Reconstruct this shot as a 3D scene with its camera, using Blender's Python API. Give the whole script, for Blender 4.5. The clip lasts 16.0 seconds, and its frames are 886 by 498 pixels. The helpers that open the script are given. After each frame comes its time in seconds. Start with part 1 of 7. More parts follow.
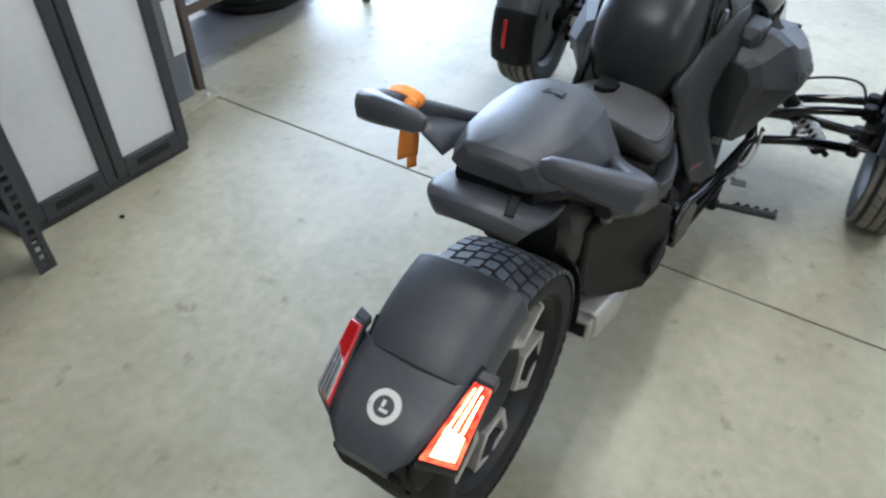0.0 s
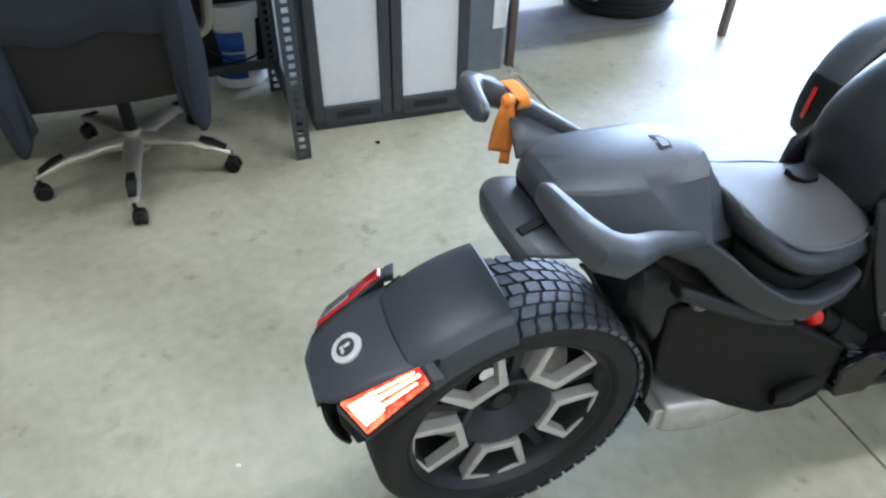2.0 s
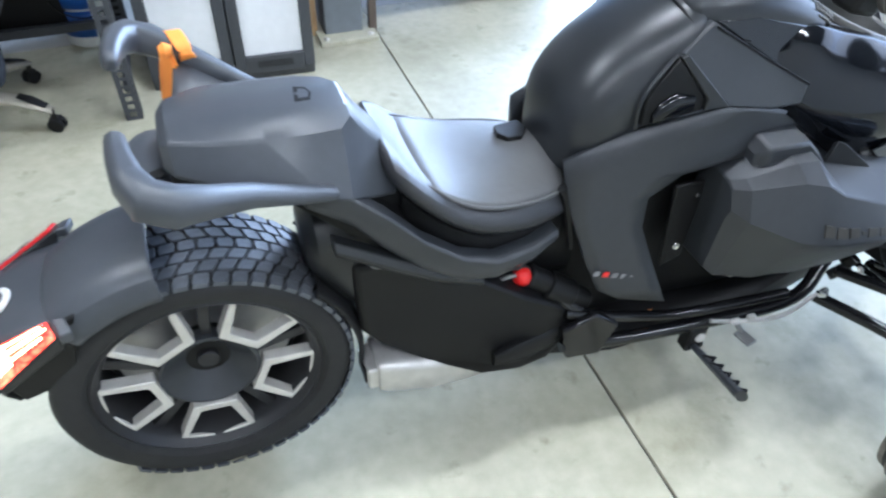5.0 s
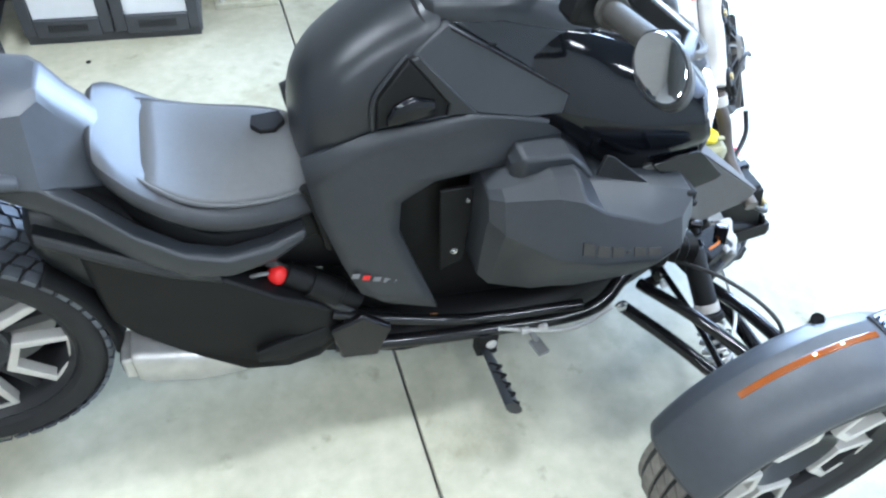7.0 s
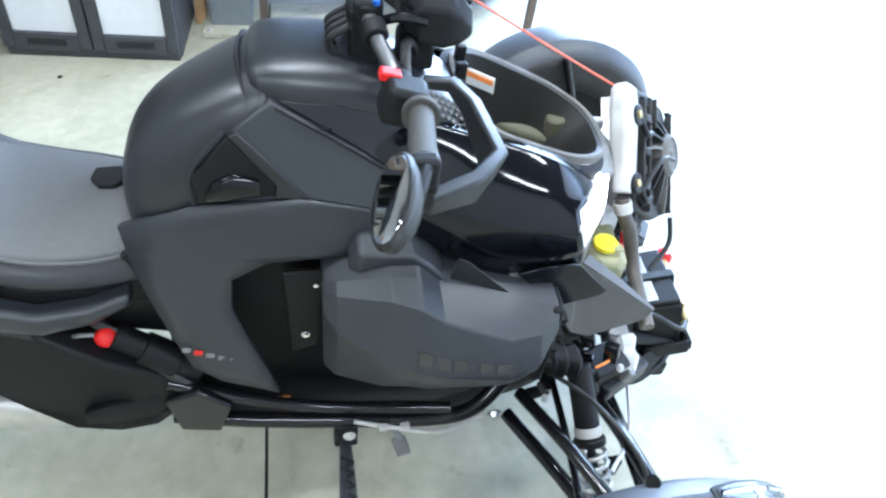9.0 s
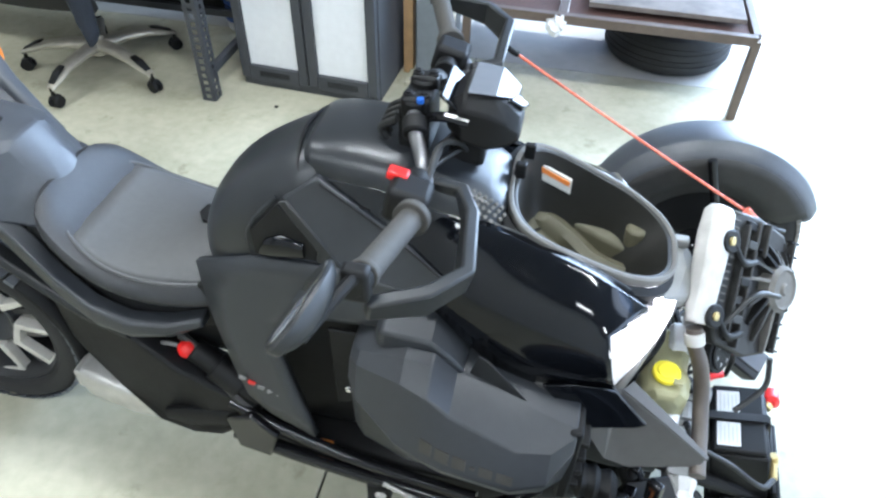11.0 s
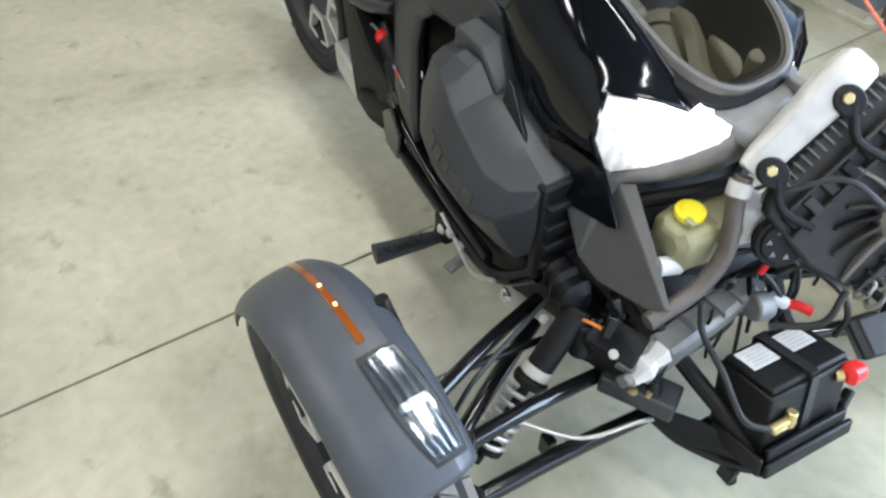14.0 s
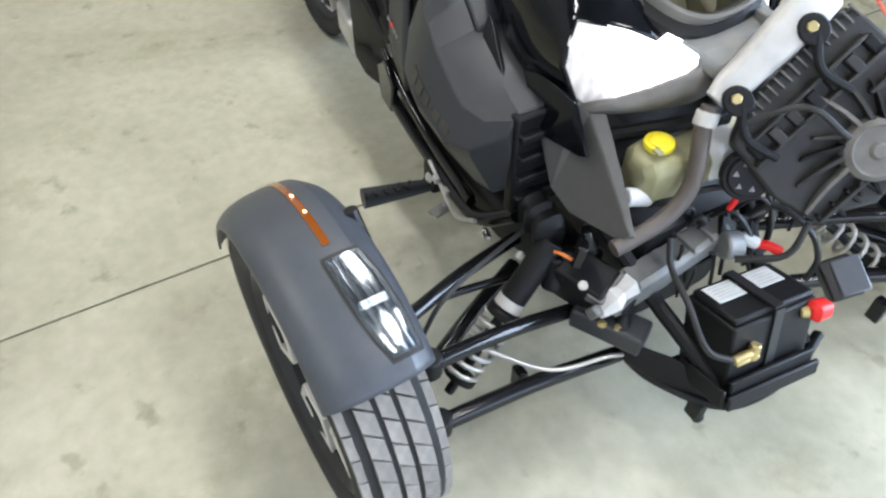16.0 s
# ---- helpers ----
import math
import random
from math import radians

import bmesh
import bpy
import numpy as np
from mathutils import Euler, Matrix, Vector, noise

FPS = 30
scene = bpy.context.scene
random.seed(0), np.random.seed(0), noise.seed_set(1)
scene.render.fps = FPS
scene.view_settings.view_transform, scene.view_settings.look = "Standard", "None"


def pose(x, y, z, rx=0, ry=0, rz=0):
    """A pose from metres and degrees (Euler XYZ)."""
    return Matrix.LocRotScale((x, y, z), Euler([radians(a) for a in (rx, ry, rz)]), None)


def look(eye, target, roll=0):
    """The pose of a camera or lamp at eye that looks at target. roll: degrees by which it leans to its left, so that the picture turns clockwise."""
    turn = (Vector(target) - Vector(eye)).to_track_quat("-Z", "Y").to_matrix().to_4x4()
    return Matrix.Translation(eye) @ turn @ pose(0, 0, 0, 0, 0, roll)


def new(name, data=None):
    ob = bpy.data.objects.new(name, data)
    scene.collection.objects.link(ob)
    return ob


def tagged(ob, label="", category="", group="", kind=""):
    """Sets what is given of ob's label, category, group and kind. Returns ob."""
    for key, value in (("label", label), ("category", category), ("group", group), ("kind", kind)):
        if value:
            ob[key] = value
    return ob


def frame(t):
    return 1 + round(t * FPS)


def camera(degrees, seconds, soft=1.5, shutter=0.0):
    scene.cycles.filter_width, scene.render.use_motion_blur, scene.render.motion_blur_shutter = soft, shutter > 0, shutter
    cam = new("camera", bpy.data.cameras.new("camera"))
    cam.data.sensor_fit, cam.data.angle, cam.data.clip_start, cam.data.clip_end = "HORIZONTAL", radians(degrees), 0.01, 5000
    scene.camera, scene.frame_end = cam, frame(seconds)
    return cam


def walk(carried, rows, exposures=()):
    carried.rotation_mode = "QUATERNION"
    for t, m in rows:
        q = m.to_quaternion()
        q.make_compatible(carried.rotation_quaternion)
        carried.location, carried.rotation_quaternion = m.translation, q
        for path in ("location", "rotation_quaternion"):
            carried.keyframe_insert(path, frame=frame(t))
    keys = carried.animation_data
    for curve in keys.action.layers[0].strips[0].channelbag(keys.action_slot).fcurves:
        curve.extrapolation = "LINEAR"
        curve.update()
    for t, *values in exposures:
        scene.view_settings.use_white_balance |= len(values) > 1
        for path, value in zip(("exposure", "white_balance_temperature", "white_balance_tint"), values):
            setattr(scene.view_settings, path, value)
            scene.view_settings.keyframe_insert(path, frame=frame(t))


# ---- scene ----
cam = camera(64.6, 16.0, soft=2.3, shutter=0.35)
PATH = [
    (0, (-0.843, -0.442, 1.507), (0.428, 0.345, 0.178), 0.6),
    (0.5, (-0.705, -0.526, 1.514), (0.389, 0.428, 0.139), -0.0),
    (1, (-0.534, -0.658, 1.521), (0.33, 0.51, 0.147), -0.4),
    (1.5, (-0.455, -0.738, 1.515), (0.228, 0.573, 0.168), 0.8),
    (2, (-0.445, -0.818, 1.494), (0.098, 0.587, 0.178), 1.4),
    (2.5, (-0.4, -0.901, 1.486), (0.07, 0.531, 0.171), 1.9),
    (3, (-0.317, -0.977, 1.493), (0.076, 0.48, 0.18), 1.6),
    (3.5, (-0.189, -1.05, 1.497), (0.173, 0.416, 0.186), 2.7),
    (4, (-0.086, -1.081, 1.495), (0.294, 0.387, 0.19), 2.0),
    (4.5, (-0.003, -1.072, 1.496), (0.488, 0.339, 0.167), 2.1),
    (5, (0.107, -1.025, 1.474), (0.654, 0.32, 0.098), 2.5),
    (5.2, (0.155, -1.002, 1.471), (0.717, 0.302, 0.062), 3.1),
    (7.3, (0.619, -1.103, 1.538), (1.127, 0.177, 0.087), 6.9),
    (7.5, (0.618, -1.098, 1.551), (1.142, 0.235, 0.156), 7.6),
    (8, (0.685, -1.111, 1.547), (1.224, 0.256, 0.191), 9.3),
    (8.2, (0.737, -1.087, 1.544), (1.272, 0.237, 0.143), 10.0),
    (10.3, (1.298, -1.007, 1.604), (1.195, 0.423, 0.21), 6.1),
    (10.5, (1.296, -1.002, 1.624), (1.13, 0.428, 0.236), 5.5),
    (11, (1.338, -0.966, 1.64), (1.078, 0.468, 0.27), 2.3),
    (11.5, (1.534, -0.906, 1.641), (1.035, 0.492, 0.301), 4.3),
    (12, (1.639, -0.904, 1.631), (0.823, 0.3, 0.258), 1.9),
    (12.5, (1.702, -0.954, 1.602), (0.812, 0.189, 0.224), 3.0),
    (13, (1.896, -0.941, 1.536), (0.905, 0.107, 0.152), 3.5),
    (13.5, (2.051, -0.879, 1.479), (0.931, -0.031, 0.055), 2.8),
    (14, (2.094, -0.863, 1.377), (0.931, -0.149, -0.084), -0.4),
    (14.5, (2.099, -0.851, 1.332), (0.961, -0.172, -0.167), -1.7),
    (15, (2.116, -0.85, 1.313), (0.988, -0.209, -0.209), -2.4),
    (15.5, (2.152, -0.853, 1.319), (1.01, -0.22, -0.195), -1.9),
    (16, (2.229, -0.858, 1.317), (1.042, -0.187, -0.146), -0.2),
]
EXPOSURES = ((0.0, 0.33, 5600, 13), (1.5, 0.57, 5450, 13), (3.5, 0.86, 5200, 14), (5.0, 1.30, 5150, 13), (7.5, 1.47, 5100, 10), (8.0, 1.49, 5100, 10), (10.5, 1.29, 5300, 10), (12.5, 1.26, 5500, 10), (13.0, 1.22, 5550, 10), (14.0, 0.82, 5800, 12), (16.0, 0.82, 5800, 13))
walk(cam, [(t, look(eye, target, roll)) for t, eye, target, roll in PATH], EXPOSURES)

# ---- world, daylight and lamps ----
world = bpy.data.worlds.new("sky")
scene.world = world
world.use_nodes = True
wn = world.node_tree.nodes
sky = wn.new("ShaderNodeTexSky")
sky.sky_type, sky.sun_disc = "NISHITA", False
sky.sun_elevation, sky.sun_rotation = radians(62), radians(18)
world.node_tree.links.new(sky.outputs[0], wn["Background"].inputs[0])
wn["Background"].inputs[1].default_value = 0.14


def lamp(name, kind, power, colour, m, **extra):
    data = bpy.data.lights.new(name, kind)
    data.energy, data.color = power, colour
    if "size" in extra:
        data.shape, data.size, data.size_y = "RECTANGLE", extra["size"], extra["size_y"]
    if "angle" in extra:
        data.angle = extra["angle"]
    ob = new(name, data)
    ob.matrix_world = m
    return ob


lamp("sun", "SUN", 2.0, (1.0, 0.95, 0.86), look((1.5, 4.5, 9.0), (0.0, 0.0, 0.0)), angle=radians(0.6))
# sky light through the roller door; front lamp added in an unseen doorway
lamp("door_daylight", "AREA", 290, (0.77, 0.885, 1.0), look((4.3, 3.55, 1.75), (4.1, 0.0, 0.7)), size=3.4, size_y=3.0)
lamp("front_fill_daylight", "AREA", 62, (0.86, 0.91, 1.0), look((6.4, -0.3, 1.8), (0.0, -0.3, 0.6)), size=5.0, size_y=3.0)

# ---- materials ----
def material(name, base, rough=0.5, metal=0.0, noise_scale=40.0, vary=0.25, bump=0.05, bump_scale=300.0,
             second=None, stain_scale=3.0, coat=0.0, rough_vary=0.12, emit=None, power=0.0, spec=0.5, per_object=0.0):
    """A procedural surface: base colour broken up by grain and by broad stains, uneven roughness and fine relief."""
    m = bpy.data.materials.new(name)
    m.use_nodes = True
    nt = m.node_tree
    n, l = nt.nodes, nt.links
    b = n["Principled BSDF"]
    co = n.new("ShaderNodeTexCoord")
    fine = n.new("ShaderNodeTexNoise")
    fine.inputs["Scale"].default_value, fine.inputs["Detail"].default_value = noise_scale, 6.0
    wide = n.new("ShaderNodeTexNoise")
    wide.inputs["Scale"].default_value, wide.inputs["Detail"].default_value = stain_scale, 4.0
    relief = n.new("ShaderNodeTexNoise")
    relief.inputs["Scale"].default_value, relief.inputs["Detail"].default_value = bump_scale, 3.0
    for t in (fine, wide, relief):
        l.new(co.outputs["Object"], t.inputs["Vector"])
    both = n.new("ShaderNodeMath")
    both.operation = "ADD"
    half = n.new("ShaderNodeMath")
    half.operation, half.inputs[1].default_value = "MULTIPLY", 0.5
    l.new(fine.outputs["Fac"], both.inputs[0])
    l.new(wide.outputs["Fac"], both.inputs[1])
    l.new(both.outputs[0], half.inputs[0])
    spread = n.new("ShaderNodeMapRange")
    spread.inputs["From Min"].default_value, spread.inputs["From Max"].default_value = 0.33, 0.67
    l.new(half.outputs[0], spread.inputs["Value"])
    mix = n.new("ShaderNodeMix")
    mix.data_type = "RGBA"
    lo = [c * (1 - vary) for c in base]
    hi = [min(1.0, c * (1 + vary)) for c in (second or base)]
    mix.inputs["A"].default_value, mix.inputs["B"].default_value = (*lo, 1), (*hi, 1)
    l.new(spread.outputs[0], mix.inputs["Factor"])
    colour = mix.outputs["Result"]
    if per_object:
        info = n.new("ShaderNodeObjectInfo")
        hsv = n.new("ShaderNodeHueSaturation")
        rng = n.new("ShaderNodeMapRange")
        rng.inputs["To Min"].default_value, rng.inputs["To Max"].default_value = 1 - per_object, 1 + per_object
        l.new(info.outputs["Random"], rng.inputs["Value"])
        l.new(rng.outputs[0], hsv.inputs["Value"])
        l.new(colour, hsv.inputs["Color"])
        colour = hsv.outputs["Color"]
    l.new(colour, b.inputs["Base Color"])
    rr = n.new("ShaderNodeMapRange")
    rr.inputs["To Min"].default_value, rr.inputs["To Max"].default_value = max(0.02, rough - rough_vary), min(1.0, rough + rough_vary)
    l.new(half.outputs[0], rr.inputs["Value"])
    l.new(rr.outputs[0], b.inputs["Roughness"])
    b.inputs["Metallic"].default_value = metal
    b.inputs["Specular IOR Level"].default_value = spec
    b.inputs["Coat Weight"].default_value = coat
    b.inputs["Coat Roughness"].default_value = 0.04
    if bump:
        bp = n.new("ShaderNodeBump")
        bp.inputs["Strength"].default_value, bp.inputs["Distance"].default_value = bump, 0.002
        l.new(relief.outputs["Fac"], bp.inputs["Height"])
        l.new(bp.outputs[0], b.inputs["Normal"])
    if emit:
        b.inputs["Emission Color"].default_value, b.inputs["Emission Strength"].default_value = (*emit, 1), power
    return m


def glass(name, colour, rough=0.05, ior=1.45):
    m = bpy.data.materials.new(name)
    m.use_nodes = True
    b = m.node_tree.nodes["Principled BSDF"]
    b.inputs["Base Color"].default_value = (*colour, 1)
    b.inputs["Transmission Weight"].default_value, b.inputs["Roughness"].default_value, b.inputs["IOR"].default_value = 1.0, rough, ior
    return m


def concrete():
    m = material("concrete", (0.392, 0.380, 0.278), 0.46, noise_scale=24.0, vary=0.05, bump=0.08, bump_scale=140, second=(0.48, 0.465, 0.365), stain_scale=2.3, rough_vary=0.18)
    n, l = m.node_tree.nodes, m.node_tree.links
    b = n["Principled BSDF"]
    src = b.inputs["Base Color"].links[0].from_socket
    co = n["Texture Coordinate"]
    # dark oil spots and trowel clouds
    spot = n.new("ShaderNodeTexNoise")
    spot.inputs["Scale"].default_value, spot.inputs["Detail"].default_value, spot.inputs["Roughness"].default_value = 3.2, 9.0, 0.68
    l.new(co.outputs["Object"], spot.inputs["Vector"])
    ramp = n.new("ShaderNodeValToRGB")
    ramp.color_ramp.elements[0].position, ramp.color_ramp.elements[1].position = 0.35, 0.45
    ramp.color_ramp.elements[0].color, ramp.color_ramp.elements[1].color = (0.83, 0.82, 0.77, 1), (1, 1, 1, 1)
    l.new(spot.outputs["Fac"], ramp.inputs["Fac"])
    cloud = n.new("ShaderNodeTexNoise")
    cloud.inputs["Scale"].default_value, cloud.inputs["Detail"].default_value, cloud.inputs["Roughness"].default_value, cloud.inputs["Distortion"].default_value = 1.1, 5.0, 0.6, 0.6
    l.new(co.outputs["Object"], cloud.inputs["Vector"])
    cramp = n.new("ShaderNodeValToRGB")
    cramp.color_ramp.elements[0].position, cramp.color_ramp.elements[1].position = 0.36, 0.60
    cramp.color_ramp.elements[0].color, cramp.color_ramp.elements[1].color = (0.80, 0.79, 0.76, 1), (1.04, 1.04, 1.03, 1)
    l.new(cloud.outputs["Fac"], cramp.inputs["Fac"])
    fleck = n.new("ShaderNodeTexNoise")
    fleck.inputs["Scale"].default_value, fleck.inputs["Detail"].default_value, fleck.inputs["Roughness"].default_value = 9.0, 4.0, 0.55
    l.new(co.outputs["Object"], fleck.inputs["Vector"])
    framp = n.new("ShaderNodeValToRGB")
    framp.color_ramp.elements[0].position, framp.color_ramp.elements[1].position = 0.29, 0.37
    framp.color_ramp.elements[0].color, framp.color_ramp.elements[1].color = (0.72, 0.71, 0.66, 1), (1, 1, 1, 1)
    l.new(fleck.outputs["Fac"], framp.inputs["Fac"])
    for tint in (cramp, framp):
        step = n.new("ShaderNodeMix")
        step.data_type, step.blend_type = "RGBA", "MULTIPLY"
        step.inputs["Factor"].default_value = 1.0
        l.new(src, step.inputs["A"])
        l.new(tint.outputs["Color"], step.inputs["B"])
        src = step.outputs["Result"]
    mul = n.new("ShaderNodeMix")
    mul.data_type, mul.blend_type = "RGBA", "MULTIPLY"
    mul.inputs["Factor"].default_value = 1.0
    l.new(src, mul.inputs["A"])
    l.new(ramp.outputs["Color"], mul.inputs["B"])
    l.new(mul.outputs["Result"], b.inputs["Base Color"])
    return m


def lit_lens():
    """A red lamp lens lit from inside, uneven behind its moulded prisms."""
    m = material("lit_tail_lens", (0.6, 0.02, 0.015), 0.2, bump=0)
    n, l = m.node_tree.nodes, m.node_tree.links
    b = n["Principled BSDF"]
    t = n.new("ShaderNodeTexNoise")
    t.inputs["Scale"].default_value, t.inputs["Detail"].default_value, t.inputs["Distortion"].default_value = 38.0, 3.0, 1.2
    l.new(n["Texture Coordinate"].outputs["Object"], t.inputs["Vector"])
    r = n.new("ShaderNodeValToRGB")
    e = r.color_ramp.elements
    e[0].position, e[0].color = 0.34, (0.20, 0.0, 0.0, 1)
    e[1].position, e[1].color = 0.66, (1.0, 0.10, 0.035, 1)
    l.new(t.outputs["Fac"], r.inputs["Fac"])
    l.new(r.outputs["Color"], b.inputs["Emission Color"])
    b.inputs["Emission Strength"].default_value = 3.4
    return m


def headlamp_lens():
    """A white lamp lens with upright flutes, lit from behind."""
    m = material("lit_headlight_lens", (0.60, 0.58, 0.55), 0.18, bump=0)
    n, l = m.node_tree.nodes, m.node_tree.links
    b = n["Principled BSDF"]
    w = n.new("ShaderNodeTexWave")
    w.bands_direction = "Y"
    w.inputs["Scale"].default_value, w.inputs["Distortion"].default_value, w.inputs["Detail"].default_value = 22.0, 2.5, 2.0
    l.new(n["Texture Coordinate"].outputs["Object"], w.inputs["Vector"])
    r = n.new("ShaderNodeMapRange")
    r.inputs["To Min"].default_value, r.inputs["To Max"].default_value = 0.45, 1.0
    l.new(w.outputs["Fac"], r.inputs["Value"])
    far = []
    for y in (-0.105, 0.105):
        d = n.new("ShaderNodeVectorMath")
        d.operation = "DISTANCE"
        d.inputs[1].default_value = (1.560, y, 0.735)
        l.new(n["Texture Coordinate"].outputs["Object"], d.inputs[0])
        far.append(d)
    near = n.new("ShaderNodeMath")
    near.operation = "MINIMUM"
    l.new(far[0].outputs["Value"], near.inputs[0])
    l.new(far[1].outputs["Value"], near.inputs[1])
    core = n.new("ShaderNodeMapRange")
    core.interpolation_type = "SMOOTHSTEP"
    core.inputs["From Min"].default_value, core.inputs["From Max"].default_value = 0.02, 0.115
    core.inputs["To Min"].default_value, core.inputs["To Max"].default_value = 4.0, 0.25
    l.new(near.outputs[0], core.inputs["Value"])
    total = n.new("ShaderNodeMath")
    total.operation = "MULTIPLY"
    l.new(core.outputs[0], total.inputs[0])
    l.new(r.outputs[0], total.inputs[1])
    l.new(total.outputs[0], b.inputs["Emission Strength"])
    b.inputs["Emission Color"].default_value = (1.0, 0.90, 0.84, 1)
    return m


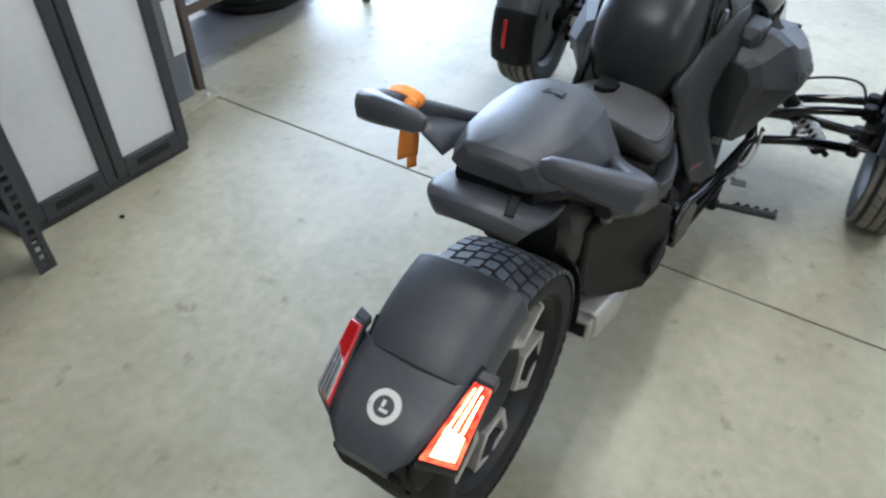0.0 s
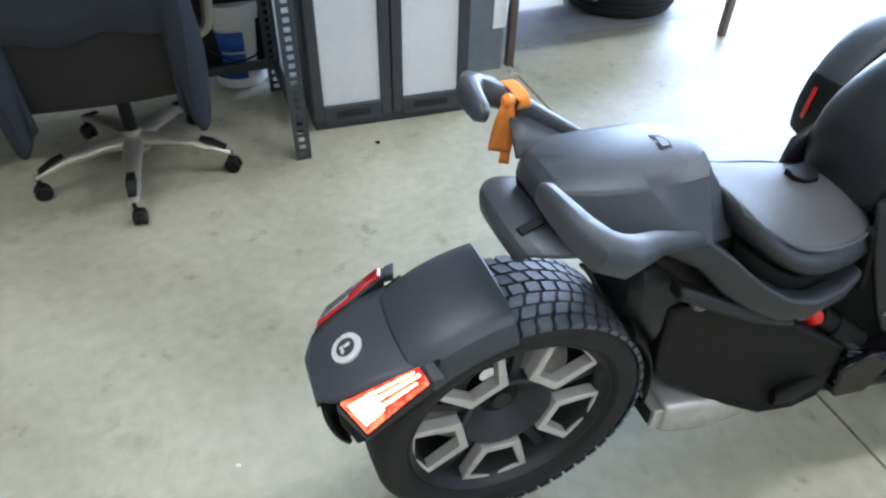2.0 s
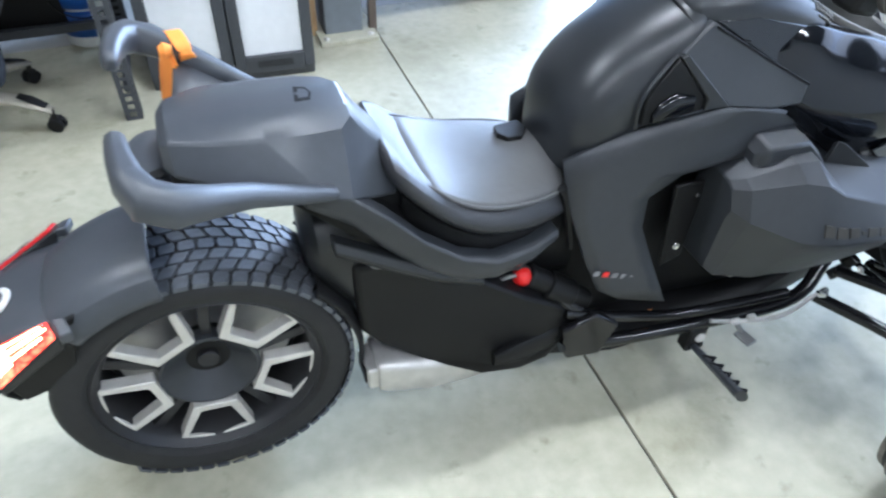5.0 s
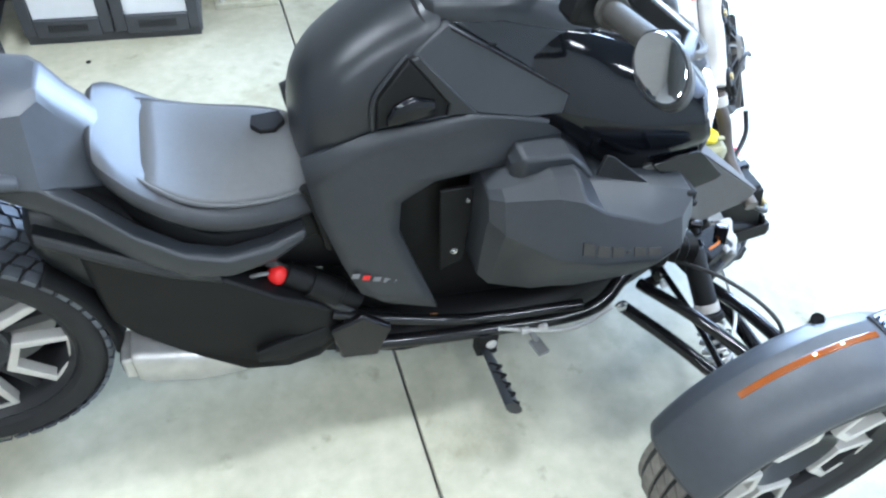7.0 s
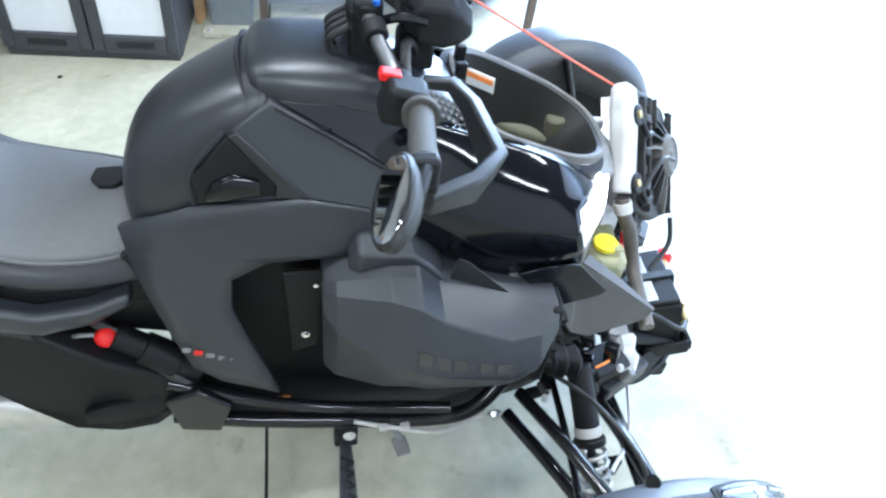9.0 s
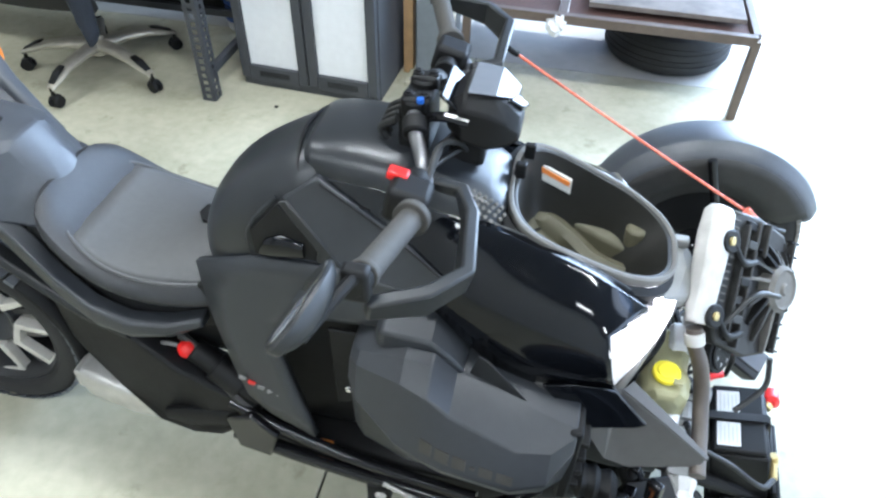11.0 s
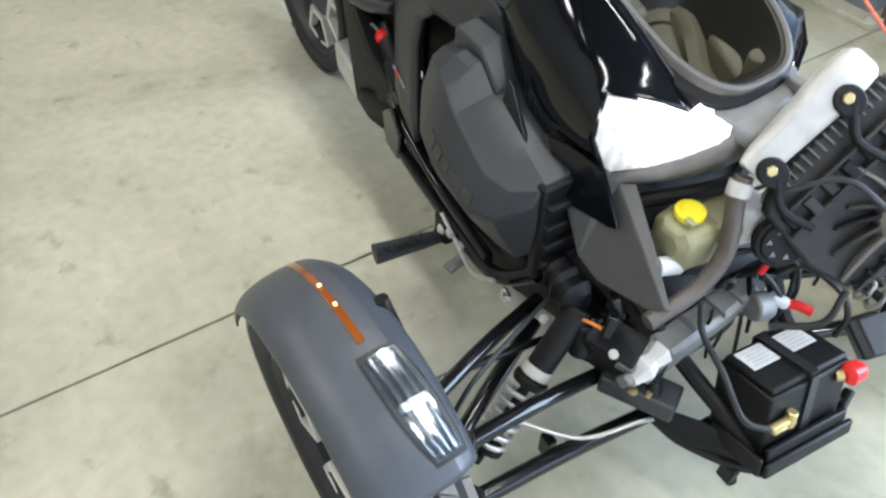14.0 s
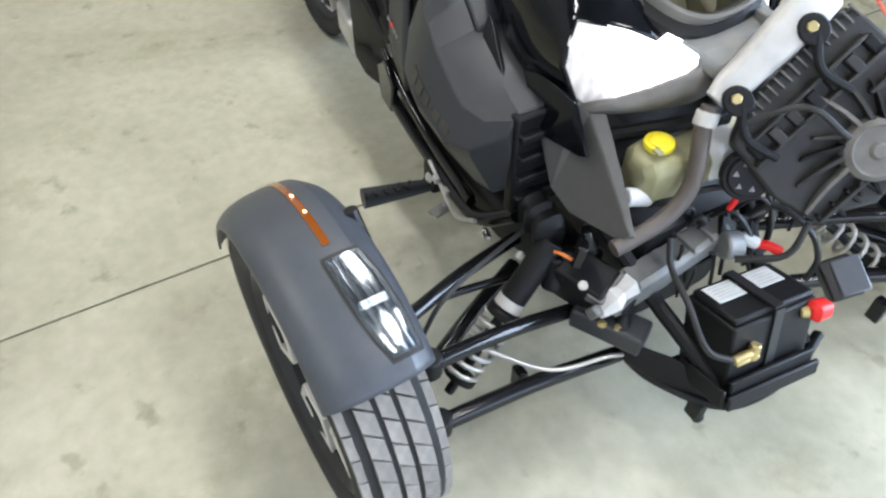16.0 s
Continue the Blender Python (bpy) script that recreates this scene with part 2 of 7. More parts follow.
M = {
    "concrete": concrete(),
    "joint": material("joint_dirt", (0.035, 0.032, 0.028), 0.9),
    "apron": material("apron_concrete", (0.42, 0.42, 0.405), 0.7, noise_scale=12, vary=0.12, stain_scale=1.3),
    "ceiling": material("dark_ceiling_sheeting", (0.10, 0.10, 0.095), 0.8),
    "wall": material("painted_wall", (0.40, 0.385, 0.35), 0.7, noise_scale=20, vary=0.06, bump=0.1),
    "grey": material("grey_plastic", (0.054, 0.059, 0.069), 0.40, noise_scale=60, vary=0.10, bump=0.10, bump_scale=900, stain_scale=5, rough_vary=0.10),
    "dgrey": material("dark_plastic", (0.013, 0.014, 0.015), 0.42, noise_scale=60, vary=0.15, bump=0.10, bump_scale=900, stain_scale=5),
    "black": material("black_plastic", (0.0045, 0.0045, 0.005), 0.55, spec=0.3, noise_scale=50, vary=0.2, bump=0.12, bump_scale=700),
    "mgrey": material("charcoal_plastic", (0.028, 0.0305, 0.035), 0.42, noise_scale=60, vary=0.12, bump=0.10, bump_scale=900, stain_scale=5),
    "satin": material("satin_black_paint", (0.019, 0.021, 0.024), 0.33, noise_scale=40, vary=0.1, bump=0.04, bump_scale=600, rough_vary=0.06, spec=0.5),
    "gloss": material("gloss_black_paint", (0.003, 0.0035, 0.005), 0.09, noise_scale=30, vary=0.1, bump=0.0, coat=0.0, rough_vary=0.03, spec=0.4),
    "seat": material("seat_vinyl", (0.026, 0.027, 0.030), 0.40, noise_scale=80, vary=0.12, bump=0.35, bump_scale=700),
    # seat vinyl again, paler: light on the seat's top put into the colour
    "seattop": material("lit_seat_top_vinyl", (0.078, 0.078, 0.079), 0.48, noise_scale=80, vary=0.12, bump=0.35, bump_scale=900),
    "rubber": material("tyre_rubber", (0.011, 0.011, 0.011), 0.75, noise_scale=40, vary=0.3, bump=0.15, bump_scale=400, second=(0.016, 0.016, 0.0165)),
    "tread": material("tread_rubber", (0.088, 0.095, 0.108), 0.50, noise_scale=60, vary=0.3, bump=0.2, bump_scale=500, per_object=0.2),
    "dtread": material("dusty_tread_rubber", (0.20, 0.185, 0.165), 0.8, noise_scale=60, vary=0.3, bump=0.2, bump_scale=500, per_object=0.15),
    "alu": material("machined_aluminium", (0.60, 0.58, 0.54), 0.40, 0.30, noise_scale=30, vary=0.12, bump=0.05, bump_scale=800),
    "rimdark": material("dark_rim_paint", (0.022, 0.022, 0.024), 0.45, 0.2, vary=0.2),
    "steel": material("black_steel", (0.007, 0.007, 0.008), 0.11, 0.1, vary=0.25, bump=0.05),
    "polbar": material("satin_bar_steel", (0.22, 0.22, 0.23), 0.34, 0.9, vary=0.1, bump=0.0),
    "silver": material("silver_cast_metal", (0.55, 0.54, 0.52), 0.45, 0.7, noise_scale=25, vary=0.2, bump=0.15, bump_scale=200),
    "frame": material("silver_frame_paint", (0.50, 0.49, 0.465), 0.5, 0.15, noise_scale=22, vary=0.28, bump=0.08, bump_scale=200),
    "chrome": material("chrome", (0.8, 0.8, 0.8), 0.12, 1.0, vary=0.05, bump=0.0, rough_vary=0.05),
    "red": material("red_plastic", (0.72, 0.015, 0.012), 0.35, vary=0.1),
    "orange": material("orange_ribbon", (1.0, 0.32, 0.045), 0.6, vary=0.08, bump=0.1, bump_scale=300),
    "brass": material("brass", (0.50, 0.40, 0.18), 0.35, 0.8, vary=0.15),
    "yellow": material("yellow_plastic", (0.85, 0.72, 0.02), 0.4, vary=0.06),
    "milk": material("milky_tank_plastic", (0.31, 0.30, 0.17), 0.4, vary=0.12),
    "white": material("white_plastic", (0.75, 0.75, 0.73), 0.4, vary=0.06),
    "label": material("paper_label", (0.62, 0.62, 0.60), 0.55, vary=0.06),
    "labelorange": material("label_orange", (0.75, 0.24, 0.05), 0.5),
    "blue": material("blue_label", (0.015, 0.09, 0.40), 0.4, vary=0.1),
    "olive": material("tub_liner", (0.095, 0.088, 0.055), 0.55, noise_scale=50, vary=0.15, bump=0.1),
    "rubgrey": material("grey_rubber_seal", (0.13, 0.125, 0.115), 0.6, vary=0.15),
    "grip": material("rubber_grip", (0.050, 0.047, 0.042), 0.75, vary=0.2, bump=0.4, bump_scale=500),
    "copper": material("heat_hose", (0.080, 0.066, 0.056), 0.42, noise_scale=30, vary=0.25),
    "wire": material("wire_sheath", (0.018, 0.018, 0.018), 0.5),
    "strap": material("red_strap", (0.55, 0.05, 0.02), 0.5, second=(0.72, 0.20, 0.12), noise_scale=200, vary=0.4, bump=0.4, bump_scale=600),
    "amber": material("amber_lens", (0.24, 0.062, 0.004), 0.15, vary=0.1, coat=1.0, bump=0),
    "redlens": material("red_lens", (0.45, 0.010, 0.012), 0.15, vary=0.1, coat=1.0, bump=0),
    "litred": lit_lens(),
    "litcore": material("lit_tail_core", (1.0, 0.6, 0.3), 0.3, emit=(1.0, 0.50, 0.22), power=6.0, bump=0),
    "lamp": headlamp_lens(),
    "sheen": material("half_gloss_black_paint", (0.009, 0.0105, 0.014), 0.26, noise_scale=40, vary=0.1, bump=0.02, bump_scale=600, rough_vary=0.05, spec=0.5),
    "cheek": material("warm_grey_plastic", (0.085, 0.082, 0.079), 0.42, noise_scale=60, vary=0.12, bump=0.10, bump_scale=900, stain_scale=6, rough_vary=0.10),
    "bezel": material("pale_lip_plastic", (0.19, 0.178, 0.165), 0.5, noise_scale=40, vary=0.25, bump=0.08, bump_scale=500, stain_scale=8),
    # emission that paints a glint on the amber lens
    "ambershine": material("amber_glint", (0.9, 0.4, 0.1), 0.2, emit=(1.0, 0.7, 0.3), power=3.0, bump=0),
    "clear": glass("clear_lens", (0.92, 0.95, 0.97), 0.03),
    "reflector": material("lens_reflector", (0.26, 0.28, 0.31), 0.16, 0.90, vary=0.1, bump=0, rough_vary=0.05),
    "dusty": material("dusty_black_plastic", (0.019, 0.0185, 0.0175), 0.55, noise_scale=35, vary=0.45, bump=0.2, bump_scale=300),
    "mirror": material("mirror_glass", (0.85, 0.87, 0.9), 0.02, 1.0, vary=0.02, bump=0, rough_vary=0.0),
    "cabframe": material("charcoal_cabinet_resin", (0.045, 0.048, 0.055), 0.5, vary=0.15, bump=0.15),
    "cabdoor": material("light_grey_resin_door", (0.70, 0.71, 0.73), 0.45, noise_scale=30, vary=0.05, bump=0.08),
    "post": material("painted_steel_post", (0.16, 0.175, 0.19), 0.5, noise_scale=25, vary=0.12),
    "wood": material("raw_timber", (0.42, 0.27, 0.13), 0.65, noise_scale=18, vary=0.25),
    "ply": material("worn_plywood", (0.12, 0.10, 0.085), 0.7, noise_scale=14, vary=0.25, second=(0.19, 0.165, 0.145), stain_scale=4),
    "brown": material("brown_painted_steel", (0.10, 0.075, 0.058), 0.5, noise_scale=30, vary=0.25),
    "mesh": material("brown_mesh_shelf", (0.085, 0.045, 0.035), 0.7, noise_scale=60, vary=0.3, bump=0.6, bump_scale=250),
    "champagne": material("champagne_base_paint", (0.44, 0.41, 0.34), 0.36, 0.6, noise_scale=30, vary=0.15),
    "fabric": material("black_mesh_fabric", (0.014, 0.013, 0.012), 0.85, noise_scale=120, vary=0.3, bump=0.5, bump_scale=800),
    "denim": material("slate_blue_cloth", (0.018, 0.022, 0.032), 0.9, noise_scale=90, vary=0.3, bump=0.6, bump_scale=500),
    "yellowline": material("yellow_floor_paint", (0.60, 0.43, 0.10), 0.6, noise_scale=20, vary=0.25),
    "plasticwrap": material("crumpled_clear_plastic", (0.70, 0.70, 0.70), 0.25, noise_scale=30, vary=0.2, bump=0.8, bump_scale=90),
    "lampglow": material("fluorescent_tube", (1, 1, 1), 0.5, emit=(1.0, 0.97, 0.86), power=14.0, bump=0),
    "cast": material("grey_cast_alloy", (0.24, 0.24, 0.235), 0.55, 0.45, noise_scale=22, vary=0.25, bump=0.3, bump_scale=160),
    "emblem": material("polished_badge", (0.78, 0.78, 0.76), 0.28, 0.15, vary=0.05, bump=0),
    "dust": material("dust_coated_plastic", (0.13, 0.125, 0.115), 0.8, noise_scale=30, vary=0.4, bump=0.2),
    # grey plastic made pale and bluish: mirrored daylight put into the colour
    "visor": material("sky_sheen_plastic", (0.13, 0.14, 0.16), 0.20, noise_scale=40, vary=0.08, bump=0.02),
    "lensclear": material("pale_clear_lens", (0.42, 0.43, 0.45), 0.25, 0.2, noise_scale=60, vary=0.3, bump=0.2, bump_scale=200),
    "liner": material("black_tub_wall", (0.014, 0.0135, 0.011), 0.5, vary=0.2, bump=0.1),
    "badge": material("badge_grey", (0.20, 0.20, 0.21), 0.4),
    "faint": material("faint_label_print", (0.46, 0.46, 0.45), 0.6),
    "gunmetal": material("gunmetal_lettering", (0.058, 0.055, 0.048), 0.35, 0.3),
}


# ---- mesh helpers ----
def mesh_from(name, bm, mat, smooth=True, angle=35.0):
    bmesh.ops.recalc_face_normals(bm, faces=bm.faces[:])
    me = bpy.data.meshes.new(name)
    bm.to_mesh(me)
    bm.free()
    for m in (mat if isinstance(mat, (list, tuple)) else [mat]):
        me.materials.append(M[m])
    if smooth:
        for p in me.polygons:
            p.use_smooth = True
        me.set_sharp_from_angle(angle=radians(angle))
    return me


def part(name, bm, mat, parent=None, label="", bevel=0.0, sub=0, smooth=True, angle=35.0, at=None, segs=2):
    """Links a bmesh as one mesh object under a thing or under one of its parts."""
    ob = new(name, mesh_from(name, bm, mat, smooth, angle))
    if at is not None:
        ob.matrix_basis = at
    if parent is not None:
        ob.parent = parent
    if sub:
        s = ob.modifiers.new("round", "SUBSURF")
        s.levels = s.render_levels = sub
    if bevel:
        b = ob.modifiers.new("edge", "BEVEL")
        b.width, b.segments, b.limit_method, b.angle_limit = bevel, segs, "ANGLE", radians(40)
        b.harden_normals = False
    if label:
        ob["label"] = label
    return ob


def thing(name, label, category, group="", at=None, kind=""):
    ob = new(name)
    ob.empty_display_size = 0.1
    if at is not None:
        ob.matrix_world = at
    return tagged(ob, label, category, group, kind)


def add_box(bm, c, s, m=None):
    """A box of size s round c, turned by m."""
    r = bmesh.ops.create_cube(bm, size=1.0, matrix=Matrix.Translation(c) @ (m or Matrix()) @ Matrix.Diagonal((*s, 1)))
    return r["verts"]


def box(c, s, m=None):
    bm = bmesh.new()
    add_box(bm, c, s, m)
    return bm


def add_cyl(bm, a, b, r, r2=None, n=20):
    a, b = Vector(a), Vector(b)
    d = b - a
    m = Matrix.Translation((a + b) / 2) @ d.to_track_quat("Z", "Y").to_matrix().to_4x4()
    bmesh.ops.create_cone(bm, cap_ends=True, segments=n, radius1=r, radius2=r if r2 is None else r2, depth=d.length, matrix=m)


def cyl(a, b, r, r2=None, n=20):
    bm = bmesh.new()
    add_cyl(bm, a, b, r, r2, n)
    return bm


def add_loft(bm, rings, caps=True, closed=True):
    rows = [[bm.verts.new(p) for p in ring] for ring in rings]
    n = len(rows[0])
    for a, b in zip(rows, rows[1:]):
        for i in range(n if closed else n - 1):
            j = (i + 1) % n
            bm.faces.new((a[i], a[j], b[j], b[i]))
    if caps and closed:
        bm.faces.new(rows[0])
        bm.faces.new(rows[-1][::-1])


def loft(rings, caps=True, closed=True):
    bm = bmesh.new()
    add_loft(bm, rings, caps, closed)
    return bm


def spline(points, steps=6):
    """A smooth line through the points."""
    pts = [Vector(p) for p in points]
    if len(pts) < 3:
        return pts
    ext = [pts[0] * 2 - pts[1]] + pts + [pts[-1] * 2 - pts[-2]]
    out = []
    for i in range(1, len(ext) - 2):
        p0, p1, p2, p3 = ext[i - 1:i + 3]
        for k in range(steps):
            t = k / steps
            out.append(0.5 * (2 * p1 + (p2 - p0) * t + (2 * p0 - 5 * p1 + 4 * p2 - p3) * t * t + (3 * p1 - p0 - 3 * p2 + p3) * t ** 3))
    return out + [pts[-1]]


def add_tube(bm, points, r, n=10, steps=6, flat=1.0, ends=1.0):
    pts = spline(points, steps)
    rings, up = [], None
    for i, p in enumerate(pts):
        d = (pts[min(i + 1, len(pts) - 1)] - pts[max(i - 1, 0)]).normalized()
        if up is None:
            up = d.orthogonal().normalized()
        up = (up - d * up.dot(d)).normalized()
        side = d.cross(up)
        rr = r(i / (len(pts) - 1)) if callable(r) else r
        rings.append([p + (up * math.cos(a) * flat + side * math.sin(a)) * rr for a in (2 * math.pi * k / n for k in range(n))])
    add_loft(bm, rings)


def tube(points, r, n=10, steps=6, flat=1.0):
    bm = bmesh.new()
    add_tube(bm, points, r, n, steps, flat)
    return bm


def add_plate(bm, outline, depth):
    """A closed outline of 3D points given depth along a vector."""
    d = Vector(depth)
    a = [bm.verts.new(Vector(p)) for p in outline]
    b = [bm.verts.new(Vector(p) + d) for p in outline]
    n = len(a)
    bm.faces.new(a)
    bm.faces.new(b[::-1])
    for i in range(n):
        bm.faces.new((a[i], b[i], b[(i + 1) % n], a[(i + 1) % n]))


def plate(outline, depth):
    bm = bmesh.new()
    add_plate(bm, outline, depth)
    return bm


def hull(stations, n=28, power=2.6, mid=0.0, caps=True):
    """A body along x from stations (x, half width, bottom, top, centre y), with rounded sections."""
    rings = []
    for x, w, z0, z1, *c in stations:
        y0, cz, hz = (c[0] if c else mid), (z0 + z1) / 2, (z1 - z0) / 2
        ring = []
        for k in range(n):
            a = 2 * math.pi * k / n
            ca, sa = math.cos(a), math.sin(a)
            ring.append((x, y0 + w * math.copysign(abs(ca) ** (2 / power), ca), cz + hz * math.copysign(abs(sa) ** (2 / power), sa)))
        rings.append(ring)
    return loft(rings, caps)


def strip(rows):
    """An open sheet through rows of points."""
    return loft(rows, caps=False, closed=False)


def solid(ob, t, offset=-1.0):
    s = ob.modifiers.new("thickness", "SOLIDIFY")
    s.thickness, s.offset = t, offset
    return ob


def add_ring(bm, profile, centre, n=64, a0=0.0, a1=360.0):
    """A profile of (y, radius) turned round the y axis at centre; angles from +x over +z."""
    full = abs(a1 - a0) >= 359.9
    cx, cy, cz = centre
    steps = n if full else n + 1
    rows = []
    for k in range(steps):
        a = radians(a0 + (a1 - a0) * k / n)
        rows.append([bm.verts.new((cx + r * math.cos(a), cy + y, cz + r * math.sin(a))) for y, r in profile])
    m = len(profile)
    for k in range(steps if full else steps - 1):
        u, v = rows[k], rows[(k + 1) % steps]
        for i in range(m - 1):
            bm.faces.new((u[i], u[i + 1], v[i + 1], v[i]))


def ring(profile, centre, n=64, a0=0.0, a1=360.0):
    bm = bmesh.new()
    add_ring(bm, profile, centre, n, a0, a1)
    return bm


def bolt(at, axis, r, parent, mat="chrome", name="bolt"):
    a, d = Vector(at), Vector(axis).normalized()
    bm = cyl(a - d * r, a + d * r * 0.5, r, n=6)
    add_cyl(bm, a - d * r * 0.9, a - d * r * 0.1, r * 1.5, n=12)
    return part(name, bm, mat, parent, bevel=r * 0.15)


def joined(bms):
    out = bmesh.new()
    for b in bms:
        me = bpy.data.meshes.new("joining")
        b.to_mesh(me)
        b.free()
        out.from_mesh(me)
        bpy.data.meshes.remove(me)
    return out


# ---- the workshop: floor, walls, ceiling ----
floor = tagged(part("floor", box((1.5, -0.95, -0.06), (11.0, 6.1, 0.10)), "joint"), "beige polished concrete workshop floor with a saw-cut joint", "floor", kind="structure")
for x0, x1 in ((-4.0, 0.9035), (0.9105, 7.0)):
    part("slab", box(((x0 + x1) / 2, -0.949, -0.0535), (x1 - x0, 6.102, 0.107)), "concrete", floor, bevel=0.003)
apron = tagged(part("ground", box((0, 502.108, -0.1), (1000, 1000, 0.196)), "apron"), "pale sunlit concrete ground outside the roller door", "ground", kind="structure")
for name, c, s in (("wall_south", (1.5, -4.1, 1.9), (11.4, 0.2, 3.8)), ("wall_west", (-4.1, -0.2, 1.9), (0.2, 7.6, 3.8)),
                   ("wall_north", (-1.6, 3.7, 1.9), (4.8, 0.2, 3.8))):
    tagged(part(name, box(c, s), "wall"), "plain painted workshop wall", "wall", kind="structure")
tagged(part("wall_header", box((3.95, 3.7, 3.25), (6.3, 0.2, 1.1)), "wall"), "plain wall above the open roller door", "wall", kind="structure")
# unseen east wall, its doorway added for the front fill lamp
east = joined([box((7.1, -3.4, 1.9), (0.2, 1.2, 3.8)), box((7.1, 3.3, 1.9), (0.2, 0.6, 3.8)), box((7.1, 0.1, 3.45), (0.2, 5.8, 0.7))])
tagged(part("wall_east", east, "wall"), "plain workshop wall out of view, round an added open doorway", "wall", kind="structure")
tagged(part("ceiling", box((1.5, -0.2, 3.86), (11.4, 8.0, 0.1)), "ceiling"), "plain dark workshop ceiling", "ceiling", kind="structure")
tagged(part("floor_line", box((-1.90, 0.3, 0.002), (0.07, 5.0, 0.004)), "yellowline"), "worn yellow line painted on the concrete", "floor line", kind="structure")


def fluorescent(x, y, power):
    t = thing("ceiling_light", "white twin-tube fluorescent ceiling light, switched on", "ceiling light", "workshop ceiling lights", pose(x, y, 3.62))
    part("housing", box((0, 0, 0.12), (1.3, 0.18, 0.06)), "white", t, bevel=0.008)
    for dy in (-0.05, 0.05):
        part("lamp_tube", cyl((-0.6, dy, 0.06), (0.6, dy, 0.06), 0.014, n=12), "lampglow", t)
        for dx in (-0.61, 0.61):
            part("lamp_holder", box((dx, dy, 0.075), (0.02, 0.03, 0.05)), "white", t)
    lamp("tube_light", "AREA", power, (1.0, 0.94, 0.80), pose(x, y, 3.58), size=1.25, size_y=0.16)
    return t


for x in (-1.6, 0.9, 3.4):
    for y, power in ((-2.5, 21), (0.3, 26)):
        fluorescent(x, y, power)


# ---- along the north side ----
def steel_column():
    t = thing("steel_column", "grey painted steel column on a base plate beside the cabinet", "column", at=pose(0.765, 1.90, 0))
    part("base_plate", box((0, 0, 0.012), (0.26, 0.28, 0.024)), "concrete", t, bevel=0.004)
    part("shaft", box((-0.01, 0.02, 1.91), (0.17, 0.17, 3.78)), "post", t, bevel=0.006)
    part("patch", box((0.05, -0.068, 0.33), (0.06, 0.004, 0.22)), "white", t, "scuffed white patch")
    for dx in (-0.10, 0.10):
        bolt((dx, -0.11, 0.03), (0, 0, 1), 0.009, t, "silver")


steel_column()
stud = thing("timber_stud", "raw yellow timber stud leaning beside the cabinet", "timber", at=pose(0.625, 1.93, 0))
part("board", box((0, 0, 1.0), (0.045, 0.09, 2.0)), "wood", stud, bevel=0.003)


def cabinet():
    t = thing("storage_cabinet", "charcoal resin storage cabinet with two pale grey doors", "cabinet", at=pose(0.253, 1.60, 0, 0, 0, -3.0))
    w, h, d = 0.635, 1.75, 0.42
    part("carcass", joined([box((0, d / 2 + 0.02, h / 2), (w, d - 0.01, h)), ]), "cabframe", t, bevel=0.006)
    part("plinth", box((0, 0.02, 0.035), (w - 0.01, 0.05, 0.07)), "cabframe", t, bevel=0.004)
    for s in (-1, 1):
        cx = s * w / 4
        fr = joined([box((cx - 0.135, 0.0, 0.90), (0.042, 0.034, 1.72)), box((cx + 0.135, 0.0, 0.90), (0.042, 0.034, 1.72)),
                     box((cx, 0.0, 0.065), (0.228, 0.034, 0.075)), box((cx, 0.0, 1.72), (0.228, 0.034, 0.08))])
        door = part("door", fr, "cabframe", t, bevel=0.004)
        part("door_panel", box((cx, 0.006, 0.89), (0.226, 0.016, 1.576)), "cabdoor", door, "smooth pale grey panel")
        for k in range(14):
            part("vent_slot", box((cx - 0.065 + k * 0.010, -0.0175, 0.068), (0.004, 0.003, 0.028)), "black", door)
        part("door_handle", box((s * 0.022, -0.03, 0.98), (0.016, 0.022, 0.12)), "black", door, bevel=0.005)


cabinet()


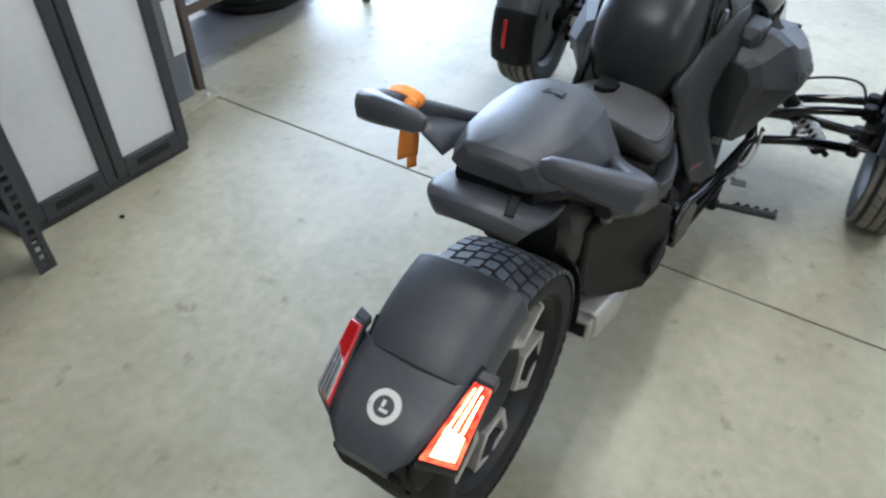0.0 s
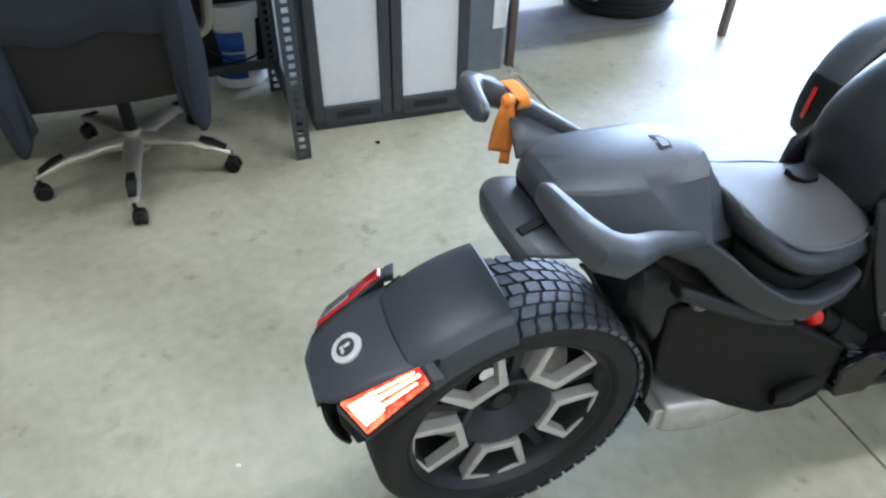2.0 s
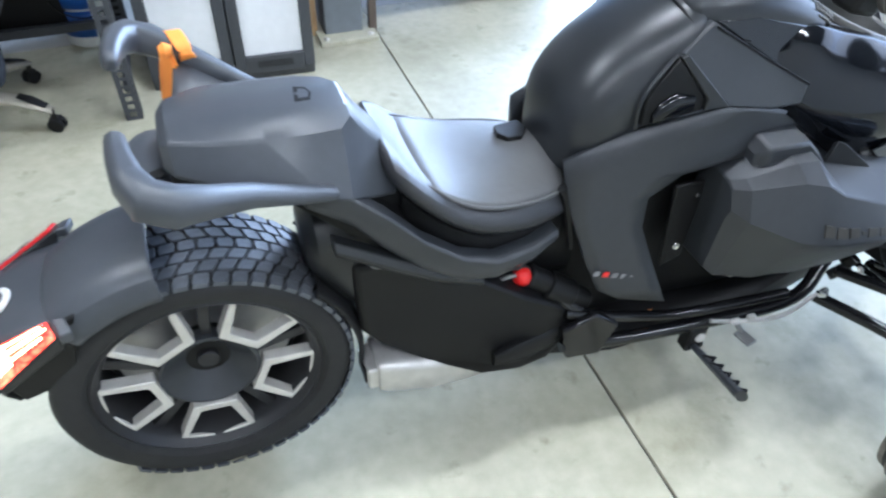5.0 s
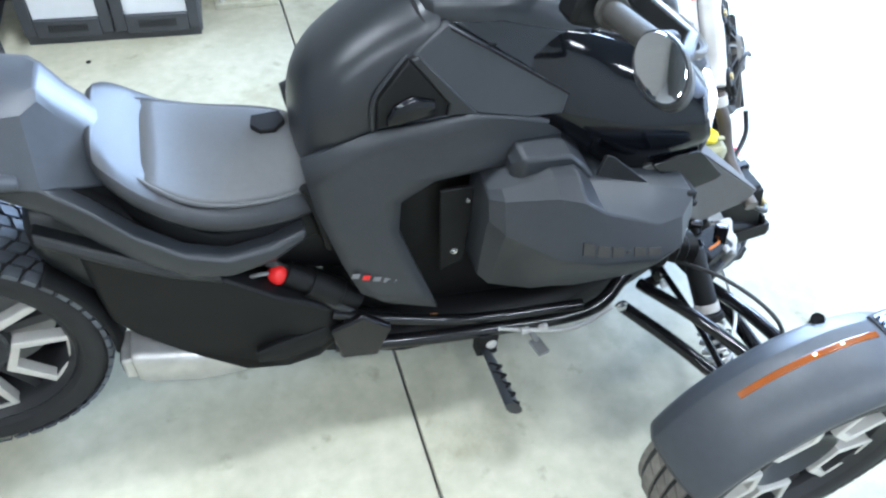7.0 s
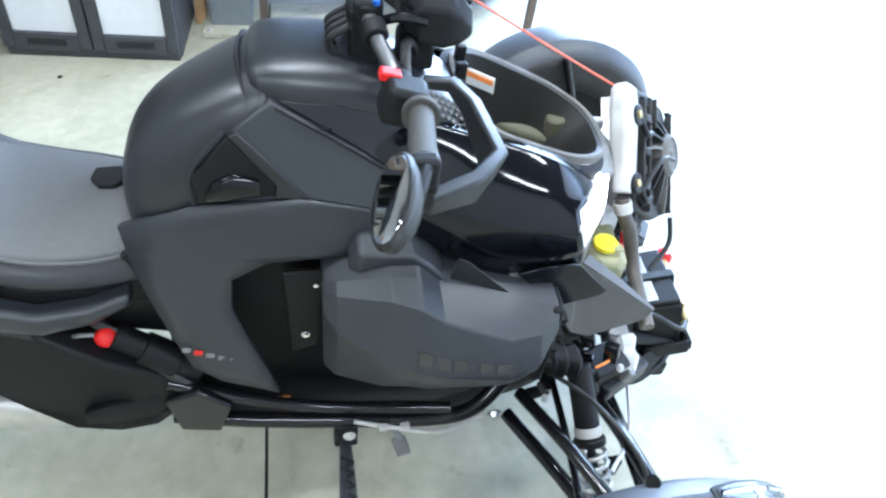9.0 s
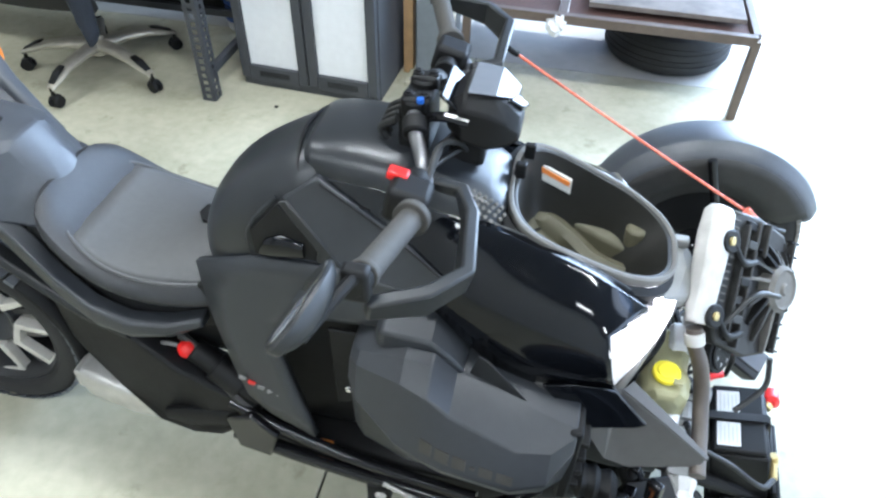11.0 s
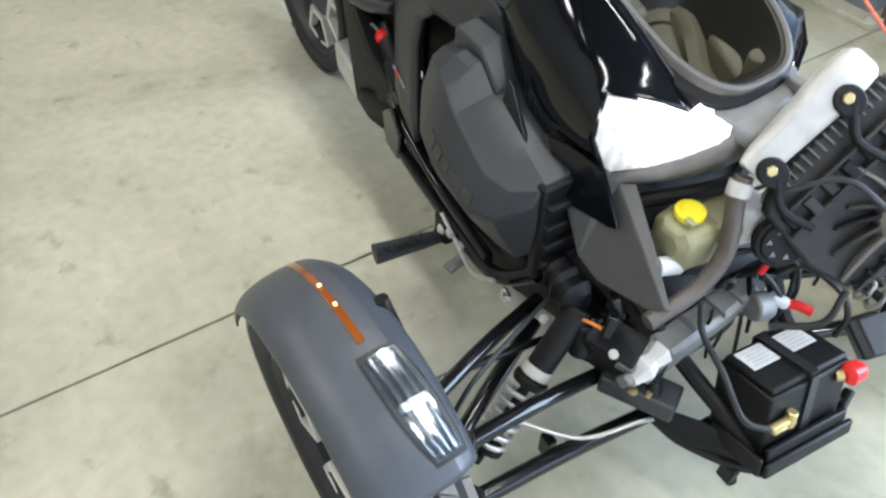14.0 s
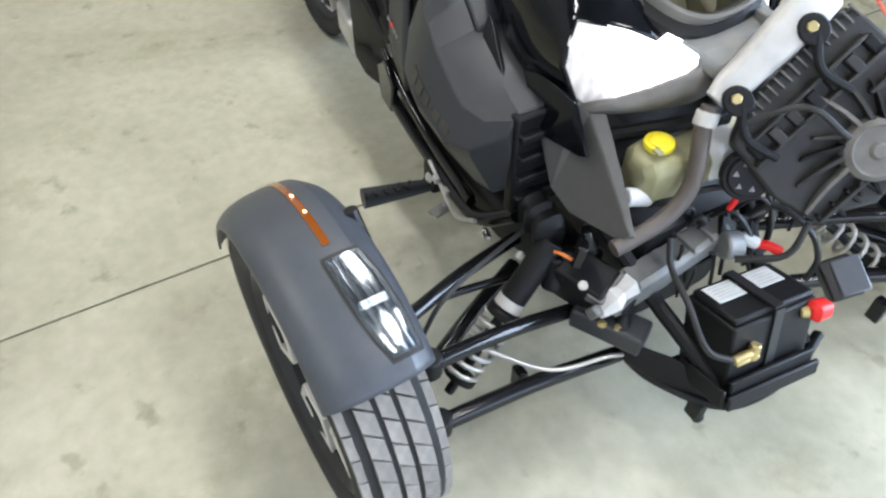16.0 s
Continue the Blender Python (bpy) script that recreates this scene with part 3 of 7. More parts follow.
def workbench():
    """A bench on perforated angle posts, over the office chair."""
    t = thing("workbench", "dark steel workbench on perforated angle posts", "workbench", at=pose(-0.118, 1.43, 0))

    def post(px, py, sx):
        bm = bmesh.new()
        for face in (0, 1):
            for i in range(29):
                z0 = i * 0.0325
                if face == 0:
                    add_box(bm, (px + sx * 0.0065, py, z0 + 0.0065), (0.013, 0.003, 0.013))
                    add_box(bm, (px + sx * 0.037, py, z0 + 0.0065), (0.014, 0.003, 0.013))
                    add_box(bm, (px + sx * 0.022, py, z0 + 0.0065), (0.018, 0.003, 0.013))
                    add_box(bm, (px + sx * 0.0065, py, z0 + 0.0227), (0.013, 0.003, 0.0196))
                    add_box(bm, (px + sx * 0.037, py, z0 + 0.0227), (0.014, 0.003, 0.0196))
                else:
                    add_box(bm, (px, py + 0.0085, z0 + 0.0163), (0.003, 0.014, 0.0325))
                    add_box(bm, (px, py + 0.037, z0 + 0.0163), (0.003, 0.014, 0.0325))
                    add_box(bm, (px, py + 0.0225, z0 + 0.0065), (0.003, 0.015, 0.013))
        for v in bm.verts:
            v.co.x, v.co.y = px + (v.co.x - px) * 1.3, py + (v.co.y - py) * 1.3
        part("post", bm, "cabframe", t, smooth=False)

    for px, sx in ((0.0, -1), (-1.62, 1)):
        for py in (0.0, 0.56):
            post(px, py, sx)
    for px in (-0.02, -1.60):
        part("side_rail", box((px, 0.30, 0.12), (0.03, 0.56, 0.035)), "cabframe", t, bevel=0.003)
    part("back_rail", box((-0.81, 0.58, 0.12), (1.62, 0.03, 0.035)), "cabframe", t, bevel=0.003)
    part("front_beam", box((-0.81, 0.0, 0.86), (1.62, 0.035, 0.07)), "cabframe", t, bevel=0.004)
    part("benchtop", box((-0.81, 0.31, 0.91), (1.70, 0.72, 0.035)), "brown", t, bevel=0.004)
    # black sheet added to paint the shade under the bench
    part("shade_panel", box((-0.81, 0.64, 0.47), (1.60, 0.012, 0.8)), "black", t)


workbench()


def bucket():
    t = thing("paint_bucket", "white plastic bucket with a blue label, standing under the bench", "bucket", at=pose(-0.27, 2.16, 0))
    prof = [(0.0, 0.0), (0.105, 0.0), (0.110, 0.006), (0.128, 0.30), (0.136, 0.302), (0.138, 0.33), (0.142, 0.332), (0.143, 0.372), (0.136, 0.374), (0.0, 0.374)]
    bm = loft([[(r * math.cos(a), r * math.sin(a), z) for a in (2 * math.pi * k / 36 for k in range(36))] for r, z in prof[1:-1]])
    part("body", bm, "white", t)
    for z0, z1, m in ((0.05, 0.165, "blue"), (0.175, 0.26, "blue"), (0.265, 0.285, "white")):
        lab = [[((0.1125 + z * 0.06) * math.cos(a), (0.1125 + z * 0.06) * math.sin(a), z) for a in (radians(188 + 92 * k / 20) for k in range(21))] for z in (z0, z1)]
        solid(part("paper_label", strip(lab), m, t), 0.001, 1.0)
    part("bail_handle", tube([(0.135, 0.0, 0.31), (0.12, -0.10, 0.20), (0.0, -0.155, 0.15), (-0.12, -0.10, 0.20), (-0.135, 0.0, 0.31)], 0.003, 8), "steel", t)


bucket()


def office_chair():
    t = thing("office_chair", "black mesh office chair with a champagne five-star base", "chair", at=pose(-0.715, 1.562, 0) @ Matrix.Diagonal((1.1, 1.1, 1.0, 1)))
    part("hub", joined([cyl((0, 0, 0.085), (0, 0, 0.15), 0.042, 0.034, 24), cyl((0, 0, 0.15), (0, 0, 0.17), 0.030, n=20)]), "champagne", t, bevel=0.004)
    part("gas_lift", cyl((0, 0, 0.16), (0, 0, 0.44), 0.020, n=16), "black", t)
    for k in range(5):
        a = radians(-94 + 72 * k)
        d = Vector((math.cos(a), math.sin(a), 0))
        s = Vector((-d.y, d.x, 0))
        rings = []
        for u, w, z, h in ((0.02, 0.036, 0.125, 0.026), (0.10, 0.030, 0.130, 0.022), (0.20, 0.025, 0.120, 0.018), (0.27, 0.022, 0.100, 0.014), (0.31, 0.016, 0.086, 0.010)):
            c = d * u + Vector((0, 0, z))
            rings.append([c + s * w * math.cos(b) + Vector((0, 0, h * math.sin(b))) for b in (2 * math.pi * i / 14 for i in range(14))])
        arm = part("base_arm", loft(rings), "champagne", t)
        pad = [[d * u + s * w * x + Vector((0, 0, z)) for x in (-1, -0.5, 0, 0.5, 1)] for u, w, z in ((0.215, 0.012, 0.1385), (0.25, 0.017, 0.127), (0.295, 0.012, 0.102))]
        solid(part("foot_pad", strip(pad), "black", arm), 0.004, 1.0)
        c = d * 0.305
        part("caster_stem", cyl(c + Vector((0, 0, 0.045)), c + Vector((0, 0, 0.09)), 0.008, n=10), "steel", arm)
        wc = c + Vector((0, 0, 0.027)) + s * 0.006
        cast = joined([cyl(wc + s * o, wc + s * (o + 0.014), 0.026, n=22) for o in (-0.02, 0.004)])
        part("caster_wheel", cast, "black", arm, bevel=0.003)
        part("caster_hood", joined([box(wc + Vector((0, 0, 0.018)), (0.034, 0.034, 0.022), Matrix.Rotation(a, 4, "Z"))]), "black", arm, bevel=0.006)
    part("tilt_box", box((0, 0.0, 0.435), (0.16, 0.24, 0.05)), "black", t, bevel=0.01)
    seat = hull([(-0.27, 0.20, 0.465, 0.50), (-0.25, 0.235, 0.452, 0.525), (-0.10, 0.25, 0.45, 0.535), (0.10, 0.25, 0.45, 0.535), (0.24, 0.235, 0.452, 0.53), (0.265, 0.20, 0.465, 0.505)], 24, 4)
    part("seat", seat, "fabric", t)
    for s in (-1, 1):
        part("armrest_post", tube([(s * 0.24, 0.03, 0.45), (s * 0.30, 0.03, 0.50), (s * 0.31, 0.02, 0.66)], 0.018, 10), "champagne", t)
        part("armrest_pad", box((s * 0.31, 0.0, 0.675), (0.075, 0.25, 0.03)), "black", t, bevel=0.012)
    back = [[(0.24 * u * (1 - 0.12 * v * v), -0.24 - 0.03 * math.cos(u * 1.3) - 0.10 * v, 0.43 + 0.60 * v) for u in (-1, -0.75, -0.4, 0, 0.4, 0.75, 1)] for v in (0, 0.2, 0.45, 0.7, 0.9, 1.0)]
    solid(part("backrest", strip(back), "fabric", t), 0.03, 0.0)
    j = thing("jacket", "slate blue cloth jacket draped over the office chair", "jacket", at=pose(-0.725, 1.54, 0))
    for s in (-1, 1):
        fold = [[(s * (0.20 + 0.09 * u + 0.012 * math.sin(9 * v + 5 * u)), -0.30 - 0.09 * v + 0.025 * math.sin(7 * u + 2 * v), 0.34 + 0.72 * v + 0.03 * math.cos(5 * u)) for u in (0, 0.2, 0.4, 0.6, 0.8, 1.0)] for v in (0, 0.1, 0.25, 0.4, 0.6, 0.8, 1.0)]
        solid(part("sleeve", strip(fold), "denim", j, sub=1), 0.022, 0.0)
    top = [[(0.27 * u, -0.335 - 0.075 * v + 0.012 * math.sin(8 * u + 3 * v), 0.66 + 0.42 * v + 0.035 * math.sin(6 * u)) for u in (-1, -0.6, -0.2, 0.2, 0.6, 1)] for v in (0, 0.3, 0.6, 0.9, 1.0)]
    solid(part("back", strip(top), "denim", j, sub=1), 0.02, 0.0)


office_chair()


def low_bench():
    """The low steel frame table with a lower board, over a spare tyre."""
    t = thing("steel_table", "low brown steel frame table with a plywood board", "table", at=pose(1.47, 1.86, 0))
    w, d, h = 1.20, 0.75, 0.36
    for sx in (-1, 1):
        for y in (0, d):
            top = 1.05 if (sx < 0) else h
            part("leg", box((sx * w / 2 + (0.02 if sx < 0 else 0), y, top / 2), (0.035, 0.035, top)), "brown", t, bevel=0.003)
    for y in (0, d):
        part("rail", box((0, y, h), (w, 0.034, 0.04)), "brown", t, bevel=0.003)
    for x in (-w / 2, -0.18, w / 2):
        part("cross_rail", box((x, d / 2, h), (0.034, d - 0.034, 0.04)), "brown", t, bevel=0.003)
    part("mesh_shelf", box((-0.40, d / 2, h - 0.008), (0.40, d - 0.04, 0.012)), "mesh", t)
    part("mesh_shelf", box((0.21, d / 2, h - 0.008), (0.74, d - 0.04, 0.012)), "mesh", t)
    b = thing("plywood_board", "worn plywood board with a slotted hand hole, on a steel table", "board", at=pose(1.47, 1.86, 0))
    part("sheet", box((0.24, 0.40, h + 0.032), (0.64, 0.62, 0.022)), "ply", b, bevel=0.003)
    part("hand_hole", hull([(0.24, 0.004, h + 0.0432, h + 0.0445, 0.30), (0.245, 0.022, h + 0.0432, h + 0.0445, 0.30), (0.36, 0.022, h + 0.0432, h + 0.0445, 0.30), (0.365, 0.004, h + 0.0432, h + 0.0445, 0.30)], 16), "black", b)
    for k in range(6):
        part("slat", box((0.302, 0.285 + 0.006 * k, h + 0.0455), (0.105, 0.003, 0.002)), "alu", b)
    p = thing("plastic_wrap", "crumpled clear plastic bag tied to the steel table rail", "plastic bag", at=pose(1.27, 1.835, 0.36))
    bm = bmesh.new()
    bmesh.ops.create_icosphere(bm, subdivisions=3, radius=0.05)
    for v in bm.verts:
        v.co *= 0.75 + 0.55 * noise.noise(v.co * 38)
        v.co.z -= 0.02
    part("crumple", bm, "plasticwrap", p, angle=20)


low_bench()


def spare_tyre(x, y):
    t = thing("spare_tyre", "black car tyre lying flat on the floor under the steel table", "tyre", at=pose(x, y, 0.0))
    prof = [(0.17, 0.03), (0.19, 0.004), (0.25, 0.0), (0.285, 0.02), (0.298, 0.05), (0.298, 0.155), (0.285, 0.185), (0.25, 0.205), (0.19, 0.20), (0.17, 0.175)]
    n = 64
    bm = bmesh.new()
    rows = [[bm.verts.new((r * math.cos(2 * math.pi * k / n), r * math.sin(2 * math.pi * k / n), z)) for r, z in prof] for k in range(n)]
    for k in range(n):
        u, v = rows[k], rows[(k + 1) % n]
        for i in range(len(prof)):
            j = (i + 1) % len(prof)
            bm.faces.new((u[i], u[j], v[j], v[i]))
    part("carcass", bm, "rubber", t)
    for z in (0.06, 0.085, 0.12, 0.145):
        part("tread_rib", loft([[(r * math.cos(2 * math.pi * k / n), r * math.sin(2 * math.pi * k / n), zz) for k in range(n)] for r, zz in ((0.297, z - 0.009), (0.302, z - 0.008), (0.302, z + 0.008), (0.297, z + 0.009))], caps=False), "rubber", t)


spare_tyre(1.80, 2.42)


# ---- the three-wheeled motorcycle: x ahead, y to its left, the rear wheel over the origin ----
trike = thing("motor_trike", "matte black and grey three-wheeled motorcycle with its nose panels removed", "motor trike")
REAR = (0.0, 0.0, 0.292)


def bracket_spokes(parent, c, side, r_out, r_in, face, phase, name="spoke", mat="alu"):
    """Five trapezoid frames that make the wheel's spokes, facing the side given."""
    for k in range(5):
        a = radians(phase + 72 * k)
        er, et = Vector((math.cos(a), 0, math.sin(a))), Vector((-math.sin(a), 0, math.cos(a)))
        outer = [er * (r_out * math.cos(radians(22))) + et * s * r_out * math.sin(radians(22)) for s in (-1, 1)]
        inner = [er * r_in + et * s * r_in * 0.46 for s in (-1, 1)]
        mid_o = er * r_out
        loop = [outer[0], mid_o, outer[1], inner[1], inner[0]]
        cen = (outer[0] + outer[1] + inner[0] + inner[1]) / 4
        hole = []
        for i, p in enumerate(loop):
            f = 0.66 if i in (3, 4) else 0.76
            hole.append(cen + (p - cen) * f)
        hole[0], hole[2] = cen + (outer[0] - cen) * 0.78 + er * 0.004, cen + (outer[1] - cen) * 0.78 + er * 0.004
        hole[1] = cen + (mid_o - cen) * 0.88
        bm = bmesh.new()
        base = Vector(c) + Vector((0, face, 0))
        rows = []
        for pts, dy in ((loop, 0.028), (loop, 0.0), (hole, 0.0), (hole, 0.028)):
            rows.append([bm.verts.new(base + p + Vector((0, -side * dy, 0))) for p in pts])
        for u, v in zip(rows, rows[1:] + rows[:1]):
            for i in range(5):
                j = (i + 1) % 5
                bm.faces.new((u[i], u[j], v[j], v[i]))
        part(name, bm, mat, parent, bevel=0.0025)


def wheel(label, c, r, hw, rim_r, side, tread, prefix, both=False):
    cx, cy, cz = c
    prof = [(-hw * 0.80, rim_r), (-hw * 0.95, rim_r + 0.012), (-hw * 1.02, rim_r + (r - rim_r) * 0.5), (-hw * 0.97, r - 0.022), (-hw * 0.80, r - 0.009),
            (-hw * 0.4, r - 0.0065), (0, r - 0.006), (hw * 0.4, r - 0.0065), (hw * 0.80, r - 0.009), (hw * 0.97, r - 0.022), (hw * 1.02, rim_r + (r - rim_r) * 0.5), (hw * 0.95, rim_r + 0.012), (hw * 0.80, rim_r)]
    tyre = part(prefix + "_tyre", ring(prof, c, 96), "rubber", trike, label)
    rim = part(prefix + "_rim", ring([(-hw * 0.82, rim_r + 0.004), (-hw * 0.86, rim_r - 0.004), (-hw * 0.72, rim_r - 0.012), (-hw * 0.6, rim_r - 0.020), (hw * 0.6, rim_r - 0.020), (hw * 0.72, rim_r - 0.012), (hw * 0.86, rim_r - 0.004), (hw * 0.82, rim_r + 0.004)], c, 80), "rimdark", trike, "dark alloy rim with machined spokes")
    for sd in ((side, -side) if both else (side,)):
        f = sd * hw * 0.68
        bracket_spokes(rim, c, sd, rim_r - 0.006, rim_r * 0.44, f, 48)
        part("hub", cyl((cx, cy + f - sd * 0.075, cz), (cx, cy + f - sd * 0.052, cz), rim_r * 0.22, n=32), "black", rim, bevel=0.004)
        dish = [(f - sd * 0.058, rim_r * 0.17), (f - sd * 0.050, rim_r * 0.21), (f - sd * 0.030, rim_r * 0.31), (f - sd * 0.008, rim_r * 0.42), (f - sd * 0.010, rim_r * 0.45), (f - sd * 0.040, rim_r * 0.45), (f - sd * 0.062, rim_r * 0.21), (f - sd * 0.058, rim_r * 0.17)]
        part("hub_dish", ring(dish, c, 48), "mgrey", rim, "grey cone round the axle", bevel=0.001)
        part("hub_cap", cyl((cx, cy + f - sd * 0.052, cz), (cx, cy + f - sd * 0.040, cz), rim_r * 0.10, n=24), "rimdark", rim, bevel=0.002)
        for k in range(5):
            a = radians(48 + 36 + 72 * k)
            d = Vector((math.cos(a), 0, math.sin(a)))
            bm = loft([[Vector(c) + d * q + Vector((0, f - sd * dy, 0)) + Vector((-d.z, 0, d.x)) * w * s for s, dy in ((-1, 0.022), (1, 0.022), (1, 0.04), (-1, 0.04))] for q, w in ((rim_r * 0.4, 0.010), (rim_r * 0.95, 0.012))])
            part("inner_spoke", bm, "rimdark", rim, bevel=0.002)
    part("brake_disc", ring([(-0.004, 0.06), (-0.004, rim_r * 0.80), (0.004, rim_r * 0.80), (0.004, 0.06), (-0.004, 0.06)], (cx, cy - side * hw * 0.25, cz), 48), "silver", rim, "steel brake disc")
    part("wheel_back", ring([(0, 0.02), (0, rim_r - 0.01)], (cx, cy - side * hw * 0.45, cz), 40), "black", rim)
    tread(tyre, c, r, hw)
    return tyre


def tread_offroad(tyre, c, r, hw):
    """Chunky staggered V blocks round the rear tyre."""
    rows = ((-0.88, 0.125, 0.0, 0.25, 0.78), (-0.59, 0.132, 0.45, 0.85, 0.80), (-0.295, 0.132, 0.10, 0.85, 0.80), (0.0, 0.132, 0.55, 0.0, 0.80), (0.295, 0.132, 0.10, -0.85, 0.80), (0.59, 0.132, 0.45, -0.85, 0.80), (0.88, 0.125, 0.0, -0.25, 0.78))
    n = 54
    pitch = 2 * math.pi / n
    for yc, wy, stag, skew, fill in rows:
        drop = 0.0025 + 0.012 * max(0.0, abs(yc) - 0.5) ** 1.2
        L = pitch * r * fill / 2
        W = wy * hw
        bm = bmesh.new()
        tilt = 0.35 * (1 if yc > 0 else -1) * max(0.0, abs(yc) - 0.45)
        pts = []
        for s, t in ((-1, -1), (-0.1, -1.12), (1, -0.9), (1, 1), (0.1, 1.1), (-1, 0.9)):
            pts.append((t * L + skew * s * W * 0.55, s * W))
        low = [bm.verts.new((u, v, -0.011)) for u, v in pts]
        top = [bm.verts.new((u * 0.92, v * 0.92, 0.0 - tilt * v)) for u, v in pts]
        bm.faces.new(top)
        for i in range(6):
            bm.faces.new((low[i], low[(i + 1) % 6], top[(i + 1) % 6], top[i]))
        me = mesh_from("tread_block", bm, "tread", smooth=False)
        for k in range(n):
            a = (k + stag) * pitch
            if 3.9 < a % (2 * math.pi) < 5.6:
                continue
            ob = new("tread_block", me)
            ob.parent = tyre
            rr = r - drop
            ob.matrix_basis = Matrix.Translation((c[0] + rr * math.sin(a), c[1] + yc * hw, c[2] + rr * math.cos(a))) @ Matrix.Rotation(a, 4, "Y")


def tread_road(tyre, c, r, hw):
    """Slanted road-tyre blocks round a front tyre."""
    n = 44
    pitch = 2 * math.pi / n
    for yc, wy, stag, skew in ((-0.86, 0.135, 0.0, 0.35), (-0.44, 0.180, 0.35, 0.95), (0.0, 0.150, 0.1, 0.95), (0.44, 0.180, 0.6, 0.95), (0.86, 0.135, 0.45, 0.35)):
        L, W = pitch * r * 0.455, wy * hw
        bm = bmesh.new()
        pts = [(t * L + skew * s * W * 0.8, s * W) for s, t in ((-1, -1), (1, -1), (1, 1), (-1, 1))]
        low = [bm.verts.new((u, v, -0.010)) for u, v in pts]
        top = [bm.verts.new((u * 0.97, v * 0.97, 0.0)) for u, v in pts]
        bm.faces.new(top)
        for i in range(4):
            bm.faces.new((low[i], low[(i + 1) % 4], top[(i + 1) % 4], top[i]))
        me = mesh_from("tread_block", bm, "dtread", smooth=False)
        rr = r - 0.002 - (0.008 if abs(yc) > 0.6 else 0)
        for k in range(n):
            a = (k + stag) * pitch
            ob = new("tread_block", me)
            ob.parent = tyre
            ob.matrix_basis = Matrix.Translation((c[0] + rr * math.sin(a), c[1] + yc * hw, c[2] + rr * math.cos(a))) @ Matrix.Rotation(a, 4, "Y")


wheel("wide chunky rear tyre", REAR, 0.299, 0.102, 0.224, -1, tread_offroad, "rear")

# -- rear mudguard, tail plate and tail lamps --
def mudguard(name, c, prof, a0, a1, mat, label, n=24, sub=1, thick=0.004):
    return solid(part(name, ring(prof, c, n, a0, a1), mat, trike, label, sub=sub), thick, 0.0)


mudguard("rear_mudguard", REAR, [(-0.119, 0.290), (-0.118, 0.312), (-0.110, 0.335), (-0.087, 0.351), (-0.04, 0.358), (0, 0.360), (0.04, 0.358), (0.087, 0.351), (0.110, 0.335), (0.118, 0.312), (0.119, 0.290)], 96, 129, "grey", "smooth grey plastic saddle over the rear tyre")
mudguard("inner_guard", REAR, [(-0.112, 0.30), (-0.105, 0.315), (0, 0.320), (0.105, 0.315), (0.112, 0.30)], -8, 42, "black", "black flap in front of the rear tyre")
for a_ in (129.6,):
    edge_ = [(-0.117, 0.300), (-0.108, 0.331), (-0.086, 0.347), (-0.04, 0.354), (0.04, 0.354), (0.086, 0.347), (0.108, 0.331), (0.117, 0.300)]
    part("saddle_edge", tube([(r * math.cos(radians(a_)), y, 0.292 + r * math.sin(radians(a_))) for y, r in edge_], 0.0035, 8, 4), "black", trike)
tail_rows = []
for x, z, w, dz in ((-0.165, 0.570, 0.112, 0.018), (-0.20, 0.568, 0.112, 0.010), (-0.26, 0.556, 0.104, 0.006), (-0.32, 0.531, 0.090, 0.004), (-0.352, 0.510, 0.080, 0.003), (-0.372, 0.488, 0.052, 0.002)):
    tail_rows.append([(x, w * u, z - dz * abs(u) ** 3) for u in (-1, -0.8, -0.4, 0, 0.4, 0.8, 1)])
tail_rows.append([(-0.372, 0.050 * u, 0.470) for u in (-1, -0.8, -0.4, 0, 0.4, 0.8, 1)])
solid(part("tail_plate", strip(tail_rows), "grey", trike, "flat grey tail panel", bevel=0), 0.006, 1.0)
em = Vector((-0.307, 0, 0.5465))
en = Vector((-0.50, 0, 0.866)).normalized()
emblem = part("round_emblem", joined([cyl(em - en * 0.004, em + en * 0.003, 0.030, n=40)]), "emblem", trike, "round silver badge", bevel=0.001)
part("emblem_mark", joined([cyl(em + en * 0.003, em + en * 0.0042, 0.0185, n=30)]), "grey", emblem)
part("emblem_glyph", joined([box(em + en * 0.005 + Vector((0.004, 0.002, 0.002)), (0.012, 0.006, 0.002), Matrix.Rotation(radians(-30), 4, "Y")), box(em + en * 0.005 + Vector((-0.006, -0.003, -0.003)), (0.006, 0.016, 0.002), Matrix.Rotation(radians(-30), 4, "Y"))]), "emblem", emblem)


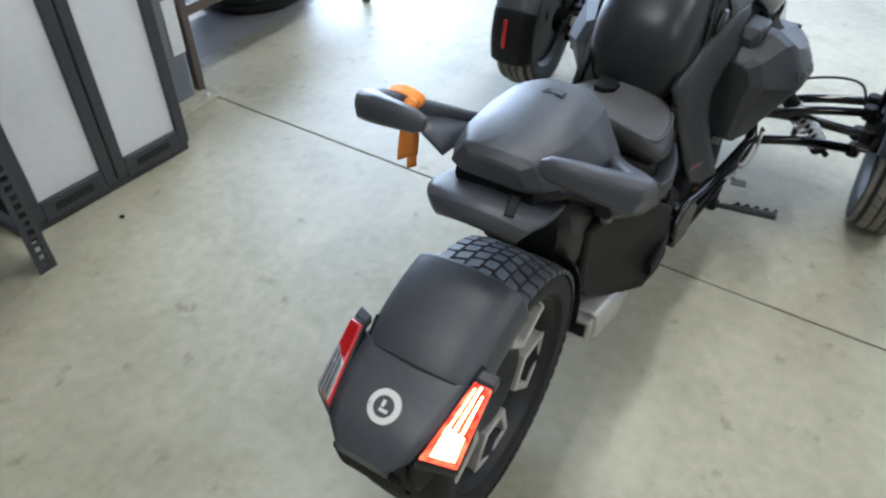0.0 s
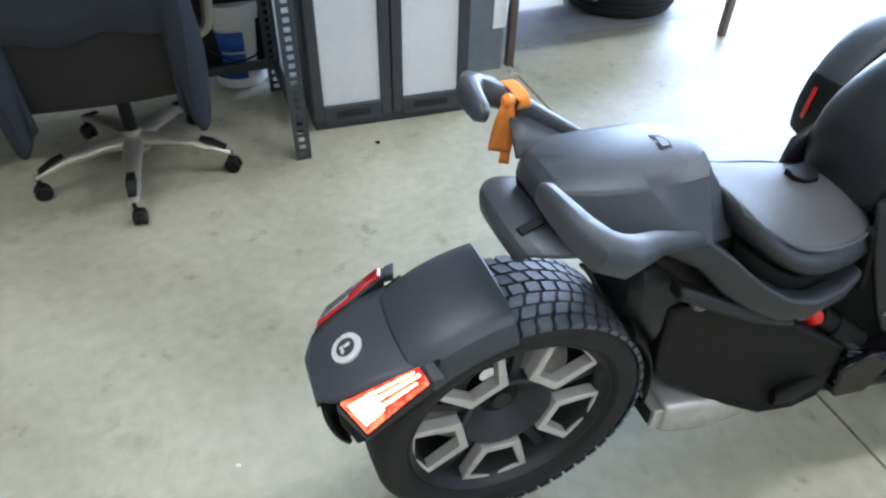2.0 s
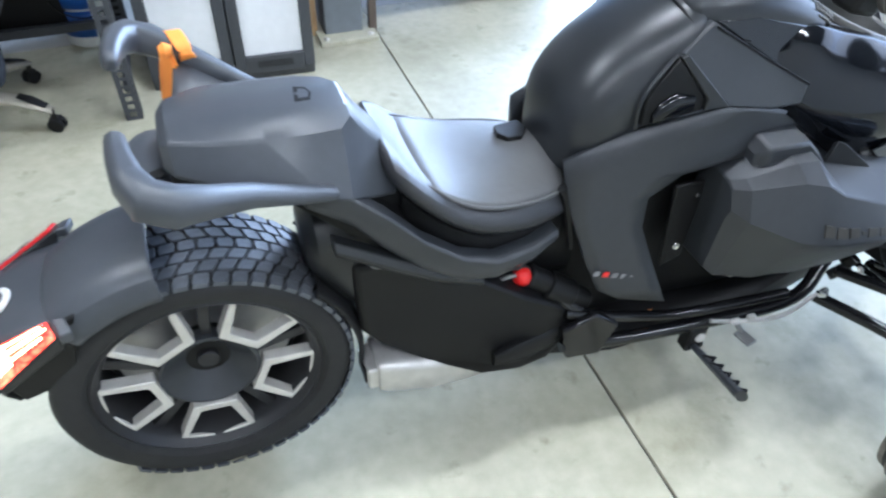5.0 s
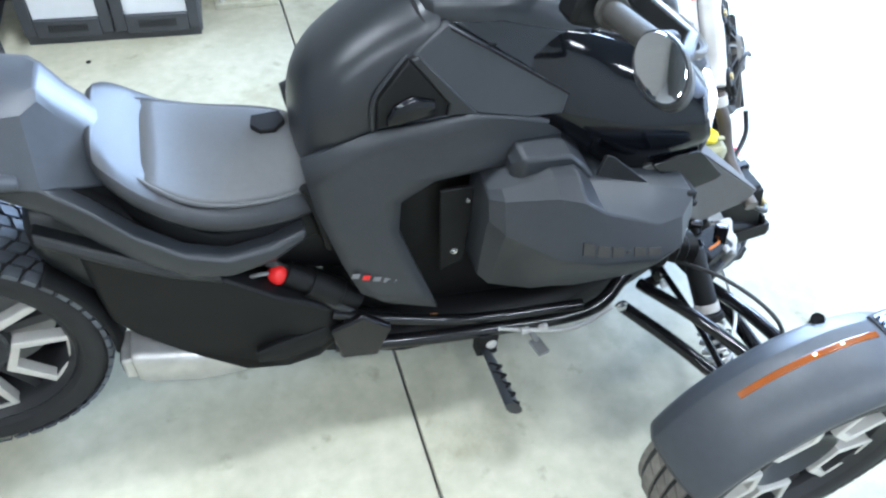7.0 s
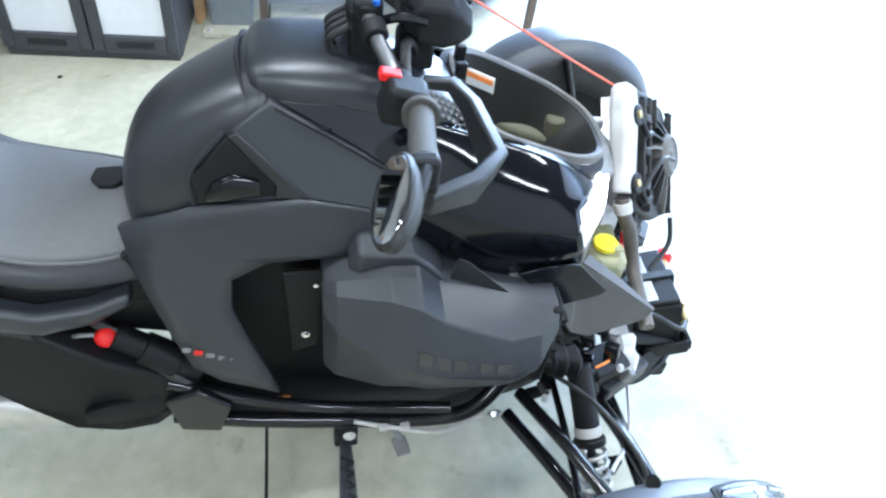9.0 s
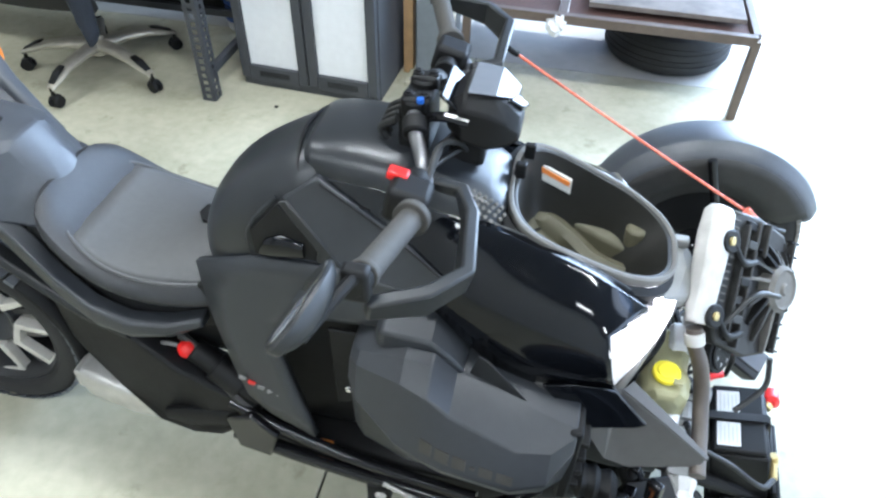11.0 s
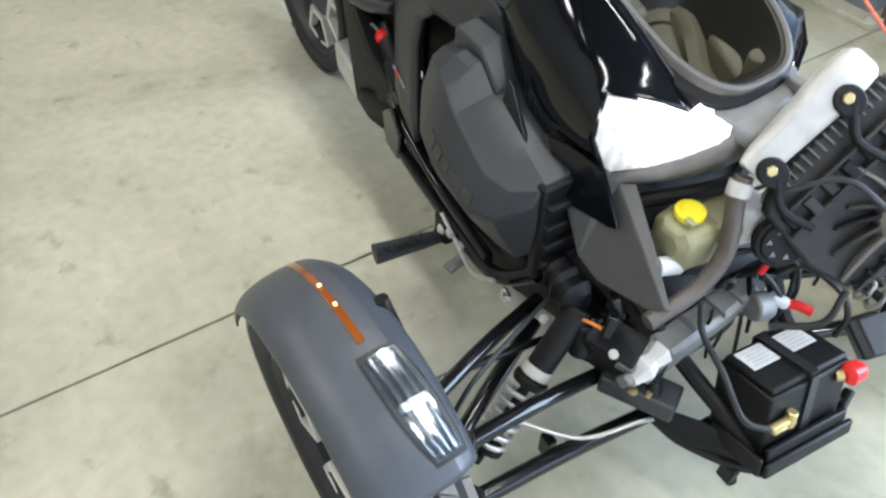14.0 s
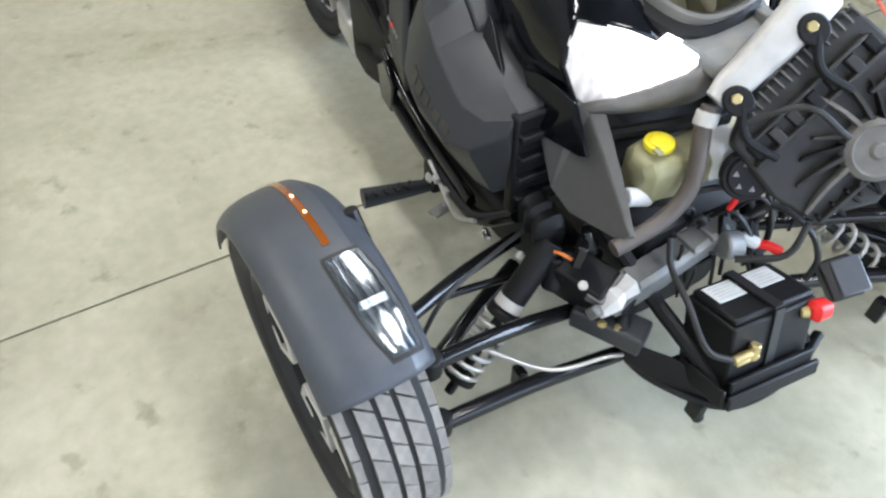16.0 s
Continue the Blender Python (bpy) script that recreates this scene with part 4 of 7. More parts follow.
def tail_lamp(s, lit):
    """A slanted lamp on the tail panel's edge: inner line, outer line, housing below."""
    i0, i1 = Vector((-0.204, s * 0.113, 0.590)), Vector((-0.350, s * 0.086, 0.516))
    lift = 0.0 if lit else 0.018
    o0, o1 = Vector((-0.196, s * 0.143, 0.574 + lift * 0.6)), Vector((-0.312, s * 0.146, 0.482 + lift))
    n = (i1 - i0).cross(o0 - i0).normalized()
    n = n if n.z > 0 else -n
    back = Vector((0.0, -s * 0.004, -0.034))
    part("tail_lamp_housing", loft([[i0, i1, o1, o0], [i0 + back, i1 + back * 0.8, o1 + back * 0.5, o0 + back]]), "dgrey", trike, bevel=0.004)
    part("lamp_fin", plate([o0 + Vector((0.022, 0, 0.006)), i0 + Vector((0.02, 0, 0.0)), i0, o0], (0, 0, -0.02)), "grey", trike, bevel=0.003)

    def q(u, v, h):
        return (i0 + (i1 - i0) * u) * (1 - v) + (o0 + (o1 - o0) * u) * v + n * h
    lens = part("tail_lamp_lens", loft([[q(0.04, 0.04, 0.001), q(0.97, 0.04, 0.001), q(0.98, 0.96, 0.001), q(0.03, 0.96, 0.001)], [q(0.07, 0.10, 0.008), q(0.93, 0.10, 0.009), q(0.94, 0.90, 0.009), q(0.06, 0.90, 0.008)]]), "litred" if lit else "redlens", trike, "glowing red tail lamp, switched on" if lit else "unlit red and clear tail lamp", bevel=0.002)
    for v0, v1, u0, u1 in ((0.16, 0.24, 0.10, 0.60), (0.34, 0.46, 0.06, 0.60), (0.58, 0.68, 0.14, 0.60)):
        if lit:
            part("light_guide", loft([[q(u0, v0, 0.0088), q(u1, v0, 0.0098), q(u1, v1, 0.0098), q(u0, v1, 0.0088)], [q(u0 + 0.01, v0 + 0.01, 0.0105), q(u1 - 0.01, v0 + 0.01, 0.0112), q(u1 - 0.01, v1 - 0.01, 0.0112), q(u0 + 0.01, v1 - 0.01, 0.0105)]]), "litcore", lens)
    if lit:
        part("light_guide", loft([[q(0.56, 0.14, 0.0090), q(0.90, 0.20, 0.0098), q(0.90, 0.80, 0.0098), q(0.62, 0.76, 0.0090)], [q(0.57, 0.16, 0.0102), q(0.89, 0.22, 0.0106), q(0.89, 0.78, 0.0106), q(0.63, 0.74, 0.0102)]]), "litcore", lens)
    else:
        part("clear_window", loft([[q(0.50, 0.12, 0.0086), q(0.92, 0.12, 0.0096), q(0.93, 0.88, 0.0096), q(0.38, 0.88, 0.0086)], [q(0.51, 0.14, 0.0098), q(0.91, 0.14, 0.0102), q(0.92, 0.86, 0.0102), q(0.39, 0.86, 0.0098)]]), "lensclear", lens, "clear silver lower half")
        for v in (0.3, 0.5, 0.7):
            part("window_rib", loft([[q(0.45, v - 0.02, 0.0098), q(0.91, v - 0.02, 0.0102), q(0.91, v + 0.02, 0.0102), q(0.45, v + 0.02, 0.0098)], [q(0.46, v - 0.01, 0.0115), q(0.90, v - 0.01, 0.0118), q(0.90, v + 0.01, 0.0118), q(0.46, v + 0.01, 0.0115)]]), "dgrey", lens)
    return lens


tail_lamp(-1, True)
tail_lamp(1, False)
# ribbed lower valance
val = [[(x, w * u, z) for u in (-1, -0.5, 0, 0.5, 1)] for x, z, w in ((-0.362, 0.470, 0.066), (-0.360, 0.44, 0.068), (-0.352, 0.405, 0.068), (-0.340, 0.375, 0.066), (-0.325, 0.355, 0.062))]
solid(part("valance", strip(val), "black", trike, "black ribbed valance under the tail panel"), 0.006, 1.0)
for k in range(11):
    yk = -0.060 + 0.012 * k
    part("valance_rib", tube([(-0.368, yk, 0.462), (-0.366, yk, 0.44), (-0.358, yk, 0.405), (-0.346, yk, 0.375), (-0.330, yk, 0.352)], 0.0035, 6, 2), "black", trike)
part("plate_lamp", box((-0.345, 0.078, 0.425), (0.020, 0.016, 0.016)), "black", trike, bevel=0.004)
for s in (-1, 1):
    part("tail_bracket", plate([(-0.17, s * 0.115, 0.585), (-0.345, s * 0.080, 0.49), (-0.345, s * 0.078, 0.44), (-0.318, s * 0.076, 0.362), (-0.27, s * 0.09, 0.39), (-0.20, s * 0.112, 0.47)], (0, -s * 0.014, 0)), "black", trike, bevel=0.004)

# -- pillion cowl, grab handles, tray --
rings = []
for x, wt, zt, drop, wb, zb in ((0.026, 0.046, 0.838, 0.004, 0.066, 0.806), (0.042, 0.066, 0.855, 0.006, 0.092, 0.802), (0.10, 0.089, 0.863, 0.012, 0.120, 0.790), (0.18, 0.096, 0.863, 0.018, 0.137, 0.770),
                                (0.262, 0.094, 0.860, 0.020, 0.147, 0.743), (0.304, 0.086, 0.856, 0.020, 0.143, 0.728), (0.326, 0.056, 0.852, 0.014, 0.128, 0.716), (0.352, 0.056, 0.812, 0.018, 0.114, 0.702), (0.392, 0.056, 0.762, 0.016, 0.098, 0.690)):
    half = [(0.0, zt), (0.60 * wt, zt - 0.15 * drop), (wt, zt - drop), (wb, zb), (0.86 * wb, zb - 0.010)]
    rings.append([(x, y, z) for y, z in half] + [(x, -y, z) for y, z in half[::-1][:-1]])
part("pillion_cowl", loft(rings), "grey", trike, "faceted grey seat cowl", bevel=0.005, angle=24)
part("cowl_latch", plate([(0.244, -0.024, 0.8590), (0.270, -0.022, 0.8575), (0.276, -0.002, 0.8575), (0.270, 0.018, 0.8575), (0.250, 0.022, 0.8590)], (0, 0, 0.0015)), "black", trike, bevel=0.0005)
part("latch_floor", plate([(0.251, -0.018, 0.8606), (0.267, -0.017, 0.8593), (0.271, -0.002, 0.8592), (0.267, 0.010, 0.8593), (0.256, 0.011, 0.8602)], (0, 0, 0.0015)), "grey", trike)
part("cowl_base", hull([(0.035, 0.078, 0.765, 0.805), (0.10, 0.108, 0.745, 0.795), (0.22, 0.118, 0.715, 0.765), (0.33, 0.10, 0.66, 0.73), (0.42, 0.09, 0.62, 0.70)], 20, 4), "black", trike, "black underside of the cowl")
for s in (-1, 1):
    # a slim blade sweeps out and back from the cowl, then a thick finger folds inwards
    path = [((0.275, 0.136, 0.750), 0.014, 0.010), ((0.215, 0.160, 0.780), 0.017, 0.012), ((0.140, 0.192, 0.822), 0.020, 0.015), ((0.078, 0.226, 0.852), 0.024, 0.021), ((0.040, 0.243, 0.868), 0.029, 0.026),
            ((0.008, 0.238, 0.882), 0.028, 0.027), ((-0.010, 0.205, 0.893), 0.022, 0.025), ((-0.018, 0.160, 0.899), 0.018, 0.022), ((-0.021, 0.120, 0.900), 0.015, 0.018), ((-0.020, 0.104, 0.899), 0.008, 0.010)]
    rings = []
    for i, (p, w, h) in enumerate(path):
        p0, p1 = Vector(path[max(i - 1, 0)][0]), Vector(path[min(i + 1, len(path) - 1)][0])
        t = (p1 - p0).normalized()
        up = Vector((0.25, 0.20, 0.95))
        up = (up - t * up.dot(t)).normalized()
        sd = t.cross(up)
        rings.append([Vector((q.x, s * q.y, q.z)) for q in (Vector(p) + sd * a * w + up * b * h for a, b in ((-1.0, 0.1), (-0.85, 0.70), (-0.45, 1.0), (0.45, 1.0), (0.85, 0.70), (1.0, 0.1), (0.90, -0.75), (0.5, -1.0), (-0.5, -1.0), (-0.90, -0.75)))])
    part("grab_handle", loft(rings), "grey", trike, "swept angular grey grab handle", bevel=0.003, angle=40)
    # inclined web that ties the blade to the cowl's underside
    web = [[(x0, s * y0, z0), ((x0 + x1) / 2, s * (y0 + y1) / 2, (z0 + z1) / 2 - 0.004), (x1, s * y1, z1)] for (x0, y0, z0), (x1, y1, z1) in (((0.072, 0.206, 0.846), (0.050, 0.112, 0.800)), ((0.100, 0.200, 0.836), (0.090, 0.115, 0.792)), ((0.140, 0.182, 0.816), (0.140, 0.120, 0.778)), ((0.215, 0.152, 0.775), (0.215, 0.122, 0.755)), ((0.275, 0.130, 0.747), (0.270, 0.118, 0.738)))]
    solid(part("handle_web", strip(web), "grey", trike, angle=40), 0.008, 0.0)
tray = []
for x, w, z in ((0.10, 0.108, 0.752), (0.055, 0.114, 0.768), (0.015, 0.116, 0.780), (-0.018, 0.112, 0.786), (-0.036, 0.100, 0.782), (-0.044, 0.086, 0.768), (-0.042, 0.078, 0.752)):
    tray.append([(x + 0.016 * abs(u) ** 3, w * u, z - 0.020 * abs(u) ** 2.5) for u in (-1, -0.88, -0.65, -0.3, 0, 0.3, 0.65, 0.88, 1)])
solid(part("tail_tray", strip(tray), "grey", trike, "curved grey tray below the cowl", sub=1), 0.006, 0.0)
part("tray_slot", box((0.000, -0.055, 0.786), (0.050, 0.018, 0.006), Euler((0.12, -0.12, 0.25)).to_matrix().to_4x4()), "black", trike, bevel=0.002)

# -- rider's seat --
def seat_ring(x, w, zc, ze, zb, n=9):
    top = []
    for k in range(n):
        u = -1 + 2 * k / (n - 1)
        top.append((x, w * u * (1 - 0.03 * abs(u)), zc + (ze - zc) * abs(u) ** 2.2 - (0.012 if abs(u) == 1 else 0)))
    return top + [(x, w * 1.03, (ze + zb) / 2 - 0.005), (x, w * 0.92, zb), (x, 0, zb - 0.005), (x, -w * 0.92, zb), (x, -w * 1.03, (ze + zb) / 2 - 0.005)]


seat_stations = ((0.368, 0.085, 0.772, 0.764, 0.735), (0.382, 0.122, 0.775, 0.768, 0.708), (0.405, 0.148, 0.745, 0.755, 0.685), (0.445, 0.164, 0.698, 0.715, 0.650), (0.50, 0.173, 0.670, 0.674, 0.608),
                 (0.56, 0.172, 0.664, 0.648, 0.582), (0.63, 0.164, 0.671, 0.634, 0.570), (0.69, 0.148, 0.676, 0.626, 0.568), (0.735, 0.130, 0.672, 0.615, 0.570), (0.755, 0.112, 0.660, 0.605, 0.575))
part("seat", loft([seat_ring(*s) for s in seat_stations]), "seat", trike, "grey vinyl saddle seat", sub=1, angle=60)
# top sheet coloured lighter than the sides, for light from above
pad = []
for (x, w, zc, ze, zb), f in zip(seat_stations[3:-1], (0.74, 0.84, 0.88, 0.90, 0.90, 0.86)):
    pad.append([(x, w * f * u, zc + (ze - zc) * abs(u * f) ** 2.2 + 0.0020 - 0.003 * abs(u) ** 6) for u in (-1, -0.85, -0.5, 0, 0.5, 0.85, 1)])
solid(part("seat_pad", strip(pad), "seattop", trike, "seat centre, coloured lighter for the light on it", sub=1), 0.004, 0.0)
# pale tube along the pad's edge, added to draw the crease's highlight
edge = [Vector(r[0]) for r in reversed(pad)] + [Vector(q) for q in pad[0][1:-1]] + [Vector(r[-1]) for r in pad]
part("seat_piping", tube([q + Vector((-0.006 if abs(q.y) < 0.12 else 0.0, 0.0, 0.0015)) for q in edge], 0.0040, 8, 3), "seattop", trike)
part("seat_hook", plate([(0.645, 0.056, 0.664), (0.640, 0.028, 0.664), (0.656, 0.006, 0.664), (0.684, 0.004, 0.664), (0.706, 0.030, 0.664), (0.700, 0.062, 0.664)], (0, 0, 0.020)), "black", trike, "black notch at the seat's nose", bevel=0.002)
part("seat_base", hull([(0.40, 0.105, 0.60, 0.70), (0.46, 0.145, 0.56, 0.655), (0.54, 0.155, 0.52, 0.60), (0.64, 0.145, 0.50, 0.59), (0.735, 0.115, 0.48, 0.59)], 20, 4), "black", trike, "black seat base")
part("seat_gap", tube([(0.712, -0.128, 0.645), (0.724, -0.130, 0.62), (0.738, -0.136, 0.56), (0.752, -0.140, 0.49)], 0.010, 8), "black", trike)
part("seat_buckle", box((0.730, -0.022, 0.664), (0.020, 0.018, 0.010), Matrix.Rotation(0.5, 4, "Y")), "chrome", trike, bevel=0.006)

# -- subframe swooshes and swing arm --
for s in (-1, 1):
    rows = [[(x, s * y, zt), (x, s * (y + 0.004), (zt + zb) / 2), (x, s * (y - 0.006), zb), (x, s * (y - 0.040), zb), (x, s * (y - 0.040), zt)] for x, y, zt, zb in
            ((0.225, 0.122, 0.748, 0.712), (0.300, 0.142, 0.735, 0.668), (0.360, 0.158, 0.688, 0.602), (0.420, 0.176, 0.630, 0.556), (0.490, 0.192, 0.582, 0.520), (0.560, 0.194, 0.556, 0.506), (0.640, 0.182, 0.556, 0.514), (0.705, 0.156, 0.562, 0.534))]
    part("subframe_cover", loft(rows), "mgrey", trike, bevel=0.005, angle=30)
    rows = [[(x, s * y, z + 0.017), (x, s * (y + 0.010), z), (x, s * y, z - 0.017), (x, s * (y - 0.03), z - 0.017), (x, s * (y - 0.03), z + 0.017)] for x, y, z in ((0.262, 0.146, 0.632), (0.300, 0.152, 0.612), (0.37, 0.162, 0.572), (0.45, 0.172, 0.530), (0.54, 0.176, 0.495))]
    part("side_strip", loft(rows), "dgrey", trike, bevel=0.004)
part("subframe", hull([(0.22, 0.06, 0.66, 0.74), (0.34, 0.115, 0.56, 0.72), (0.45, 0.12, 0.47, 0.60), (0.60, 0.12, 0.42, 0.55), (0.78, 0.11, 0.35, 0.62)], 20, 4), "black", trike, "black inner frame")
part("swingarm_guard", hull([(0.225, 0.060, 0.50, 0.600), (0.245, 0.082, 0.47, 0.632), (0.290, 0.092, 0.40, 0.640), (0.34, 0.096, 0.34, 0.635), (0.40, 0.100, 0.32, 0.62), (0.48, 0.105, 0.30, 0.58)], 24, 3), "dgrey", trike, "dark guard ahead of the rear tyre")
part("guard_port", cyl((0.345, -0.112, 0.560), (0.345, -0.128, 0.566), 0.020, n=20), "cast", trike, bevel=0.003)
# large black cover under the seat, both sides; daylight greys the left one's colour
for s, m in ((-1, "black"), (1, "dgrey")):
    def flare(x, z):
        return 0.104 + 0.088 * max(0.0, min(1.0, (x - 0.30) / 0.28)) + 0.10 * max(0.0, 0.32 - z) - 0.34 * max(0.0, x - 0.72)
    ol = [(0.300, 0.530), (0.303, 0.420), (0.310, 0.345), (0.345, 0.305), (0.440, 0.250), (0.550, 0.208), (0.640, 0.202), (0.710, 0.214), (0.775, 0.252), (0.796, 0.290), (0.740, 0.352), (0.640, 0.425), (0.520, 0.505), (0.400, 0.560)]
    rings = []
    for inset, dy in ((0.86, -0.10), (0.985, -0.055), (1.0, -0.030), (1.0, -0.012), (0.975, 0.0), (0.90, 0.003)):
        rings.append([(0.55 + (x - 0.55) * inset, s * (flare(x, z) + dy), 0.37 + (z - 0.37) * inset) for x, z in ol])
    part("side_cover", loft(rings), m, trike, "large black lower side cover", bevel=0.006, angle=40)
part("cover_blister", hull([(0.575, 0.010, 0.235, 0.270, -0.193), (0.63, 0.015, 0.228, 0.292, -0.192), (0.71, 0.014, 0.236, 0.300, -0.186), (0.780, 0.008, 0.262, 0.29, -0.166)], 16, 3), "black", trike)
part("muffler", hull([(0.328, 0.050, 0.188, 0.276, -0.104), (0.345, 0.056, 0.180, 0.280, -0.104), (0.45, 0.062, 0.160, 0.262, -0.108), (0.56, 0.052, 0.150, 0.225, -0.110), (0.64, 0.036, 0.160, 0.212, -0.108)], 20, 5), "silver", trike, "brushed silver exhaust muffler", bevel=0.004)
part("exhaust_outlet", joined([box((0.324, -0.106, 0.232), (0.036, 0.082, 0.062))]), "silver", trike, bevel=0.006)
part("exhaust_bore", box((0.308, -0.106, 0.232), (0.012, 0.060, 0.040)), "black", trike, bevel=0.003)
bmk = bmesh.new()
bmesh.ops.create_uvsphere(bmk, u_segments=16, v_segments=12, radius=0.021, matrix=Matrix.Translation((0.643, -0.146, 0.443)))
part("red_knob", bmk, "red", trike, "round red adjuster knob")
part("shock_body", joined([cyl((0.655, -0.14, 0.44), (0.80, -0.16, 0.335), 0.026, n=18), cyl((0.70, -0.146, 0.405), (0.76, -0.155, 0.362), 0.033, n=18)]), "black", trike, bevel=0.003)
part("hose_clip", tube([(0.585, -0.15, 0.452), (0.605, -0.155, 0.462), (0.625, -0.15, 0.455)], 0.0045, 8, 4), "cast", trike)
part("hose", tube([(0.625, -0.13, 0.47), (0.69, -0.15, 0.42), (0.74, -0.175, 0.36), (0.80, -0.19, 0.31)], 0.011, 8), "wire", trike)

# -- tank dome, console and side panels --
dome = hull([(0.712, 0.045, 0.640, 0.725), (0.719, 0.085, 0.625, 0.778), (0.738, 0.112, 0.615, 0.824), (0.774, 0.126, 0.615, 0.868), (0.824, 0.131, 0.630, 0.907), (0.876, 0.130, 0.680, 0.938), (0.928, 0.127, 0.790, 0.963), (0.99, 0.122, 0.83, 0.980)], 32, 2.5)
part("tank_dome", dome, "satin", trike, "rounded satin black tank dome", sub=1)
part("console_cover", hull([(0.93, 0.075, 0.90, 0.974), (0.945, 0.098, 0.89, 0.982), (1.00, 0.110, 0.86, 0.989), (1.08, 0.112, 0.84, 0.986), (1.17, 0.112, 0.82, 0.962), (1.25, 0.108, 0.80, 0.925), (1.285, 0.100, 0.80, 0.905)], 28, 2.8), "satin", trike, "satin black console cover", sub=1)
for s in (-1, 1):
    # big flat side panel with a lower badge
    f = lambda x, z: 0.105 + 0.055 * min(1.0, max(0.0, (x - 0.70) / 0.30)) + 0.20 * max(0.0, 0.75 - z) * (1.0 if x < 1.0 else max(0.5, 1.0 - 2.5 * (x - 1.0)))
    edges = [((0.850, 0.372), (0.955, 0.352)), ((0.800, 0.400), (0.938, 0.395)), ((0.770, 0.47), (0.908, 0.47)), ((0.740, 0.56), (0.880, 0.545)), ((0.728, 0.60), (0.885, 0.610)), ((0.719, 0.65), (0.948, 0.656)), ((0.712, 0.700), (1.10, 0.670)), ((0.83, 0.748), (1.20, 0.682)), ((0.93, 0.770), (1.25, 0.700)), ((1.01, 0.786), (1.26, 0.716)), ((1.13, 0.766), (1.255, 0.720))]
    sheet = []
    for (x0, z0), (x1, z1) in edges:
        sheet.append([(x0 + (x1 - x0) * u, s * f(x0 + (x1 - x0) * u, z0 + (z1 - z0) * u), z0 + (z1 - z0) * u) for u in (0, 0.25, 0.5, 0.75, 1)])
    side_panel = solid(part("side_panel", strip(sheet), "mgrey", trike, "flat grey side panel", angle=40), 0.016, 0.0)
    # paler strip: light on the panel's top ledge put into its colour
    part("panel_ledge", plate([(0.835, s * 0.128, 0.752), (1.012, s * 0.160, 0.789), (1.012, s * 0.135, 0.783), (0.85, s * 0.11, 0.748)], (0, 0, 0.003)), "grey", trike, bevel=0.001)
    if s < 0:
        for k in range(6):
            part("badge_bar", box((0.790 + 0.021 * k, -f(0.80 + 0.018 * k, 0.44) - 0.0092, 0.449 - 0.006 * k), (0.015, 0.002, 0.012), Matrix.Rotation(0.27, 4, "Y")), "red" if k == 1 else "badge", side_panel)
    facet = [(0.908, s * 0.128, 0.893), (0.968, s * 0.114, 0.938), (1.10, s * 0.136, 0.858), (1.195, s * 0.166, 0.805), (1.185, s * 0.174, 0.768), (1.12, s * 0.172, 0.768), (1.020, s * 0.162, 0.785)]
    bm = bmesh.new()
    add_plate(bm, [(0.978, s * 0.108, 0.934), (1.07, s * 0.110, 0.932), (1.215, s * 0.112, 0.893), (1.20, s * 0.148, 0.815), (1.195, s * 0.160, 0.805), (1.10, s * 0.126, 0.858)], (0, -s * 0.014, 0))
    bmesh.ops.triangulate(bm, faces=[q for q in bm.faces if len(q.verts) > 4])
    part("shoulder_infill", bm, "sheen", trike, "satin black infill panel", bevel=0.004, angle=60)
    bm = bmesh.new()
    add_plate(bm, facet, (0, -s * 0.018, 0))
    bmesh.ops.triangulate(bm, faces=[q for q in bm.faces if len(q.verts) > 4])
    part("shoulder_panel", bm, "mgrey", trike, "angled grey shoulder panel", bevel=0.004, angle=60)
for s in (-1, 1):
    # triangular window: a black plate paints its shade; beside it the post
    part("dome_window", plate([(0.846, s * 0.142, 0.764), (0.846, s * 0.141, 0.822), (0.901, s * 0.135, 0.888), (0.972, s * 0.146, 0.806), (0.968, s * 0.150, 0.780)], (0, -s * 0.02, 0)), "black", trike, "black plate drawn for a shaded triangular opening", bevel=0.003)
    part("window_bulge", hull([(0.862, 0.010, 0.770, 0.790, s * 0.142), (0.875, 0.014, 0.768, 0.812, s * 0.142), (0.905, 0.016, 0.772, 0.826, s * 0.142), (0.945, 0.010, 0.780, 0.815, s * 0.144)], 16, 2.2), "gloss", trike)
    part("window_rim", tube([(0.838, s * 0.138, 0.758), (0.836, s * 0.137, 0.800), (0.846, s * 0.135, 0.832), (0.872, s * 0.131, 0.866), (0.898, s * 0.127, 0.894)], 0.0035, 8, 4, 0.6), "satin", trike)
    part("window_post", plate([(0.903, s * 0.136, 0.890), (0.972, s * 0.154, 0.806), (0.968, s * 0.158, 0.784), (1.022, s * 0.164, 0.786), (0.918, s * 0.132, 0.894)], (0, -s * 0.02, -0.004)), "dgrey", trike, bevel=0.003)
part("tank_seam", tube([(0.938, 0.108, 0.922), (0.925, 0.075, 0.950), (0.918, 0.0, 0.961), (0.922, -0.050, 0.957), (0.932, -0.094, 0.937), (0.952, -0.115, 0.912), (0.988, -0.122, 0.893), (1.060, -0.116, 0.891)], 0.0035, 8, 5), "black", trike, "dark seam behind the console cover")
for s in (-1, 1):
    part("shoulder_seam", tube([(0.975, s * 0.119, 0.930), (1.10, s * 0.138, 0.858), (1.195, s * 0.166, 0.805)], 0.0022, 8, 4), "black", trike)
